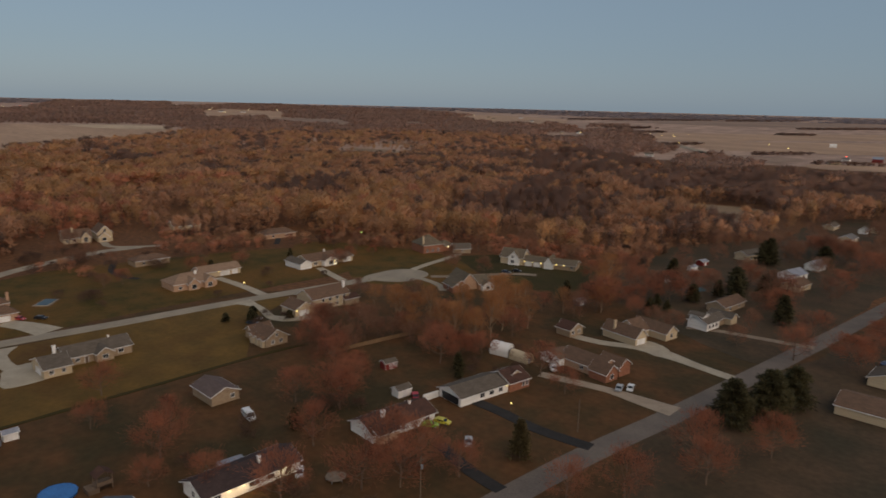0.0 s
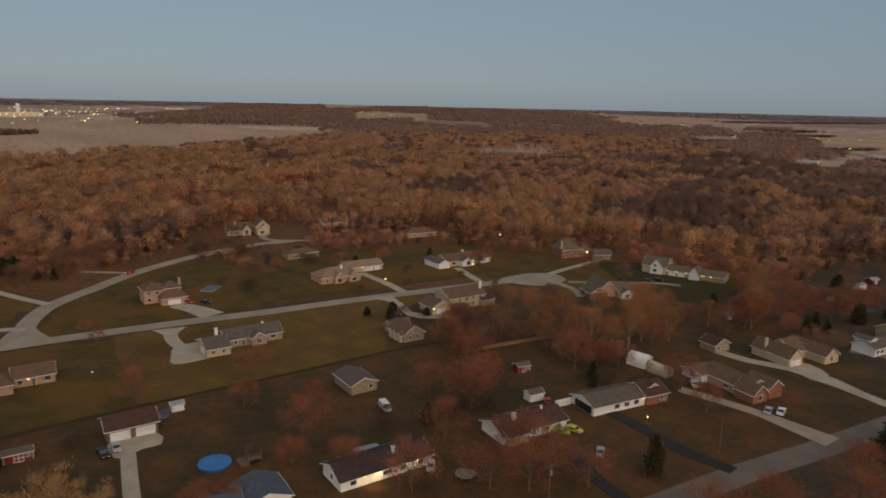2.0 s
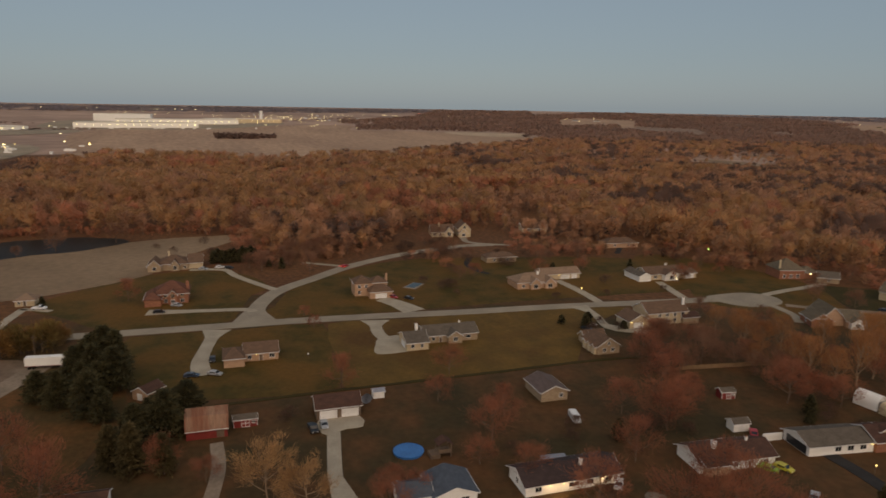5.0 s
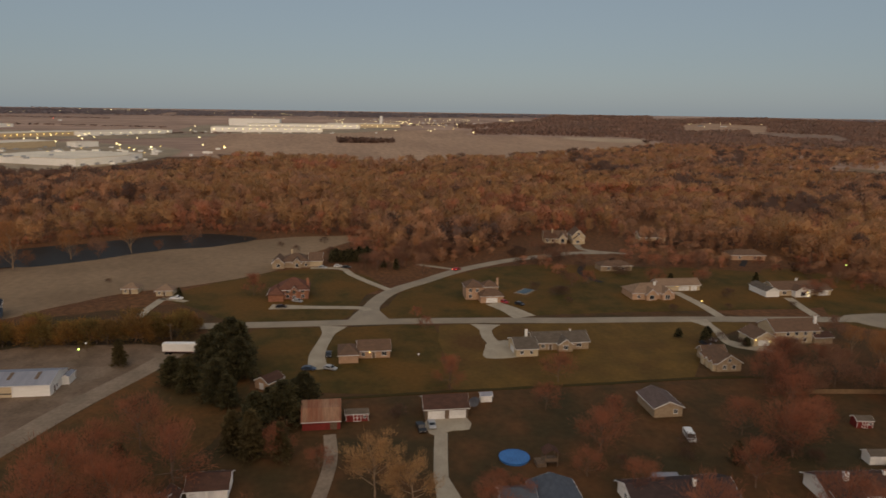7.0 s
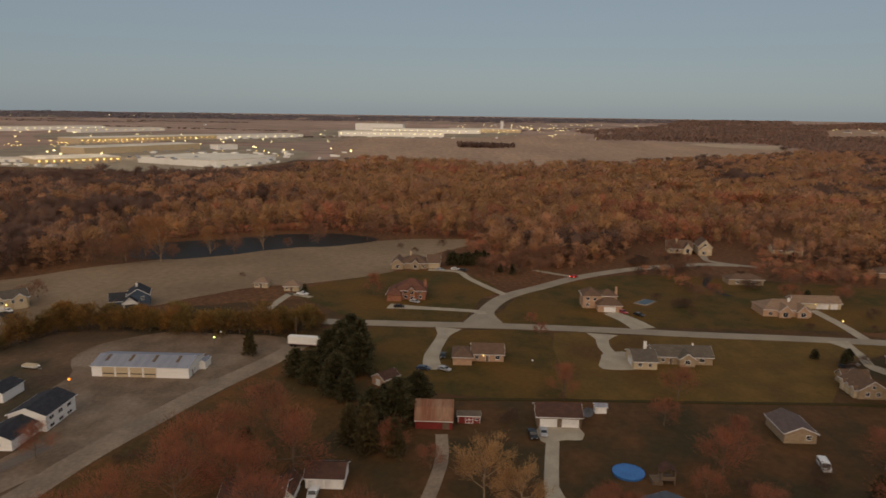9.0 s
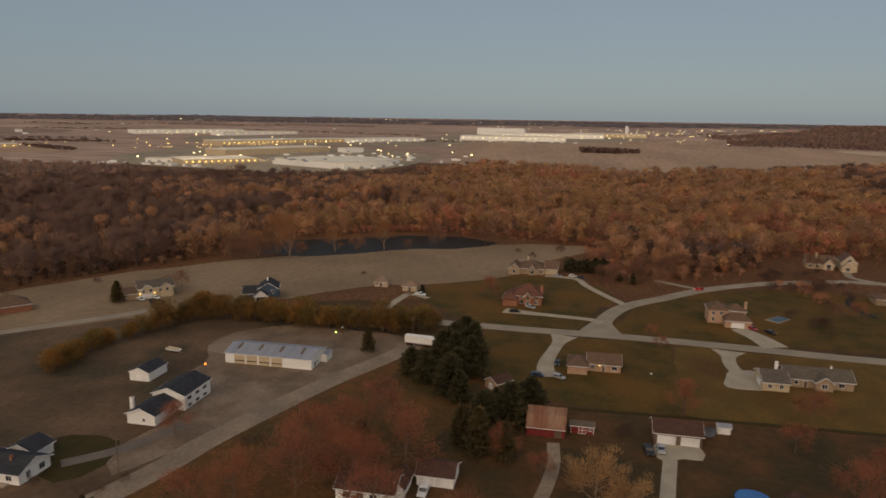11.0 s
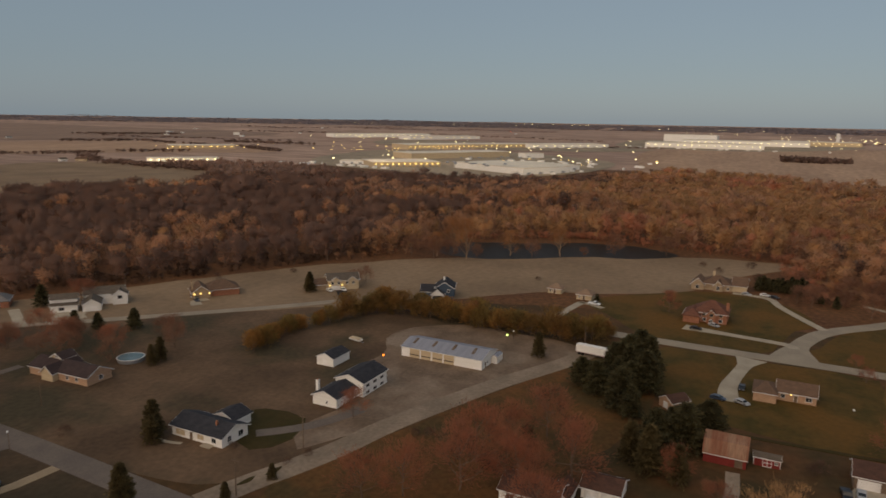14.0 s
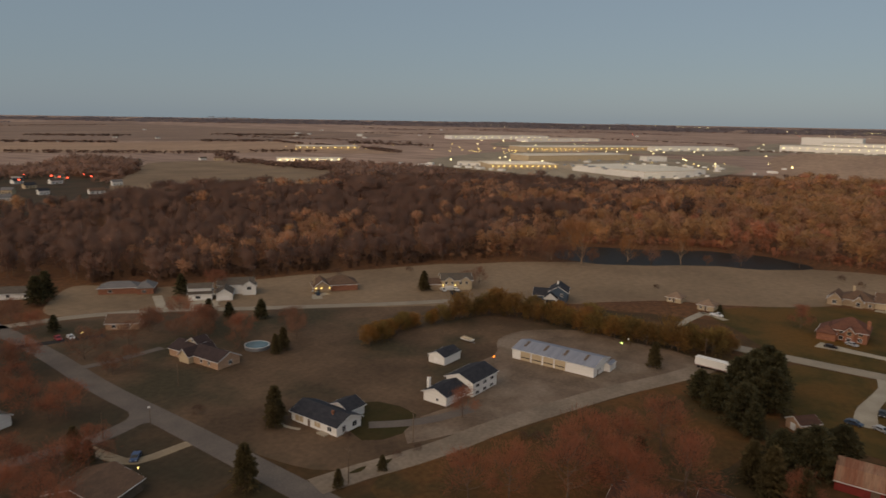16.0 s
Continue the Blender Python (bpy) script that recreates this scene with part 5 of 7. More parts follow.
# ---- vehicles ----
def car(x, y, rot, paint, label, kind="car"):
    c = thing("car" if kind == "car" else kind, x, y, label, kind if kind != "car" else "car", rot, 0.0, "parked vehicles")
    L, W = (4.6, 1.8) if kind == "car" else (5.4, 2.0)
    bm = bmesh.new()
    if kind == "van":
        prism(bm, [(-L / 2, 0.35), (L / 2, 0.35), (L / 2, 0.95), (L / 2 - 0.7, 1.15), (L / 2 - 1.4, 2.0), (-L / 2 + 0.1, 2.05), (-L / 2, 1.9)], -W / 2, W / 2, "y")
    elif kind == "pickup":
        prism(bm, [(-L / 2, 0.4), (L / 2, 0.4), (L / 2, 0.95), (L / 2 - 1.3, 1.05), (L / 2 - 1.9, 1.75), (-0.1, 1.78), (-0.3, 1.05), (-L / 2, 1.05)], -W / 2, W / 2, "y")
    else:
        prism(bm, [(-L / 2, 0.35), (L / 2, 0.35), (L / 2, 0.75), (L / 2 - 1.1, 0.92), (L / 2 - 1.8, 1.42), (-L / 2 + 1.0, 1.45), (-L / 2 + 0.25, 0.98), (-L / 2, 0.9)], -W / 2, W / 2, "y")
    bmesh.ops.bevel(bm, geom=bm.edges[:], offset=0.06, segments=1, affect="EDGES")
    part("body", bm, paint, c)
    top = {"van": 1.75, "pickup": 1.6}.get(kind, 1.32)
    x0, x1 = {"van": (-1.9, 1.2), "pickup": (0.1, 1.0)}.get(kind, (-1.1, 0.6))
    for s in (-1, 1):
        part("side_window", boxes((x0, x1, s * W / 2 - 0.015, s * W / 2 + 0.015, top - 0.38, top)), GLASS, c)
        for u in (-L / 2 + 0.85, L / 2 - 0.85):
            bm = bmesh.new()
            tube(bm, 0, 0, -0.11, 0.11, 0.34, 0.34, 14)
            w = part("tyre", bm, TYRE, c)
            w.location, w.rotation_euler = (u, s * (W / 2 - 0.1), 0.34), (radians(90), 0, 0)
            bm = bmesh.new()
            tube(bm, 0, 0, -0.125, 0.125, 0.19, 0.19, 10)
            part("rim", bm, CHROME, w)
        part("headlight", boxes((L / 2 - 0.04, L / 2 + 0.03, s * 0.62 - 0.17, s * 0.62 + 0.17, 0.62, 0.76)), TRIM, c)
        part("tail_light", boxes((-L / 2 - 0.02, -L / 2 + 0.04, s * 0.7 - 0.12, s * 0.7 + 0.12, 0.7, 0.86)), REDPAINT, c)
    bm = bmesh.new()
    f = {"van": ((L / 2 - 0.72, 1.2), (L / 2 - 1.36, 1.95)), "pickup": ((L / 2 - 1.32, 1.1), (L / 2 - 1.86, 1.7))}.get(kind, ((L / 2 - 1.12, 0.95), (L / 2 - 1.76, 1.38)))
    prism(bm, [f[0], f[1], (f[1][0] + 0.05, f[1][1] + 0.02), (f[0][0] + 0.07, f[0][1] + 0.01)], -W / 2 + 0.15, W / 2 - 0.15, "y")
    part("windscreen", bm, GLASS, c)
    return c


PAINT = {k: M(k + "_car_paint", v, rough=0.3, var=0.05, bump=0) for k, v in {"white": (0.75, 0.75, 0.75), "black": (0.02, 0.02, 0.025), "red": (0.38, 0.02, 0.03), "silver": (0.4, 0.41, 0.43), "blue": (0.06, 0.10, 0.2), "yellow": (0.62, 0.55, 0.06), "green": (0.20, 0.42, 0.03), "dark_blue": (0.03, 0.05, 0.09)}.items()}
car(-152, 85.6, -10, PAINT["white"], "white van parked on the grass", "van")
car(-164.6, 17.6, 5, PAINT["black"], "dark pickup beside the garage", "pickup"), car(-166, 20.6, 0, PAINT["silver"], "silver car parked at the garage door")
for x, y, r, p, l in ((-119.4, 79.2, -35, "white", "white car at the end of the ranch house"), (-103.1, 117.4, -50, "silver", "silver car on the grass"), (-131.4, 126.2, -35, "red", "red car behind the shed"),
                      (-117.4, 173, -40, "white", "white car beside the brick house"), (-94.6, 174.6, -70, "silver", "silver car in front of the brick house"), (-92.4, 177.2, -70, "white", "white car in front of the brick house"),
                      (-280.5, 66.2, 30, "red", "red car on the driveway"), (-281.4, -28.4, 90, "black", "black car on the driveway"), (-289.5, -22.3, 60, "silver", "silver car at the brick house"),
                      (-355.1, -5.6, 80, "white", "white car on the driveway"), (-353.1, -13.6, 60, "silver", "silver car by the garage"), (-352.6, -1.4, 70, "black", "dark car on the driveway"), (-276.7, 72.2, 40, "black", "black car beside the drive"),
                      (-209.6, -13.5, 80, "dark_blue", "dark blue car beside the drive"), (-209.4, -6.8, 60, "silver", "silver car beside the drive"), (-222, -7.6, 0, "black", "black car at the brick ranch"), (-112, -254.2, 80, "white", "white car by the low house"),
                      (-108.5, -256.5, 80, "red", "red car by the low house"), (-77.5, -150.5, 45, "blue", "blue car by the looped drive"), (-262.5, -186.5, 60, "white", "white car at the tan house"), (-258, -191, 60, "white", "white car at the tan house"),
                      (-218, -238, 40, "silver", "silver car at the brick house"), (-216.5, -234, 40, "black", "black car at the brick house"), (-214, -231.5, 60, "dark_blue", "dark car at the brick house"), (-224, 131, 40, "silver", "silver car by the drive"),
                      (-220, 127, 30, "dark_blue", "dark blue car by the drive"), (-209, 262, 20, "dark_blue", "dark blue car at the gabled house"), (-207, 268, 20, "black", "black car at the gabled house"), (-44, 259, 80, "blue", "blue car by the white house"),
                      (-115.2, 120.5, 20, "yellow", "yellow car beside the house"), (-116, 116.8, 40, "green", "bright green car beside the house")):
    car(x, y, r, PAINT[p], l)
parked = car(-343, 55.6, 135, PAINT["red"], "red car on the side road with tail lights lit")
for o in parked.children:
    if o.name.startswith("tail_light"):
        o.data.materials.clear(), o.data.materials.append(RED_LAMP)
        o.scale, o.location = (1, 1.8, 1.6), (0, 0, -0.4)
car(-297.9, -74, 80, PAINT["white"], "white pickup by the pavilion", "pickup"), car(-133.4, -32.8, 0, PAINT["white"], "white pickup at the low garage", "pickup")


def box_trailer():
    t = thing("trailer", -229, -56, "white box trailer parked beside the pines", "trailer", 84)
    part("box", boxes((-6.6, 6.6, -1.25, 1.25, 1.0, 3.8)), WHITE, t)
    part("lower_stripe", boxes((-6.6, 6.6, -1.27, 1.27, 1.02, 1.18)), REDPAINT, t)
    part("chassis", boxes((-6.4, 6.4, -0.5, 0.5, 0.7, 1.0)), STEEL, t)
    part("landing_leg", boxes((3.4, 3.6, -0.8, -0.6, 0, 0.75)), STEEL, t), part("landing_leg", boxes((3.4, 3.6, 0.6, 0.8, 0, 0.75)), STEEL, t)
    for u in (-5.4, -4.1):
        for s in (-1, 1):
            bm = bmesh.new()
            tube(bm, 0, 0, -0.25, 0.25, 0.5, 0.5, 14)
            w = part("tyre", bm, TYRE, t)
            w.location, w.rotation_euler = (u, s * 0.95, 0.5), (radians(90), 0, 0)


def pool(x, y, r, surface, wall, label, ht=1.25):
    p = thing("pool", x, y, label, "pool")
    bm = bmesh.new()
    tube(bm, 0, 0, 0, ht, r, r, 32)
    part("wall", bm, wall, p)
    bm = bmesh.new()
    tube(bm, 0, 0, ht - 0.05, ht + 0.05, r - 0.1, r - 0.1, 32)
    part("water", bm, surface, p)
    for k in range(16):
        a = k * math.tau / 16
        b = part("rim", boxes((r - 0.12, r + 0.12, -r * 0.2, r * 0.2, ht - 0.01, ht + 0.11)), TRIM if wall is not POOLBLUE else POOLBLUE, p)
        b.rotation_euler = (0, 0, a)


def boat():
    b = thing("boat", -201.6, -138.2, "white boat on a trailer on the grass", "boat", 80)
    bm = bmesh.new()
    prism(bm, [(-1.1, 1.3), (-0.8, 0.7), (0, 0.5), (0.8, 0.7), (1.1, 1.3)], -2.8, 2.2, "x")
    part("hull", bm, WHITE, b)
    bm = bmesh.new()
    v = [bm.verts.new(p) for p in ((2.2, -1.1, 1.3), (2.2, 1.1, 1.3), (3.4, 0, 1.4), (2.2, 0, 0.5))]
    for f in ((0, 1, 2), (0, 3, 1), (1, 3, 2), (2, 3, 0)):
        bm.faces.new([v[i] for i in f])
    part("bow", bm, WHITE, b)
    part("cover", boxes((-2.6, 2.0, -0.95, 0.95, 1.3, 1.6)), CREAM, b)
    part("trailer_frame", boxes((-2.6, 3.6, -0.1, 0.1, 0.3, 0.5)), STEEL, b)


def hut():
    h = house(-142.2, 44.4, "brown play hut with a small roof beside the pool", name="play_hut", category="hut")
    for x in (0, -2.6):
        for y in (0.1, 3.1):
            part("post", boxes((x - 0.1, x + 0.1, y - 0.1, y + 0.1, 0, 3.2)), WOOD, h)
    part("floor", boxes((-2.8, 0.2, -0.1, 3.3, 1.2, 1.35)), WOOD, h)
    part("railing", boxes((0.0, 0.08, 0, 3.2, 1.4, 2.1)), WOOD, h)
    bm = bmesh.new()
    prism(bm, [(-0.3, 3.2), (1.6, 4.3), (3.5, 3.2), (3.5, 3.35), (1.6, 4.5), (-0.3, 3.35)], -3.0, 0.4, "x")
    part("roof", bm, REDROOF, h)
    d = thing("pool_deck", -145, 41.6, "weathered wooden deck beside the blue pool", "deck")
    for k in range(10):
        part("plank", boxes((k * 0.3, k * 0.3 + 0.28, 0.9, 3.2, 0.95, 1.0)), WOOD, d)
    part("frame", boxes((0, 3, 0.9, 3.2, 0.0, 0.94)), WOOD, d)


def lean_to():
    s = thing("awning", -131.5, 66, "flat grey metal awning behind the ranch house", "awning", -6)
    part("roof", boxes((-1.2, 1.2, 0, 6, 2.5, 2.62)), STEELROOF, s)
    for x in (-1, 1):
        for y in (0.2, 5.8):
            part("post", boxes((x - 0.06, x + 0.06, y - 0.06, y + 0.06, 0, 2.5)), STEEL, s)


def trampoline():
    t = thing("trampoline", -112.2, 83.8, "pale round trampoline on the grass", "trampoline")
    bm = bmesh.new()
    tube(bm, 0, 0, 0.75, 0.82, 2.3, 2.3, 24)
    part("mat", bm, GRAVEL, t)
    for k in range(6):
        a = k * math.tau / 6
        part("leg", boxes((2.1 * math.cos(a) - 0.04, 2.1 * math.cos(a) + 0.04, 2.1 * math.sin(a) - 0.04, 2.1 * math.sin(a) + 0.04, 0, 0.75)), STEEL, t)


def pole(x, y, ht, label="weathered wooden utility pole", arm=True, can=False):
    p = thing("utility_pole", x, y, label, "pole", group="utility poles")
    bm = bmesh.new()
    tube(bm, 0, 0, 0, ht, 0.16, 0.11, 8)
    part("shaft", bm, WOOD, p)
    if arm:
        part("crossarm", boxes((-0.06, 0.06, -1.1, 1.1, ht - 0.7, ht - 0.58)), WOOD, p)
    if can:
        bm = bmesh.new()
        tube(bm, 0.35, 0, ht - 2.4, ht - 1.5, 0.25, 0.25, 10)
        part("transformer", bm, STEEL, p)


def yard_light(x, y, ht, mat, label, size=0.35):
    p = thing("yard_light", x, y, label, "lamp", group="yard lamps")
    bm = bmesh.new()
    tube(bm, 0, 0, 0, ht, 0.09, 0.06, 8)
    part("post", bm, WOOD, p)
    bm = bmesh.new()
    bmesh.ops.create_uvsphere(bm, u_segments=10, v_segments=6, radius=size, matrix=Matrix.Translation((0.15, 0, ht + 0.1)))
    part("lamp_head", bm, mat, p)


def dish():
    d = thing("satellite_dish", -177, 33.8, "large pale mesh satellite dish", "dish")
    bm = bmesh.new()
    rings = [[bm.verts.new((0.5 * (k / 4) ** 2 + 0.3, 1.5 * k / 4 * math.cos(a), 1.8 + 1.5 * k / 4 * math.sin(a))) for a in (j * math.tau / 16 for j in range(16))] for k in range(1, 5)]
    for r, q in zip(rings, rings[1:]):
        for j in range(16):
            bm.faces.new((r[j], r[(j + 1) % 16], q[(j + 1) % 16], q[j]))
    bm.faces.new(rings[0])
    bmesh.ops.solidify(bm, geom=bm.faces[:], thickness=0.05)
    part("bowl", bm, STEELROOF, d)
    bm = bmesh.new()
    tube(bm, 0, 0, 0, 1.6, 0.12, 0.1, 8)
    part("mast", bm, STEEL, d)
    part("feed_arm", boxes((0.6, 1.6, -0.04, 0.04, 1.76, 1.84)), STEEL, d)


box_trailer(), boat(), hut(), lean_to(), trampoline(), dish()
pool(-146.8, 38.2, 3.6, POOLBLUE, POOLBLUE, "round above-ground pool under a blue cover", 0.5)
pool(-148, -193, 4.3, M("pool_water", (0.10, 0.16, 0.17), rough=0.1, var=0.1), STEEL, "round above-ground pool with grey steel walls")


def sunken_pool():
    p = thing("pool", -298, 80.3, "rectangular garden pool under a faded blue cover", "pool", 49)
    part("deck", boxes((-3.3, 3.3, -5.4, 5.4, 0.02, 0.14)), YARD, p)
    part("coping", boxes((-2.6, 2.6, -4.7, 4.7, 0.14, 0.26)), CONCRETE, p)
    part("cover", boxes((-2.3, 2.3, -4.4, 4.4, 0.26, 0.34)), M("faded_pool_cover", (0.085, 0.135, 0.175), (0.07, 0.11, 0.145), rough=0.6, s1=0.4, s2=3, var=0.15), p)


sunken_pool()
pole(-93.2, 91.4, 10, can=True), pole(-88, 142.5, 9, arm=False), pole(-125.4, -103.1, 9), pole(-100.7, -102.1, 9), pole(-78, -166.6, 7, arm=False), pole(-110.5, -183.7, 7, arm=False), pole(-238, -62, 8)
yard_light(-182, -114.3, 5.0, AMBER_LAMP, "amber yard lamp on a wooden post"), yard_light(-228, -88.7, 3.0, GREEN_LAMP, "greenish yard lamp on a post")
yard_light(-233.3, -88.2, 3.2, TRIM, "white-topped post beside the yard"), yard_light(-90, -165, 5, TRIM, "unlit white globe lamp by the junction", 0.3), yard_light(-108, 140, 2.0, WARM_LAMP, "lit yard lamp beside the drive", 0.2)
yard_light(-270, 152, 1.6, WARM_LAMP, "lit lamp beside the driveway", 0.3), yard_light(-274.5, 206, 1.6, COOL_LAMP, "lit lamp beside the path", 0.3), yard_light(-116, -253, 1.6, WARM_LAMP, "lit lamp by the low house", 0.4), yard_light(-74, -143, 1.6, WARM_LAMP, "lit lamp by the looped drive", 0.2)
yard_light(-218, 22.5, 1.0, TRIM, "white garden post on the lawn", 0.3)
yard_light(-330, 268, 2, GREEN_LAMP, "small green light among the trees", 0.35), yard_light(-420, 56, 4, AMBER_LAMP, "amber light among the trees", 0.4)


def fence(x0, y0, x1, y1, ht, mat, label):
    f = thing("fence", x0, y0, label, "fence", math.degrees(math.atan2(y1 - y0, x1 - x0)))
    n = int(math.hypot(x1 - x0, y1 - y0) / 2.4)
    for k in range(n):
        part("panel", boxes((k * 2.4 + 0.06, k * 2.4 + 2.34, -0.03, 0.03, 0.1, ht)), mat, f)
        part("post", boxes((k * 2.4 - 0.06, k * 2.4 + 0.06, -0.06, 0.06, 0, ht + 0.1)), mat, f)


fence(-176, 129, -171, 171, 1.5, M("tan_boards", (0.24, 0.15, 0.085), (0.19, 0.12, 0.07), s1=0.6, s2=6, var=0.2), "tan board fence between the back gardens")


# ---- trees and shrubs one by one ----
def grove(kinds, spots, label, name="tree", lo=0.88, hi=1.12, seed=3, category="tree"):
    r = random.Random(seed)
    for i, (x, y, s) in enumerate(spots):
        plant(kinds[i % len(kinds)], x, y, s * r.uniform(lo, hi), label, name, r.uniform(0, 360), category, r.uniform(0.9, 1.1))


grove(RED, [(-147, 60, 1.1), (-104.9, 85.2, 1.05), (-94.2, 104.5, 0.9), (-173, 53.7, 0.7), (-128, 89, 0.9), (-113.7, 100.5, 1.0), (-113.3, 70.6, 0.95), (-127.5, 62, 0.8), (-190, 29, 0.85),
            (-191.5, 63, 0.8), (-141.5, 107, 1.1), (-161.1, -51.2, 1.0), (-142.1, -39.2, 1.25), (-134.1, -52.2, 1.2), (-126, -60, 1.2), (-130.4, -47.7, 1.1), (-139.5, -62, 1.2), (-150, -58, 0.9), (-103, 101, 0.9), (-100, 92, 0.9), (-127, 35, 0.5)],
      "leafless red-budding maple in the yard")
grove(RED, [(-131, 30, 0.55), (-123, 28, 0.6), (-137, 53, 0.7), (-152, 100, 0.8), (-160, 118, 1.0), (-172, 128, 1.0), (-150, 118, 0.8), (-117, 166, 0.8), (-104, 160, 0.7), (-69.5, 271, 1.0), (-67, 240, 1.0), (-49, 245, 1.0), (-60, 150, 1.0),
            (-64, 124, 0.9), (-72, 114, 0.8), (-54, 142, 1.0), (-48, 165, 0.9), (-132, 278, 1.1), (-97, 421, 1.2), (-78, 387, 1.2), (-120, -40, 1.0), (-116, -20, 0.9), (-118, -70, 1.1), (-112, -77, 1.0), (-159, 68, 0.8), (-198, 141, 0.9), (-188, 132, 0.9)],
      "leafless red-budding maple in the yard", seed=24)
grove(RED, [(-302, -42, 0.9), (-262, 26, 0.45), (-247, 28, 0.4), (-78, -186, 1.0), (-72, -198, 1.0), (-86, -230, 0.9), (-104, -268, 0.8), (-150, -243, 0.8), (-143, -222, 0.9), (-153, -208, 0.8), (-136, -240, 0.7), (-186, -270, 0.9), (-146, -102, 0.65), (-60, -150, 0.9), (-52, -140, 0.9)],
      "small reddish bare tree on the grass", seed=4)
grove(RED, [(-152.7, -18, 0.75), (-146, -8, 0.6)], "small reddish bare tree beside the barn track", seed=44)
grove(TAN, [(-133.8, 4.3, 1.15), (-128, 12, 0.9)], "broad tan bare tree with pale branches", seed=5)
grove(GOLD, [(-192, 173, 0.8), (-175, 193, 0.9), (-162, 168, 0.95), (-150, 181, 1.0), (-153, 191, 1.0), (-150, 172, 0.8), (-168, 224, 0.6), (-150, 226, 0.7), (-206, 174, 0.7), (-186, 178, 0.7), (-155, 167, 0.9), (-182, 182, 0.8), (-168, 205, 1.0), (-158, 205, 0.9)], "tall golden leafless tree at the garden edge", seed=6)
grove([GOLD[0], RED[0], GOLD[2], RED[2], RED[1]], [(-180, 199, 0.6), (-148, 240, 0.8), (-154, 266, 1.1), (-159, 292, 1.1), (-145, 277, 1.0), (-140, 238, 0.8), (-167, 277, 1.0), (-186, 170, 0.75), (-196, 186, 0.6), (-170, 180, 0.8), (-178, 168, 0.7), (-162, 200, 0.9), (-172, 214, 0.8), (-158, 222, 0.8), (-142, 248, 0.8), (-150, 256, 0.9), (-138, 262, 0.8), (-148, 200, 0.8), (-146, 188, 0.8), (-160, 182, 0.8), (-170, 160, 0.6)], "leafless golden or reddish tree in the thicket", seed=26)
grove(BROWN, [(-208, 150, 0.6), (-226, 160, 0.5), (-223, 180, 0.6), (-206, 196, 0.7), (-190, 158, 0.8), (-178, 152, 0.7), (-305, 105, 0.6), (-325, 160, 0.7), (-310, 175, 0.7), (-335, 185, 0.8), (-300, 240, 0.8), (-285, 248, 0.8)], "bare brown tree with fine twigs", seed=8)
grove(BROWN, [(-230, 245, 0.7), (-215, 252, 0.8), (-242, 258, 0.8), (-290, 280, 0.9), (-252, 290, 0.9), (-225, 300, 1.0), (-200, 305, 1.0), (-370, 30, 0.9), (-380, 10, 0.9), (-362, 45, 0.7), (-352, 28, 0.6), (-372, 62, 1.0), (-385, 110, 0.8), (-395, 120, 0.9), (-366, 120, 0.7), (-356, 110, 0.7), (-350, 125, 0.6)], "bare brown tree with fine twigs", seed=28)
grove(BROWN, [(-170, 330, 1.0), (-158, 350, 1.0), (-120, 410, 1.0), (-140, 420, 1.1), (-160, 395, 1.0), (-110, 440, 1.0), (-126, 470, 1.1), (-90, 460, 1.0), (-120, 300, 0.8), (-90, 310, 0.8), (-80, 330, 0.9), (-70, 420, 1.0), (-48, 300, 1.0), (-40, 280, 1.0), (-30, 320, 1.0), (-20, 360, 1.1), (-35, 400, 1.1)], "bare brown tree with fine twigs", seed=29)
grove(BROWN, [(-352, -184, 1.2), (-356, -176, 1.0), (-366, -162, 0.7), (-384, -134, 0.9), (-404, -108, 0.6), (-416, -92, 1.0), (-434, -64, 0.9), (-350, -198, 1.2), (-170, -197, 0.8), (-164, -190, 0.7), (-172, -205, 0.7), (-282, -186, 0.7), (-276, -190, 0.7)], "bare brown tree beside the pond and the lane", seed=30)
grove(GOLD, [(-374, -181, 1.35), (-361, -167, 1.45), (-384, -148, 1.1), (-398, -121, 1.2), (-360, -186, 1.1)], "tall pale leafless tree at the pond", seed=56)
grove(SHRUB, [(-330, -112, 0.7), (-262, 135, 0.8), (-262, 160, 0.7), (-262, 190, 0.8), (-216, 127, 1.0), (-225, 136, 1.0), (-217, 139, 0.9), (-181, 147, 1.2), (-182, 136, 1.2), (-290, 92, 1.2), (-292, 97, 1.2), (-340, 155, 1.3), (-338, 120, 1.3), (-330, 137, 1.2), (-344, 140, 1.4), (-350, 90, 1.5), (-355, 100, 1.4),
              (-172, 11, 0.8), (-174, 13, 0.9), (-122, -127, 0.6), (-117, -118.5, 0.5), (-102, -161.5, 0.7), (-145, -82, 0.6), (-147, -79, 0.6), (-123, -99.5, 0.5), (-117, -101.5, 0.5), (-386, -10, 1.2), (-400, -30, 1.0), (-420, -15, 1.2), (-280, -230, 0.8), (-250, -255, 0.9), (-412, -40, 1.0)], "leafless brown shrub on the grass", "shrub", seed=9, category="shrub")
grove(SPREADING, [(-221, -39, 1.4), (-212, -45, 1.2), (-205, -34, 1.25), (-196, -47, 1.0), (-188, -38, 1.05), (-171, -18, 1.25), (-177, -13, 1.1), (-154, -54, 0.5), (-214, -41, 1.25), (-202, -38, 1.2), (-201, -53, 0.85), (-167, -24.5, 1.0)], "large dark green spreading pine", "pine_tree", seed=10)
grove(PINE, [(-216, -35, 1.35), (-208, -40, 1.3), (-201, -42, 1.15), (-183, -34, 0.95), (-174, -22, 1.0)], "tall dark pine in the cluster", "pine_tree", seed=11)
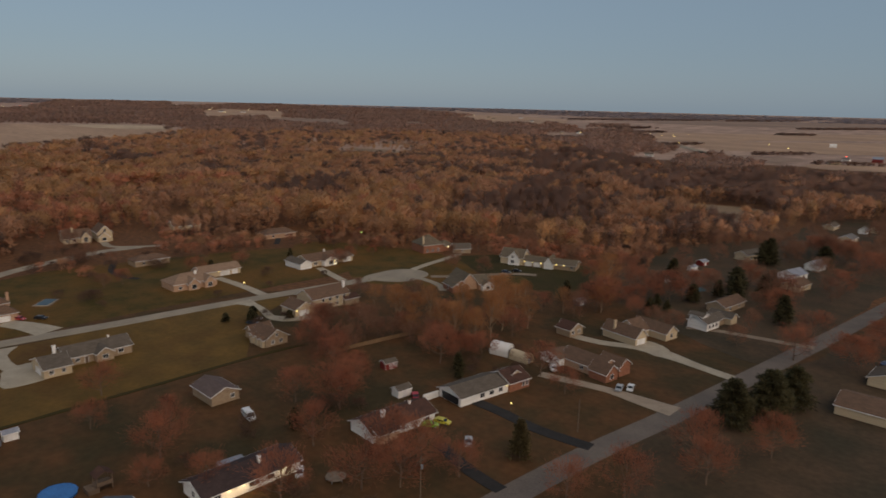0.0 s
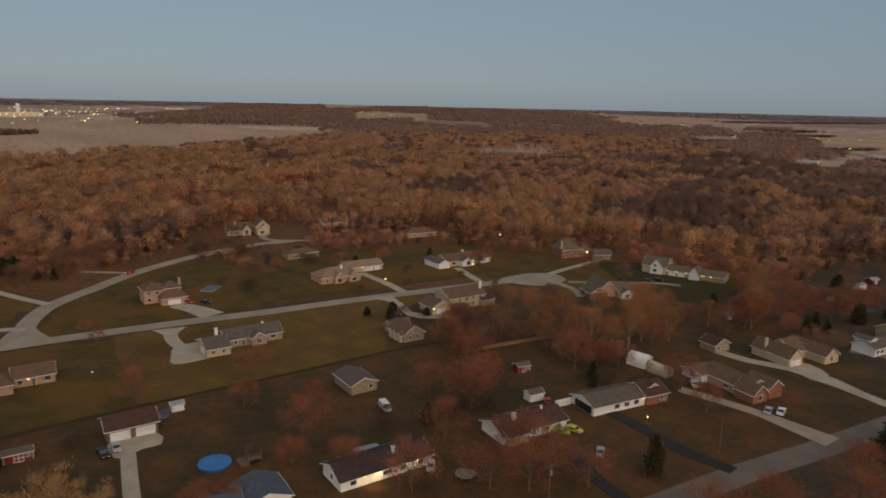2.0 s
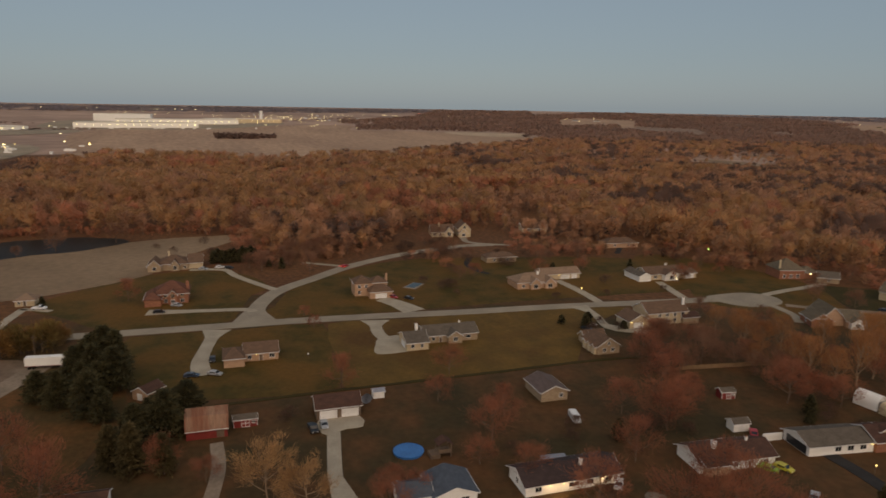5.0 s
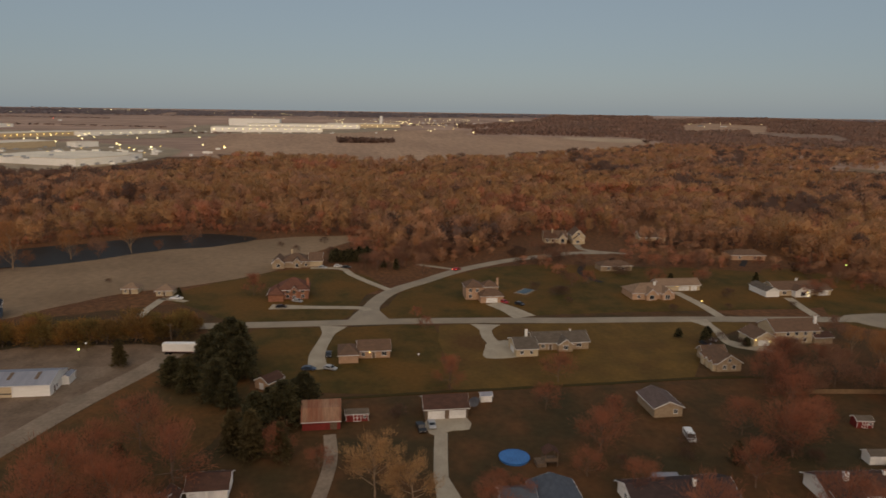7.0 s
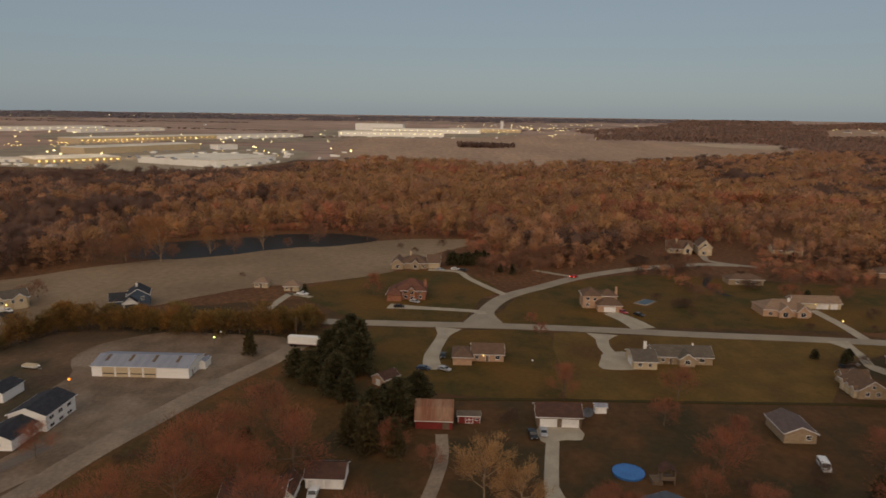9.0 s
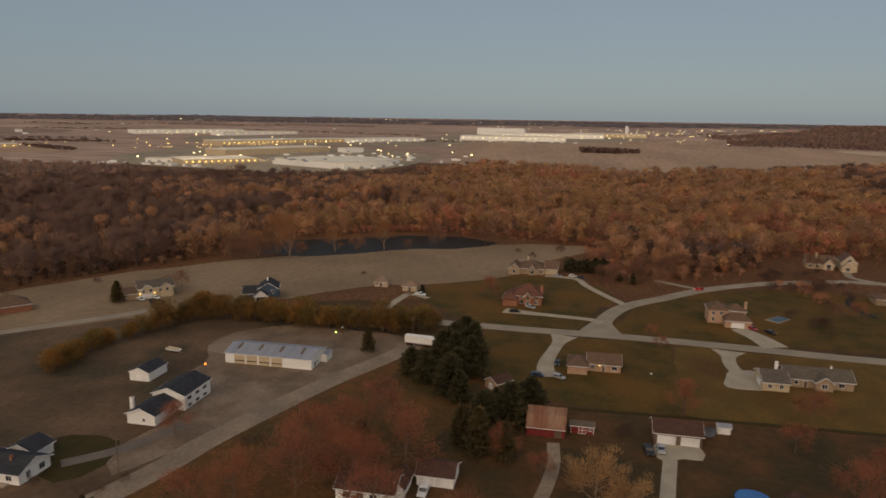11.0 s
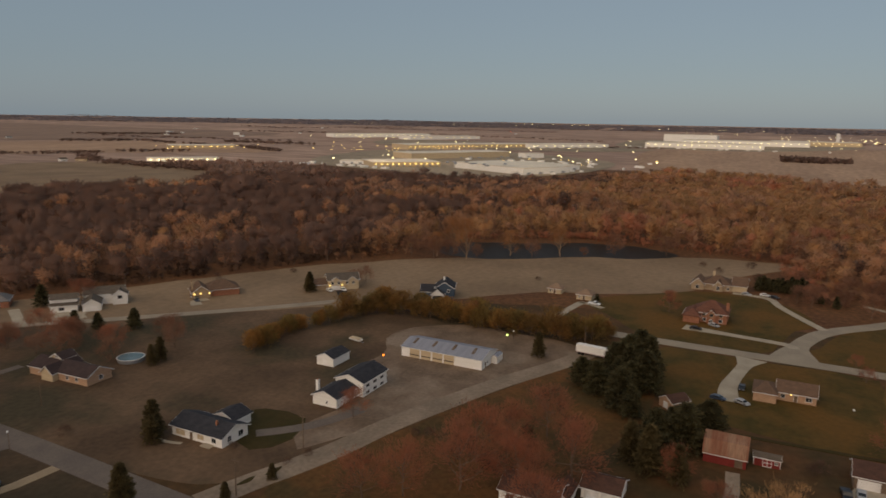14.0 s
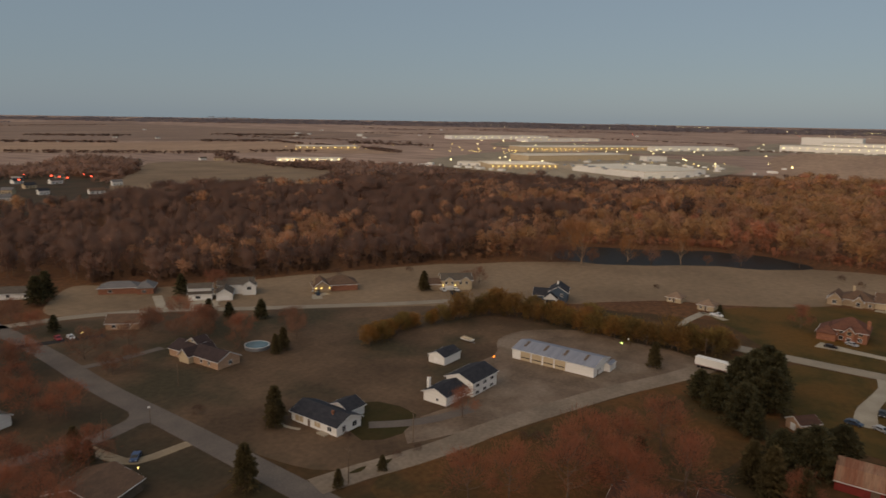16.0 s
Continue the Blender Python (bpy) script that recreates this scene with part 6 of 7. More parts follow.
grove(CEDARS, [(-154, -24, 1.35), (-152, -17, 1.05), (-158, -29, 1.1)], "pale green cedar beside the pines", "cedar_tree", seed=18)
grove(SPREADING, [(-225, 130, 0.5), (-221, 127, 0.45), (-217, 141, 0.38), (-229, 121, 0.4)], "dark rounded evergreen beside the gabled house", "evergreen_tree", seed=19)
grove(PINE, [(-109.5, 297.5, 1.2), (-104.5, 317, 1.1), (-83.5, 279.5, 1.2), (-126, 386, 1.4), (-149, 320, 1.1), (-159, 241, 0.8), (-118, 300, 0.9), (-93, 300, 1.0), (-174, -279, 1.1), (-160, -238.1, 0.82), (-165.1, -231.8, 0.8), (-173, -221.4, 0.9), (-125, -311, 1.3), (-132, -318, 1.2), 
             (-139, 91, 0.55), (-300, 152, 0.7), (-112, -267, 0.6), (-306, 200, 0.5), (-303, -74, 0.45), (-137, 150, 0.6), (-133, 146, 0.5), (-126, 252, 0.7), (-122, 259, 0.6), (-128, 262, 0.6)], "dark conical evergreen on the lawn", "evergreen_tree", seed=12)
grove(PINE, [(-366 - 2.5 * (k % 2), -9 + 2.1 * k, 0.72) for k in range(11)] + [(-352, 18, 0.5), (-346, 24, 0.5)], "dark evergreen in a windbreak row", "evergreen_tree", seed=13)
grove(CEDARS, [(-90, 121, 1.05), (-112, -140.7, 0.95), (-109.5, -138, 0.75), (-84.5, -118, 1.0), (-152.5, -184, 0.85), (-148, -183, 0.7), (-219, -73.4, 0.85), (-68.6, -162, 0.75), (-70, -158, 0.65), (-97.9, -102.6, 0.5), (-252, -198, 0.85), (-256, -202, 0.7), (-110, -100, 0.4)], "brownish green cedar beside the road", "cedar_tree", seed=14)
hedge_line = spline([(-176, -165), (-198, -168), (-220, -160), (-237, -152), (-242, -133), (-241, -110), (-240, -89), (-243, -69), (-251, -58)], 3.4)
grove(AMBER, [(p.x + (i % 3 - 1) * 1.2, p.y + (i % 2) * 1.4, (0.75 if i < 12 else 1.25)) for i, p in enumerate(hedge_line)], "amber-brown hedge tree in a dense row", "hedge_tree", 0.55, 1.35, seed=15)
grove(AMBER, [(p.x + 1.5 * (-1) ** i, p.y + 1.8, 0.85) for i, p in enumerate(hedge_line[:12])], "amber-brown hedge tree in a dense row", "hedge_tree", 0.55, 1.35, seed=20)
grove(AMBER, [(p.x - 4.5, p.y + 1.5, 1.15) for p in hedge_line[12:]], "amber-brown hedge tree in a dense row", "hedge_tree", 0.55, 1.35, seed=16)
grove(GOLD, [(p.x - 2, p.y + 1, 0.5) for p in hedge_line[13::3]], "thin golden tree among the hedge trees", "tree", 0.8, 1.2, seed=17)


def wild(kinds, x0, x1, y0, y1, n, size, label, seed, name="tree", category="tree"):
    """Self-sown trees, kept clear of the houses and roads."""
    r, made = random.Random(seed), []
    while len(made) < n:
        x, y = r.uniform(x0, x1), r.uniform(y0, y1)
        if min(math.hypot(x - a, y - b) for a, b in FOOT) > 13 and min(math.hypot(x - p.x, y - p.y) for p in LINES) > 6:
            made.append((x, y, r.uniform(*size)))
    grove(kinds, made, label, name, seed=seed, category=category)


wild(BROWN, -160, -85, 215, 430, 20, (0.6, 1.1), "bare brown tree among the houses", 31)
wild(RED, -54, -15, 240, 430, 14, (0.8, 1.2), "dull reddish bare tree beyond the road", 32)
wild(BROWN, -150, -75, 400, 620, 26, (0.8, 1.2), "bare brown tree among the far houses", 52)
grove(SPREADING, [(-62, 176, 1.25), (-56, 186, 1.35), (-54, 199, 1.1)], "large dark green pine beside the road", "pine_tree", seed=53)
grove(SPREADING, [(-117, 318, 1.0), (-128, 386, 1.35), (-104, 404, 1.2), (-122, 283, 0.7), (-150, 321, 0.9), (-106, 330, 0.9)], "broad dark evergreen among the houses", "evergreen_tree", seed=54)
wild(RED, -150, -75, 230, 440, 16, (0.7, 1.1), "bare reddish tree among the houses", 33)
wild(BROWN, -210, -150, 120, 165, 12, (0.5, 0.9), "bare brown tree in the back gardens", 34)
wild(RED, -205, -125, 105, 165, 12, (0.6, 1.0), "leafless reddish tree in the back gardens", 35)
wild(RED, -350, -268, 85, 240, 11, (0.4, 0.7), "small reddish bare tree on the lawns", 36)
wild(SHRUB, -350, -265, 80, 240, 14, (0.7, 1.4), "dark leafless shrub on the lawns", 37, "shrub", "shrub")
wild(BROWN, -165, -100, -260, -175, 12, (0.5, 0.9), "bare tree round the brown house", 38)
wild(RED, -80, -40, -240, -120, 12, (0.6, 1.0), "bare reddish tree beside the road", 39)
wild(SHRUB, -150, -95, 60, 180, 26, (0.6, 1.3), "dark leafless shrub in the gardens", 40, "shrub", "shrub")
wild(BROWN, -112, -55, -340, -200, 22, (0.7, 1.1), "bare brown tree near the far houses", 45)
wild(BROWN, -380, -330, 5, 60, 10, (0.6, 0.9), "bare brown tree at the side road", 41)
wild(SHRUB, -390, -355, 90, 130, 14, (0.8, 1.5), "bare brush below the gabled house", 42, "shrub", "shrub")


# ---- woods ----
def inside(x, y, poly):
    hit, j = False, len(poly) - 1
    for i in range(len(poly)):
        (xi, yi), (xj, yj) = poly[i], poly[j]
        if (yi > y) != (yj > y) and x < (xj - xi) * (y - yi) / (yj - yi) + xi:
            hit = not hit
        j = i
    return hit


WOODS_NEAR = [(-150, -345), (-176, -308), (-226, -280), (-299, -242), (-322, -226), (-352, -204), (-372, -204), (-412, -210), (-464, -125), (-460, -75), (-452, -20), (-440, 8), (-396, 10), (-372, 30), (-376, 60), (-392, 90), (-405, 98), (-430, 100), (-448, 140), (-436, 178), (-400, 172), (-385, 200), (-372, 212), (-372, 245), (-335, 250), (-300, 262), (-285, 295), (-245, 305), (-205, 322), (-185, 380), (-165, 420), (-156, 455)]
WOODS_FAR = [(-150, 560), (-95, 640), (20, 760), (30, 950), (-190, 943), (-278, 926), (-327, 932), (-366, 884), (-404, 850), (-476, 912), (-550, 962), (-633, 1031), (-795, 1166), (-1000, 1330), (-1250, 1400), (-1450, 1250), (-1560, 950), (-1530, 740), (-1408, 615), (-1299, 495), (-1163, 352), (-1095, 246), (-1043, 148), (-1000, 60), (-1020, -30), (-1060, -100), (-1080, -180), (-935, -215), (-830, -245), (-787, -300), (-797, -370), (-785, -430), (-735, -500), (-660, -570), (-605, -612), (-535, -592), (-472, -619), (-405, -652), (-360, -642), (-311, -596), (-279, -560), (-255, -584), (-226, -614), (-180, -600), (-150, -560), (-120, -420)]
WOODS = WOODS_NEAR + WOODS_FAR
CLEARINGS = [(-232, 562, 46), (-212, 540, 40), (-262, 556, 30), (-195, 520, 34), (-915, 775, 40), (-955, 765, 30), (-875, 785, 30), (-340, 140, 22), (-416, 195, 16), (-330, -690, 45)]
g = np.random.default_rng(7)
near_spots, mid_spots = [], []
for gx in np.arange(-1590, 70, 10.0):
    for gy in np.arange(-860, 1460, 10.0):
        x, y = gx + g.uniform(-4.5, 4.5), gy + g.uniform(-4.5, 4.5)
        r = math.hypot(x, y)
        if inside(x, y, WOODS) and not any(math.hypot(x - cx, y - cy) < cr for cx, cy, cr in CLEARINGS):
            far = r > 660
            if far and g.random() < min(0.62, 0.2 + (r - 660) / 900):
                continue
            s = g.uniform(0.72, 1.12) * (1.06 if far else 1) * (1 + 0.34 * noise.noise(Vector((x * 0.012, y * 0.012, 5))))
            if noise.noise(Vector((x * 0.022, y * 0.022, 9))) < -0.40:
                continue
            if any(abs(x * b - y * a) / math.hypot(a, b) < 55 and 0 < math.hypot(a, b) - r < 230 for a, b in ((-930, 785), (-1050, 965))):
                s *= 0.5
            (mid_spots if far else near_spots).append((x, y, -0.2, s, g.uniform(0.9, 1.3) * (1.25 if far else 1)))
BRUSH = [[(-455, 0), (-372, 3), (-346, 20), (-352, 42), (-372, 78), (-395, 95), (-410, 60)], [(-362, 92), (-340, 99), (-322, 107), (-326, 117), (-345, 113), (-368, 101)], [(-372, 150), (-345, 165), (-338, 210), (-372, 215), (-392, 180)],
         [(-338, 225), (-290, 258), (-262, 290), (-285, 298), (-330, 255)], [(-250, 290), (-205, 300), (-170, 330), (-180, 385), (-245, 310)]]
brush_spots = []
for _ in range(9000):
    x, y = g.uniform(-480, -140), g.uniform(-345, 460)
    edge = inside(x, y, WOODS) and not (inside(x - 26, y, WOODS) and inside(x - 13, y + 20, WOODS) and inside(x + 26, y, WOODS) and inside(x, y - 26, WOODS) and inside(x, y + 26, WOODS))
    thick = any(inside(x, y, b) for b in BRUSH)
    if (edge or thick) and not any(math.hypot(x - cx, y - cy) < cr - 4 for cx, cy, cr in CLEARINGS) and min(math.hypot(x - a, y - b) for a, b in FOOT) > 12 and min(math.hypot(x - p.x, y - p.y) for p in LINES) > 6:
        brush_spots.append((x, y, -0.3, g.uniform(0.2, 0.45) + (0.2 * g.random() if thick else 0), g.uniform(1.3, 2.0)))
near_kinds = [bare_tree(s, 14, 4.0, 0.3, 3, 0, 10, (2.3, 0.46), 3, 0.26, 0.6) for s in (71, 72, 73, 74)]
near_crowns = [crown_spray(s, 16, 5.6, 250, (2.4, 0.80)) for s in range(70, 78)]
mid_crowns = [crown_spray(s, 14.5, 6.0, 96, (3.2, 1.70)) for s in range(80, 86)]


def woods(kinds, spots, seed, mats, label):
    """Splits a stand among its species, by loose drifts and by position, and joins each species into one mesh."""
    r, stands = random.Random(seed), [[] for _ in mats]
    for p in spots:
        # The bias by position puts regional dimness into colour through greyer, darker twigs.
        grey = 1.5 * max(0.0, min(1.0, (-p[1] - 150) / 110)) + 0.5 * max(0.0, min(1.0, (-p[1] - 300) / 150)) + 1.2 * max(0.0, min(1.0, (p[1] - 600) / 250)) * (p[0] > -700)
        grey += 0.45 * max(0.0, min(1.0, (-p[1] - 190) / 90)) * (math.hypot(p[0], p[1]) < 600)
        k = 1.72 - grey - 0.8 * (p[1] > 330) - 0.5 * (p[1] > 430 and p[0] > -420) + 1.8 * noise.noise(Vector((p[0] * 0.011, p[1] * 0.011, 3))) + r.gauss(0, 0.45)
        stands[int(min(len(mats) - 1, max(0, round(k))))].append(p)
    for mat, stand in zip(mats, stands):
        T, N = clones(kinds, stand, seed)
        tagged(new("woods", tri_mesh("woods", T, mat, N)), label, "woods", kind="stuff")


SPECIES = [GREYTWIG, TWIG, OCHRETWIG, RUSSETTWIG]
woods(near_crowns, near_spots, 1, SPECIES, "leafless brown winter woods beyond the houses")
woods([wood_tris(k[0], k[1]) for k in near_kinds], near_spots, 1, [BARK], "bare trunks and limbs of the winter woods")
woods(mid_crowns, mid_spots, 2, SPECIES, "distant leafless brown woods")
woods([crown_spray(s, 12, 4.4, 150, (2.6, 0.60), 0.05) for s in (62, 63, 64)], brush_spots, 3, [DARKTWIG, TWIG, RUSSETTWIG], "low bare brush along the edge of the woods")


# ---- the distance: fields, warehouses, town, tree belts ----
FIELDS = []


def far_patch(name, pts, mat, label, lift=0.6):
    """A far field that follows the rising land."""
    c = Vector((sum(x for x, _ in pts) / len(pts), sum(y for _, y in pts) / len(pts), 0))
    ring, bm, rows = spline(pts, 60, True), bmesh.new(), []
    if name == "field":
        FIELDS.append(pts)
    for k in range(1, 9):
        row = [c + (p - c) * k / 8 for p in ring]
        rows.append([bm.verts.new((q.x, q.y, land(q.x, q.y) + lift)) for q in row])
    n = len(ring)
    bm.faces.new(rows[0])
    for r, q in zip(rows, rows[1:]):
        for i in range(n):
            bm.faces.new((r[i], r[(i + 1) % n], q[(i + 1) % n], q[i]))
    return tagged(part(name, bm, mat, None), label, "field", kind="structure")


PALECROP = M("pale_stubble", (0.50, 0.37, 0.25), (0.42, 0.31, 0.21), s1=0.01, s2=0.08, var=0.15)
CROP2 = M("ploughed_field", (0.29, 0.192, 0.14), (0.235, 0.158, 0.118), s1=0.004, s2=0.05, var=0.15, stretch=(0.5, 2, 1))
far_patch("field", [(-1700, -330), (-1141, -211), (-1060, -175), (-1040, -20), (-1080, 148), (-1215, 330), (-1390, 560), (-1560, 700), (-1780, 800), (-1960, 640), (-2050, 530), (-2100, 370), (-2420, 430), (-2420, 240), (-2210, -40), (-2240, -230), (-2000, -330)], CROP, "wide tan stubble field beyond the woods")
far_patch("field", [(-1991, 639), (-1871, 838), (-1712, 761), (-1764, 672), (-1878, 618)], PALECROP, "pale stubble field beyond the woods", 1.3)
far_patch("field", [(-360, -668), (-420, -665), (-490, -650), (-560, -625), (-640, -640), (-749, -761), (-764, -894), (-769, -1020), (-712, -1086), (-631, -1076), (-531, -930), (-420, -800)], FIELD, "grey-tan open field behind the woods")
far_patch("field", [(-590, -1536), (-717, -1452), (-829, -1323), (-953, -1261), (-1222, -1036), (-1318, -1272), (-1367, -1644), (-1187, -1748), (-966, -1800), (-751, -1944)], CROP, "tan stubble field far off")
far_patch("village_green", [(-190, -620), (-270, -590), (-350, -650), (-420, -720), (-440, -850), (-410, -980), (-300, -960), (-180, -800)], DUSK, "grey-brown grass round the far village", 0.3)
far_patch("field", [(-1640, -3500), (-2050, -2390), (-2100, -1750), (-1560, -1720), (-1000, -1900), (-700, -2300), (-600, -3000)], CROP2, "brown ploughed field far off")
far_patch("field", [(-834, 1680), (-1052, 2076), (-891, 2258), (-565, 2706), (-420, 2500), (-481, 2311), (-646, 2031)], CROP, "tan stubble field far off")
far_patch("field", [(-782, 1683), (-640, 1900), (-445, 2146), (-300, 2000), (-334, 1625), (-460, 1523), (-569, 1452), (-635, 1466)], CROP, "tan stubble field beside the far lane")
far_patch("field", [(-525, 1313), (-404, 1340), (-389, 1183), (-453, 1137)], CROP2, "brown field by the far farm")
far_patch("field", [(-353, 1205), (-261, 1281), (-150, 1270), (-150, 1150), (-237, 1150), (-319, 1117)], CROP, "tan field in front of the far farm")
far_patch("field", [(-1511, 3323), (-1164, 3624), (-786, 3732), (-500, 3500), (-674, 3213), (-1040, 2912), (-1506, 2808), (-1600, 3000)], CROP2, "brown field near the horizon")
far_patch("field", [(-2350, 1190), (-2300, 1480), (-2900, 1870), (-3250, 1760), (-3000, 1520)], CROP, "pale field in the far woods")
far_patch("field", [(-1950, 1210), (-1760, 1400), (-2139, 1640), (-2412, 1480)], CROP2, "pale field in the far woods")
far_patch("field", [(-1700, 2000), (-1500, 2050), (-1850, 2700), (-2350, 2800), (-2250, 2400)], CROP, "pale field in the far woods")
far_patch("field", [(-1037, 1522), (-930, 1480), (-1000, 1330), (-1060, 1400)], CROP2, "brown paddock among the far houses")
far_patch("field", [(-212, 606), (-250, 600), (-280, 572), (-272, 530), (-225, 510), (-190, 520), (-196, 575)], FIELD, "small dry clearing in the woods", 0.1)
far_patch("field", [(-985, 755), (-878, 762), (-870, 800), (-919, 815), (-965, 800)], FIELD, "pale clearing in the woods", 0.1)
far_patch("field", [(-1101, 940), (-1053, 1007), (-997, 946), (-1030, 915)], FIELD, "pale clearing in the woods", 0.1)
far_patch("road", [(-795, 1512), (-745, 1525), (-683, 1480), (-563, 1325), (-462, 1170), (-470, 1182), (-575, 1335), (-693, 1494), (-745, 1541), (-795, 1526)], SMOOTH, "pale country lane between the far fields", 1.2)


def lamp_mesh(size):
    me = bpy.data.meshes.new("lamp")
    bm = boxes((-size / 2, size / 2, -size / 2, size / 2, 0, size))
    bm.to_mesh(me)
    bm.free()
    return me


def warehouse(x, y, w, d, ht, rot, lamps=0, label="long white warehouse with a flat roof", mat=None, lit=None, docks=0):
    h = thing("warehouse", x, y, label, "warehouse", rot, land(x, y) - 1, "warehouses beyond the woods")
    part("wall", boxes((-d, 0, 0, w, 0, ht)), mat or WHITE, h)
    part("roof", boxes((-d - 0.3, 0.3, -0.3, w + 0.3, ht, ht + 0.8)), WAREROOF, h)
    if lamps:
        me = lamp_mesh(1.6)
        me.materials.append(lit or COOL_LAMP)
        for k in range(lamps):
            o = new("wall_lamp", me)
            o.parent, o.location = h, (1.2, w * (k + 0.5) / lamps, ht * 0.62)
    for k in range(docks):
        part("dock_door", boxes((0.01, 0.3, w * (k + 0.3) / docks, w * (k + 0.62) / docks, 0.5, 5)), STEEL, h)


warehouse(-968, -354, 100, 165, 11, 64, 0, "large white warehouse with a bright blank wall", docks=4)
warehouse(-1068, -345, 70, 120, 9, 64, 0, "white warehouse wing behind the blank wall", docks=3)
warehouse(-966, -616, 118, 85, 9, 46, 12, "long low warehouse with lit loading docks", CREAM, WARM_LAMP, 10)
warehouse(-1000, -706, 60, 30, 7, 20, 0, "low white warehouse end", docks=4)
warehouse(-1196, -672, 255, 70, 13, 62, 0, "long cream warehouse with a flat roof", CREAM)
warehouse(-1400, -508, 46, 30, 11, 50, 0, "small white industrial building")
warehouse(-1521, -864, 215, 90, 14, 58, 16, "long warehouse with a row of yellow wall lamps", CREAM, WARM_LAMP, 12)
warehouse(-1712, -768, 200, 80, 12, 58, 12, "long warehouse with a row of yellow wall lamps", CREAM, WARM_LAMP)
warehouse(-1832, -643, 255, 90, 12, 50, 9, "white warehouse with dock lamps", docks=8)
warehouse(-1999, -1433, 380, 80, 14, 55, 16, "far white warehouse with wall lamps")
warehouse(-2046, -1152, 290, 80, 13, 60, 9, "far white warehouse with dock lamps", None, WARM_LAMP)
warehouse(-2160, -400, 330, 120, 15, 5, 16, "very long white warehouse with bright lamps")
warehouse(-2420, -330, 380, 120, 16, 5, 18, "very long white warehouse with bright lamps")
warehouse(-2560, -60, 260, 100, 15, 5, 14, "far white warehouse with bright lamps", CREAM)
warehouse(-2620, -420, 180, 80, 26, 0, 0, "tall pale industrial block")
warehouse(-820, -975, 117, 40, 7, 50, 9, "low pale warehouse with lit front")
warehouse(-1150, -1290, 150, 60, 9, 52, 9, "low pale warehouse with lit front", CREAM, WARM_LAMP)
warehouse(-1900, -1800, 40, 20, 9, -45, 0, "far white farm shed")


def scatter(name, label, category, kind_mat, spots, size, seed, more=1.0):
    """Small far boxes, uncountable at their distance, as one mesh; each spot is a centre, a spread and a number."""
    r, bm = random.Random(seed), bmesh.new()
    for cx, cy, sx, sy, n in spots:
        for _ in range(int(n * more)):
            x, y = r.gauss(cx, sx), r.gauss(cy, sy)
            z, w, d, ht = land(x, y), r.uniform(*size[0]), r.uniform(*size[0]), r.uniform(*size[1])
            z += size[2]
            box(bm, x - d / 2, x + d / 2, y - w / 2, y + w / 2, z, z + ht)
    return tagged(part(name, bm, kind_mat, None), label, category, kind="stuff")


scatter("town_lights", "scattered white town lights near the horizon", "lights", COOL_LAMP, [(-2900, 250, 120, 150, 40), (-3300, 620, 60, 180, 28), (-3380, 990, 20, 30, 5), (-3050, 1700, 60, 120, 9), (-3340, -2090, 60, 90, 14), (-4140, -1290, 40, 140, 16), (-3700, -1450, 80, 230, 8), (-3900, -500, 60, 260, 14), (-3300, -200, 90, 220, 12), (-1350, -330, 60, 90, 5), (-1700, -700, 120, 200, 18), (-2350, -100, 120, 260, 24), (-1150, -640, 40, 120, 10), (-1960, -1100, 60, 200, 14), (-2800, 2300, 400, 400, 6)], ((1.4, 3.2), (1.0, 1.7), 6), 21, 1.1)
scatter("town_lights", "scattered yellow street lights among the warehouses", "lights", WARM_LAMP, [(-1450, -930, 90, 110, 26), (-1300, -370, 60, 60, 6), (-2700, 330, 150, 120, 18), (-1250, -1250, 90, 50, 10), (-1000, 1720, 120, 200, 8), (-420, 1500, 200, 300, 5)], ((1.0, 1.8), (0.8, 1.3), 6), 22, 1.5)
scatter("town_lights", "scattered red mast lights", "lights", RED_LAMP, [(-3500, 950, 60, 60, 2), (-2900, -700, 300, 300, 3), (-365, -850, 30, 40, 7), (-290, 1350, 20, 20, 1)], ((1.0, 1.8), (1.0, 1.6), 9), 23)
def far_house(x, y, w, d, ht, rot, walls, roof, label, name="farmhouse"):
    h = thing(name, x, y, label, "house", rot, land(x, y) + 0.3, "far houses among fields and woods")
    prism_bm, roof_bm = bmesh.new(), bmesh.new()
    prism(prism_bm, [(-d, 0), (0, 0), (0, ht), (-d / 2, ht + d * 0.3), (-d, ht)], 0, w, "y")
    part("wall", prism_bm, walls, h)
    low = [(-d - 0.5, ht - 0.2), (-d / 2, ht + d * 0.3 + 0.1), (0.5, ht - 0.2)]
    prism(roof_bm, low + [(u, z + 0.3) for u, z in reversed(low)], -0.4, w + 0.4, "y")
    part("roof", roof_bm, roof, h)
    part("door", boxes((0.003, 0.1, w * 0.45, w * 0.45 + 1.2, 0, 2.1)), WOOD, h)
    for u in (0.15, 0.72):
        part("window", boxes((0.003, 0.08, w * u, w * u + 1.4, 1, 2.3)), GLASS, h)


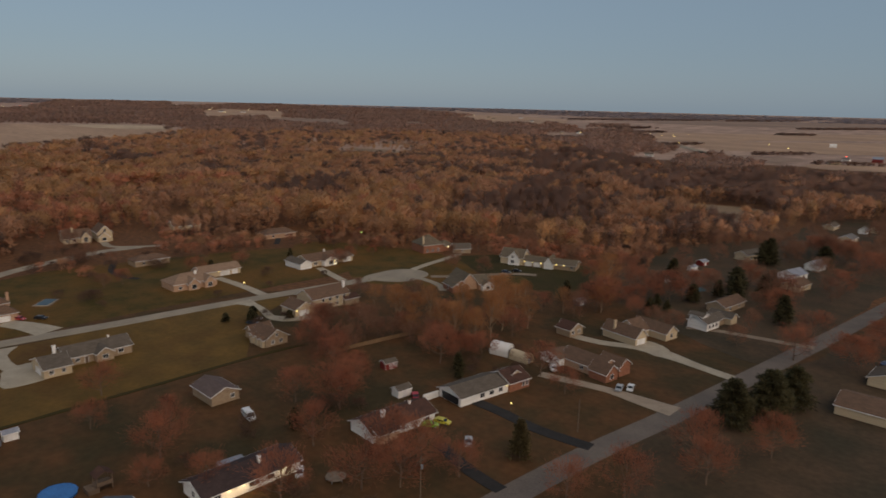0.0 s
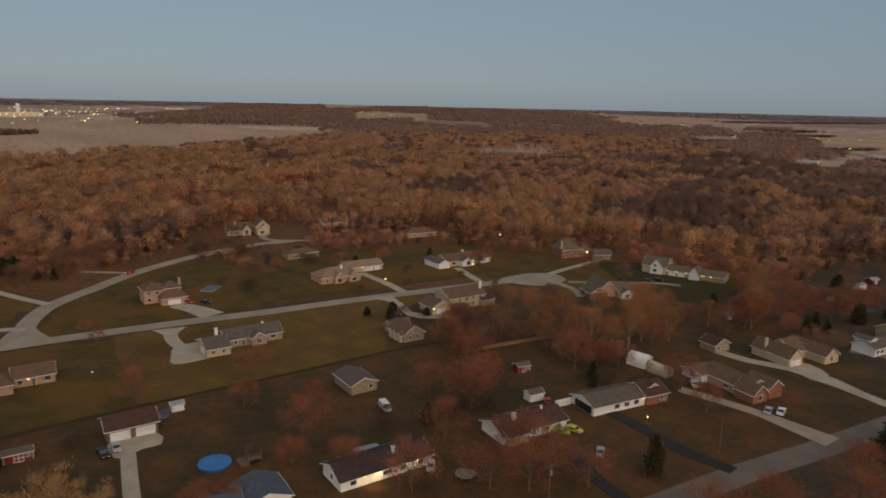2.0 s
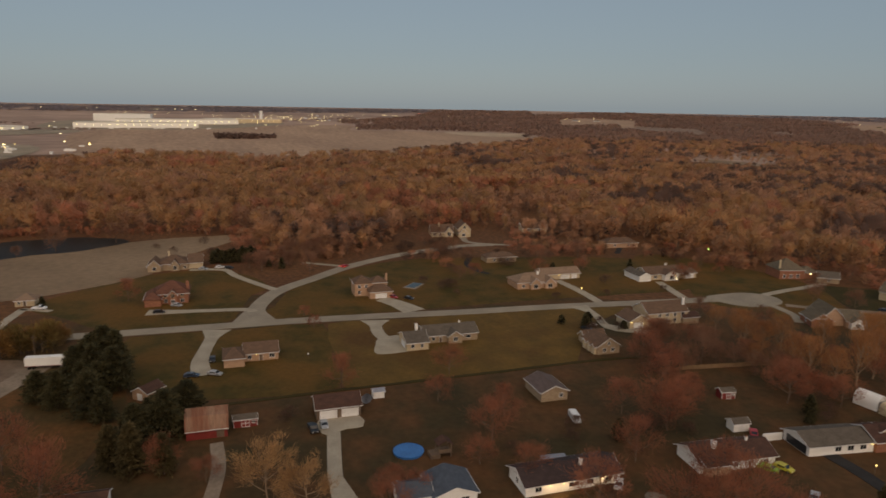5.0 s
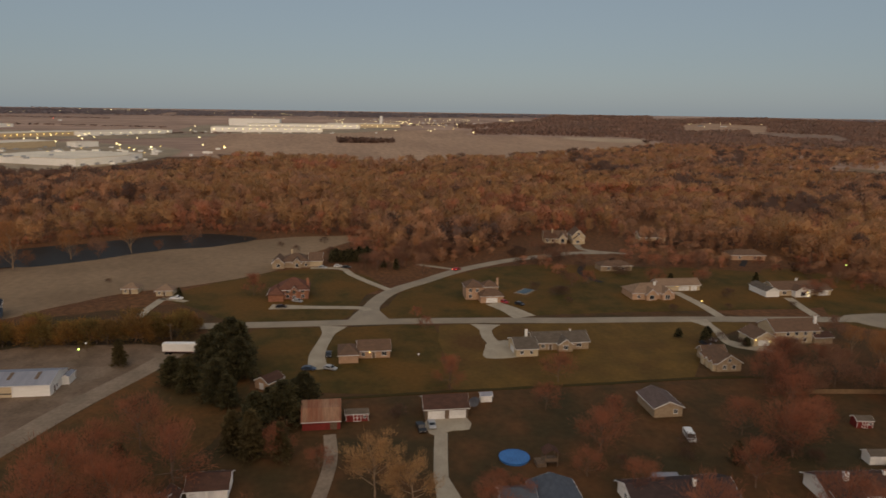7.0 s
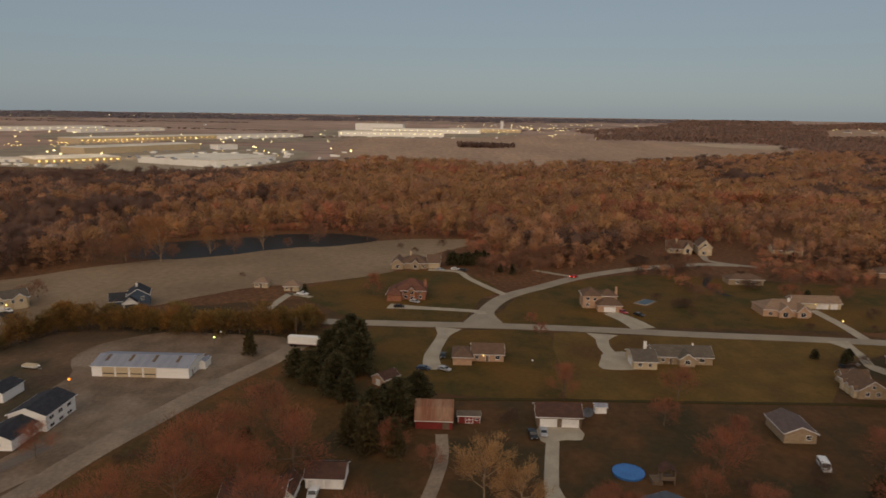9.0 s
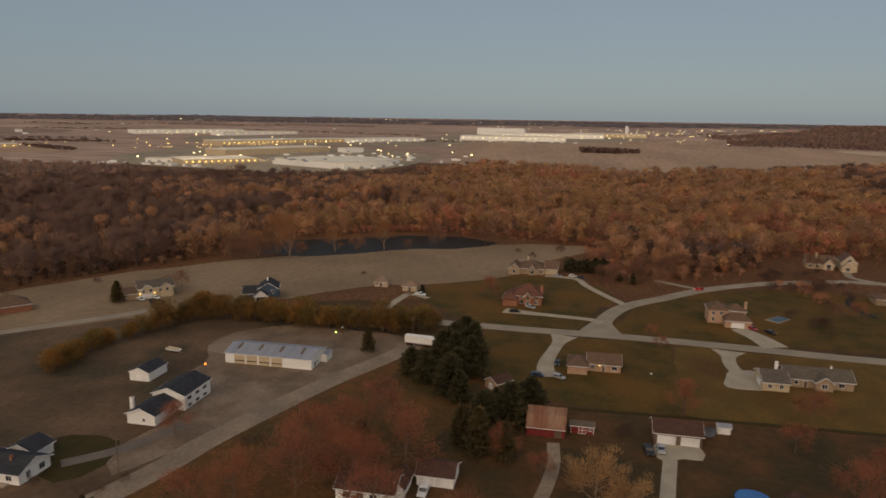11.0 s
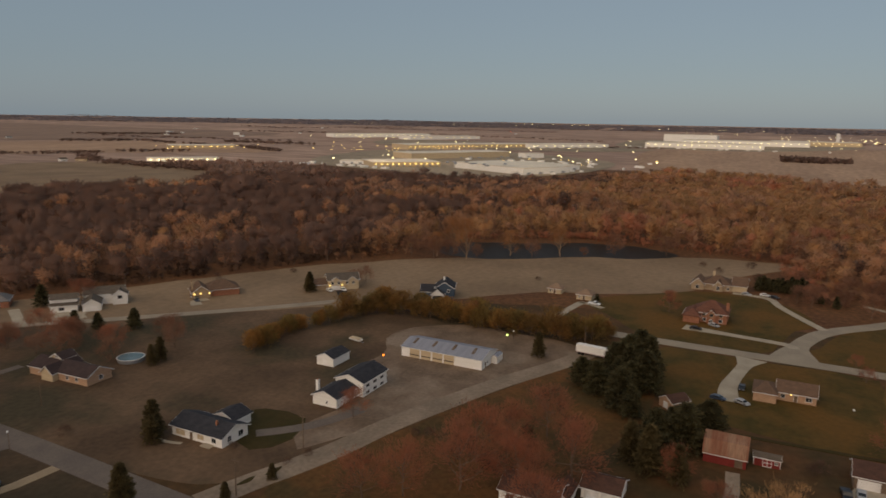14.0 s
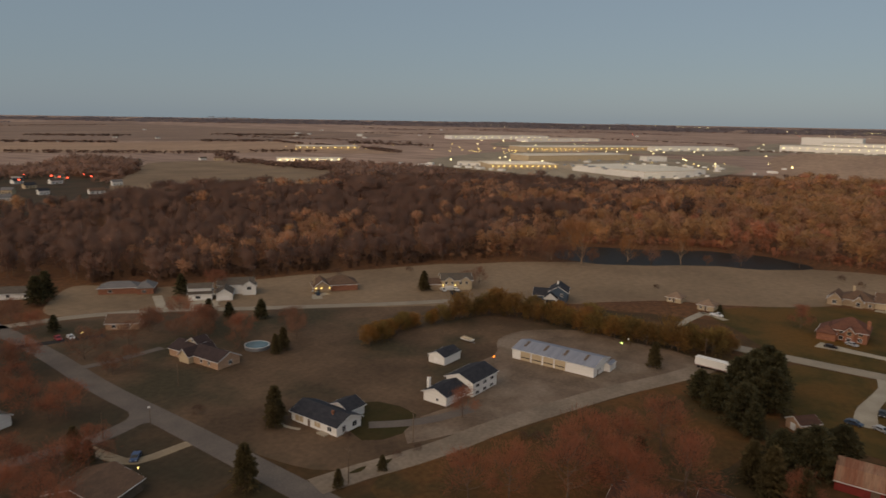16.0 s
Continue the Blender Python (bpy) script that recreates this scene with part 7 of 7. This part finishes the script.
FAR_HOUSES = [(-1095, 1394, 11), (-994, 1341, 9), (-1037, 1522, 10), (-1020, 1570, 16), (-1001, 1599, 22), (-984, 1641, 14), (-1162, 1761, 9), (-1190, 1720, 10), (-1504, 1992, 16), (-1520, 2030, 12), (-1634, 2236, 12), (-978, 1766, 14), (-977, 1828, 14), (-960, 1800, 9), (-860, 1526, 16), (-820, 1089, 9), (-600, 1130, 9),
              (-586, 1118, 7), (-523, 1101, 11), (-331, 1243, 17), (-343, 1351, 12), (-2004, 2363, 16), (-2042, 2613, 18), (-2150, 2500, 16), (-1780, 2350, 14), (-2400, 1760, 16), (-2480, 1740, 20), (-2850, 1620, 24), (-2900, 1540, 20), (-287, -760, 11), (-363, -923, 12), (-367, -830, 14), (-393, -874, 10), (-346, -701, 15), (-405, -766, 11), (-409, -971, 13), (-326, -799, 12), (-310, -730, 10), (-340, -860, 11), (-260, -700, 12), (-620, -1095, 10), (-760, -1075, 18), (-742, -1088, 12), (-860, -1880, 12), (-1180, -1950, 14), (-1100, -2050, 12)]
fr = random.Random(5)
for x, y, w in FAR_HOUSES:
    far_house(x, y, w, fr.uniform(6, 9), fr.uniform(2.8, 4.5), math.degrees(math.atan2(-y, -x)) + fr.uniform(-35, 35), fr.choice((WHITE, WHITE, CREAM)), fr.choice((GREYROOF, SLATE, DARKROOF, BROWNROOF)), "small pale gabled house far off among fields")
far_house(-300, 1366, 16, 12, 6, -80, REDPAINT, STEELROOF, "red farm barn with a pale blue-grey metal roof", "barn")
far_house(-486, 1800, 14, 9, 6, -75, WHITE, WHITE, "white farm shed standing alone in a field", "farm_shed")
scatter("far_houses", "small far white houses and sheds among fields", "houses", WHITE, [(-1800, -1950, 120, 60, 4), (-2400, -2000, 500, 400, 6), (-1240, -420, 60, 90, 8), (-3000, 300, 250, 300, 14)], ((7, 13), (3, 5), 0), 24)

scatter("trailers", "white trailers parked at the warehouse docks", "trailers", WHITE, [(-960, -640, 14, 60, 14), (-1080, -330, 30, 30, 12), (-1250, -330, 60, 60, 16), (-1380, -620, 30, 120, 14), (-2120, -200, 20, 130, 20)], ((3, 11), (3, 4), 0), 26)
scatter("roof_units", "grey units on the warehouse roofs", "roof units", STEEL, [(-1010, -450, 25, 40, 10), (-1180, -470, 40, 50, 12)], ((3, 6), (1.5, 2.5), 11), 27)


def far_trees():
    """Hedgerows and belts between the far fields: two ends, a depth and a spacing each."""
    r, spots = np.random.default_rng(17), []
    belts = [(-1866, 2774, -1497, 3353, 60, 9), (-1392, 3438, -1212, 3772, 80, 9), (-779, 2335, -725, 2431, 40, 5), (-878, 2869, -674, 3213, 50, 9), (-763, 1496, -712, 1593, 22, 3.5), (-500, 1359, -436, 1478, 10, 4),
             (-1321, 2237, -1264, 2360, 60, 5), (-1134, 1974, -1069, 2110, 30, 5), (-353, 1212, -250, 1290, 9, 5), (-1030, 1560, -960, 1700, 30, 6), (-1160, 1400, -1010, 1600, 40, 6),
             (-590, -1536, -830, -1320, 12, 6), (-835, -1318, -955, -1262, 14, 4), (-1190, -1750, -1370, -1644, 12, 7), (-750, -1944, -970, -1800, 14, 6), (-1367, -1640, -1318, -1272, 10, 9), (-1240, -1040, -1330, -1230, 25, 6),
             (-770, -1010, -764, -890, 26, 3.5), (-764, -890, -755, -770, 34, 3.0), (-790, -1060, -860, -1190, 18, 5), (-1500, -1450, -1560, -1180, 16, 6), (-960, -2300, -1200, -2140, 20, 8), (-1500, -2100, -1750, -1900, 20, 8),
             (-1000, -1262, -1100, -1180, 12, 5), (-1030, -235, -930, -225, 14, 4), (-1090, -130, -1140, -200, 10, 5), (-1225, 290, -1340, 480, 9, 8), (-1720, 770, -1800, 820, 10, 8)]
    for x0, y0, x1, y1, w, gap in belts:
        n = max(6, int(2.4 * math.hypot(x1 - x0, y1 - y0) * max(1.0, w / 16) / gap))
        for _ in range(n):
            t = r.random()
            spots.append((x0 + (x1 - x0) * t + r.normal(0, w * 0.4), y0 + (y1 - y0) * t + r.normal(0, w * 0.4), 0.5))
    for _ in range(22):
        a, d = r.uniform(2.9, 4.3), 2000 + 2600 * r.random() ** 0.8
        x, y, t = d * math.cos(a), d * math.sin(a), a + math.pi / 2 + r.normal(0, 0.35)
        for k in np.arange(0, r.uniform(150, 900), 7):
            spots.append((x + k * math.cos(t) + r.normal(0, 9), y + k * math.sin(t) + r.normal(0, 12), 0.4))
    return [(x, y, land(x, y) - 1, k * r.uniform(0.7, 1.25), r.uniform(1.1, 1.9) * (1.0 if math.hypot(x, y) < 2000 else 1.7)) for x, y, k in spots]


far_kinds = [crown_spray(s, 15, 5.4, 18, (5.5, 3.2), 0.05) for s in (91, 92, 93)]
FARTWIG = island_vary(M("far_twigs", (0.300, 0.185, 0.142), (0.225, 0.145, 0.116), s1=0.01, s2=0.05, var=0.25, bump=0), 0.9, 1.1)
far_T, far_N = clones(far_kinds, far_trees(), 5)
tagged(new("far_woods", tri_mesh("far_woods", far_T, FARTWIG, far_N)), "belts of bare trees between the far fields", "woods", kind="stuff")


def canopy(name, poly, cell, ht, mat, label, seed, gaps=-0.34):
    """Far woods: every crown a loose spray of broad twig fans."""
    r = np.random.default_rng(seed)
    xs, ys = [p[0] for p in poly], [p[1] for p in poly]
    kinds, spots = [crown_spray(s + seed, ht, cell * 0.62, 13, (ht * 0.5, cell * 0.46), 0.1) for s in range(4)], []
    for x in np.arange(min(xs), max(xs), cell):
        for y in np.arange(min(ys), max(ys), cell):
            px, py = x + r.uniform(-0.5, 0.5) * cell, y + r.uniform(-0.5, 0.5) * cell
            if inside(px, py, poly) and noise.noise(Vector((px * 0.005, py * 0.005, 2))) > gaps and (gaps <= -1 or not any(inside(px, py, f) for f in FIELDS)):
                spots.append((px, py, land(px, py) - 1, r.uniform(0.7, 1.15) * (1 + 0.3 * noise.noise(Vector((px * 0.008, py * 0.008, 7)))), r.uniform(0.9, 1.4)))
    T, N = clones(kinds, spots, seed)
    return tagged(new(name, tri_mesh(name, T, mat, N)), label, "woods", kind="stuff")


# Distance haze is put into this colour: greyer and more mauve than nearer crowns.
HORIZON = island_vary(M("hazed_far_crowns", (0.340, 0.285, 0.290), (0.270, 0.228, 0.240), s1=0.004, s2=0.03, var=0.2, bump=0), 0.9, 1.1)
# Less red than the near twigs, with some distance haze in the colour.
CROWNS = island_vary(M("far_crowns", (0.470, 0.280, 0.205), (0.340, 0.208, 0.160), s1=0.006, s2=0.04, var=0.25, bump=0, c=(0.39, 0.245, 0.185), s3=0.004), 0.94, 1.06, 0.35)
canopy("far_woods", [(-1400, 640), (-1700, 830), (-1990, 850), (-2130, 560), (-2130, 390), (-2290, 420), (-2640, 700), (-3090, 1180), (-3420, 1560), (-3900, 2300), (-2800, 2700), (-1900, 2500), (-1300, 2000), (-1150, 1650), (-820, 1220), (-1000, 1280), (-1300, 1300)], 16, 14, CROWNS, "wide leafless woods reaching towards the horizon", 61)
canopy("far_woods", [(-2500, 430), (-2700, 420), (-3300, 900), (-4300, 1300), (-4200, 1900), (-3500, 1620), (-2700, 760)], 22, 11, CROWNS, "strip of far woods beyond the stubble field", 62)
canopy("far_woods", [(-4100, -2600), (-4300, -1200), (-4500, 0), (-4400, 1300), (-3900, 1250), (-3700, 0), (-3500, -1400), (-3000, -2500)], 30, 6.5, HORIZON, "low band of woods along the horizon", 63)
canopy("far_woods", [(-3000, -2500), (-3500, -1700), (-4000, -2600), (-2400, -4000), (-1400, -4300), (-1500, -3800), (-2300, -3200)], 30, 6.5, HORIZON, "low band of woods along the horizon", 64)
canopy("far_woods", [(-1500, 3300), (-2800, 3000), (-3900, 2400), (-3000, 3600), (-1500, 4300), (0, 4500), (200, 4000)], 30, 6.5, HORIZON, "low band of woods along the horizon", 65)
canopy("far_woods", [(-1640, -10), (-1630, 60), (-1680, 120), (-1730, 90), (-1750, 10), (-1700, -30)], 9, 13, FARTWIG, "small oval wood standing in the stubble field", 66, -1)
canopy("far_woods", [(-560, 985), (-640, 1180), (-720, 1300), (-850, 1440), (-1010, 1600), (-1100, 1560), (-1000, 1350), (-795, 1166), (-640, 1031)], 13, 12, CROWNS, "leafless trees among the far houses", 71, -0.25)
canopy("far_woods", [(-820, 1220), (-1150, 1650), (-1300, 2000), (-1550, 2500), (-1380, 2450), (-1180, 2100), (-1000, 1850), (-850, 1640), (-760, 1480), (-640, 1330), (-600, 1200)], 14, 12, CROWNS, "leafless trees round the far village", 73, -0.12)
canopy("far_woods", [(-450, 930), (-560, 1180), (-530, 1290), (-470, 1200), (-400, 1100), (-330, 1060), (-200, 1060), (-190, 960), (-330, 950), (-380, 900)], 13, 12, CROWNS, "leafless woods round the far farms", 68, -0.2)
canopy("far_woods", [(-250, -960), (-375, -1000), (-498, -1119), (-565, -1167), (-600, -1087), (-531, -920), (-450, -830), (-420, -900), (-300, -930)], 11, 14, CROWNS, "leafless woods beside the far fields", 69, -0.5)
canopy("far_woods", [(-230, -640), (-270, -600), (-340, -660), (-420, -740), (-430, -850), (-400, -930), (-300, -900), (-200, -760)], 15, 9, CROWNS, "bare trees among the far village houses", 70, 0.05)
canopy("far_woods", [(-700, -560), (-640, -640), (-749, -761), (-764, -890), (-830, -860), (-860, -700), (-800, -560)], 11, 13, CROWNS, "strip of leafless woods behind the open field", 67, -0.6)
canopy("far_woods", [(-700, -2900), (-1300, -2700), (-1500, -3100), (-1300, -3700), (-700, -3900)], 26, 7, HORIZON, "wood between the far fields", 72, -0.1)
tower = thing("water_tower", -2772, 139, "pale cylindrical tower near the town", "tower", z=land(-2772, 139))
bm = bmesh.new()
tube(bm, 0, 0, 0, 38, 6, 6, 12)
part("shaft", bm, WHITE, tower)
APRON = M("pale_apron", (0.34, 0.27, 0.19), (0.25, 0.20, 0.145), s1=0.01, s2=0.08, var=0.2)
far_patch("warehouse_yard", [(-900, -380), (-920, -560), (-960, -720), (-1150, -860), (-1500, -900), (-1600, -640), (-1400, -330), (-1080, -290)], APRON, "pale concrete yards between the warehouses", 0.8)
far_patch("warehouse_yard", [(-2080, -420), (-2100, -60), (-2500, 200), (-2700, 100), (-2700, -450), (-2350, -520)], APRON, "pale paved yards round the far warehouses", 0.9)
far_patch("warehouse_yard", [(-1740, -1090), (-1700, -640), (-1850, -380), (-2050, -420), (-2050, -1150)], APRON, "pale paved yards round the far warehouses", 0.9)


# floodlights over the warehouse yards
for fx, fy, fz in ((-1000, -620, 40), (-955, -285, 35), (-1250, -450, 45), (-1110, -560, 40), (-1560, -745, 40), (-2050, -250, 60), (-2300, -100, 60), (-810, -930, 25)):
    flood = new("yard_flood", bpy.data.lights.new("yard_flood", "POINT"))
    flood.location, flood.data.energy, flood.data.color, flood.data.shadow_soft_size = (fx, fy, fz), 3.5e4 if fx > -2000 else 2.4e4, (1.0, 0.85, 0.55), 4.0
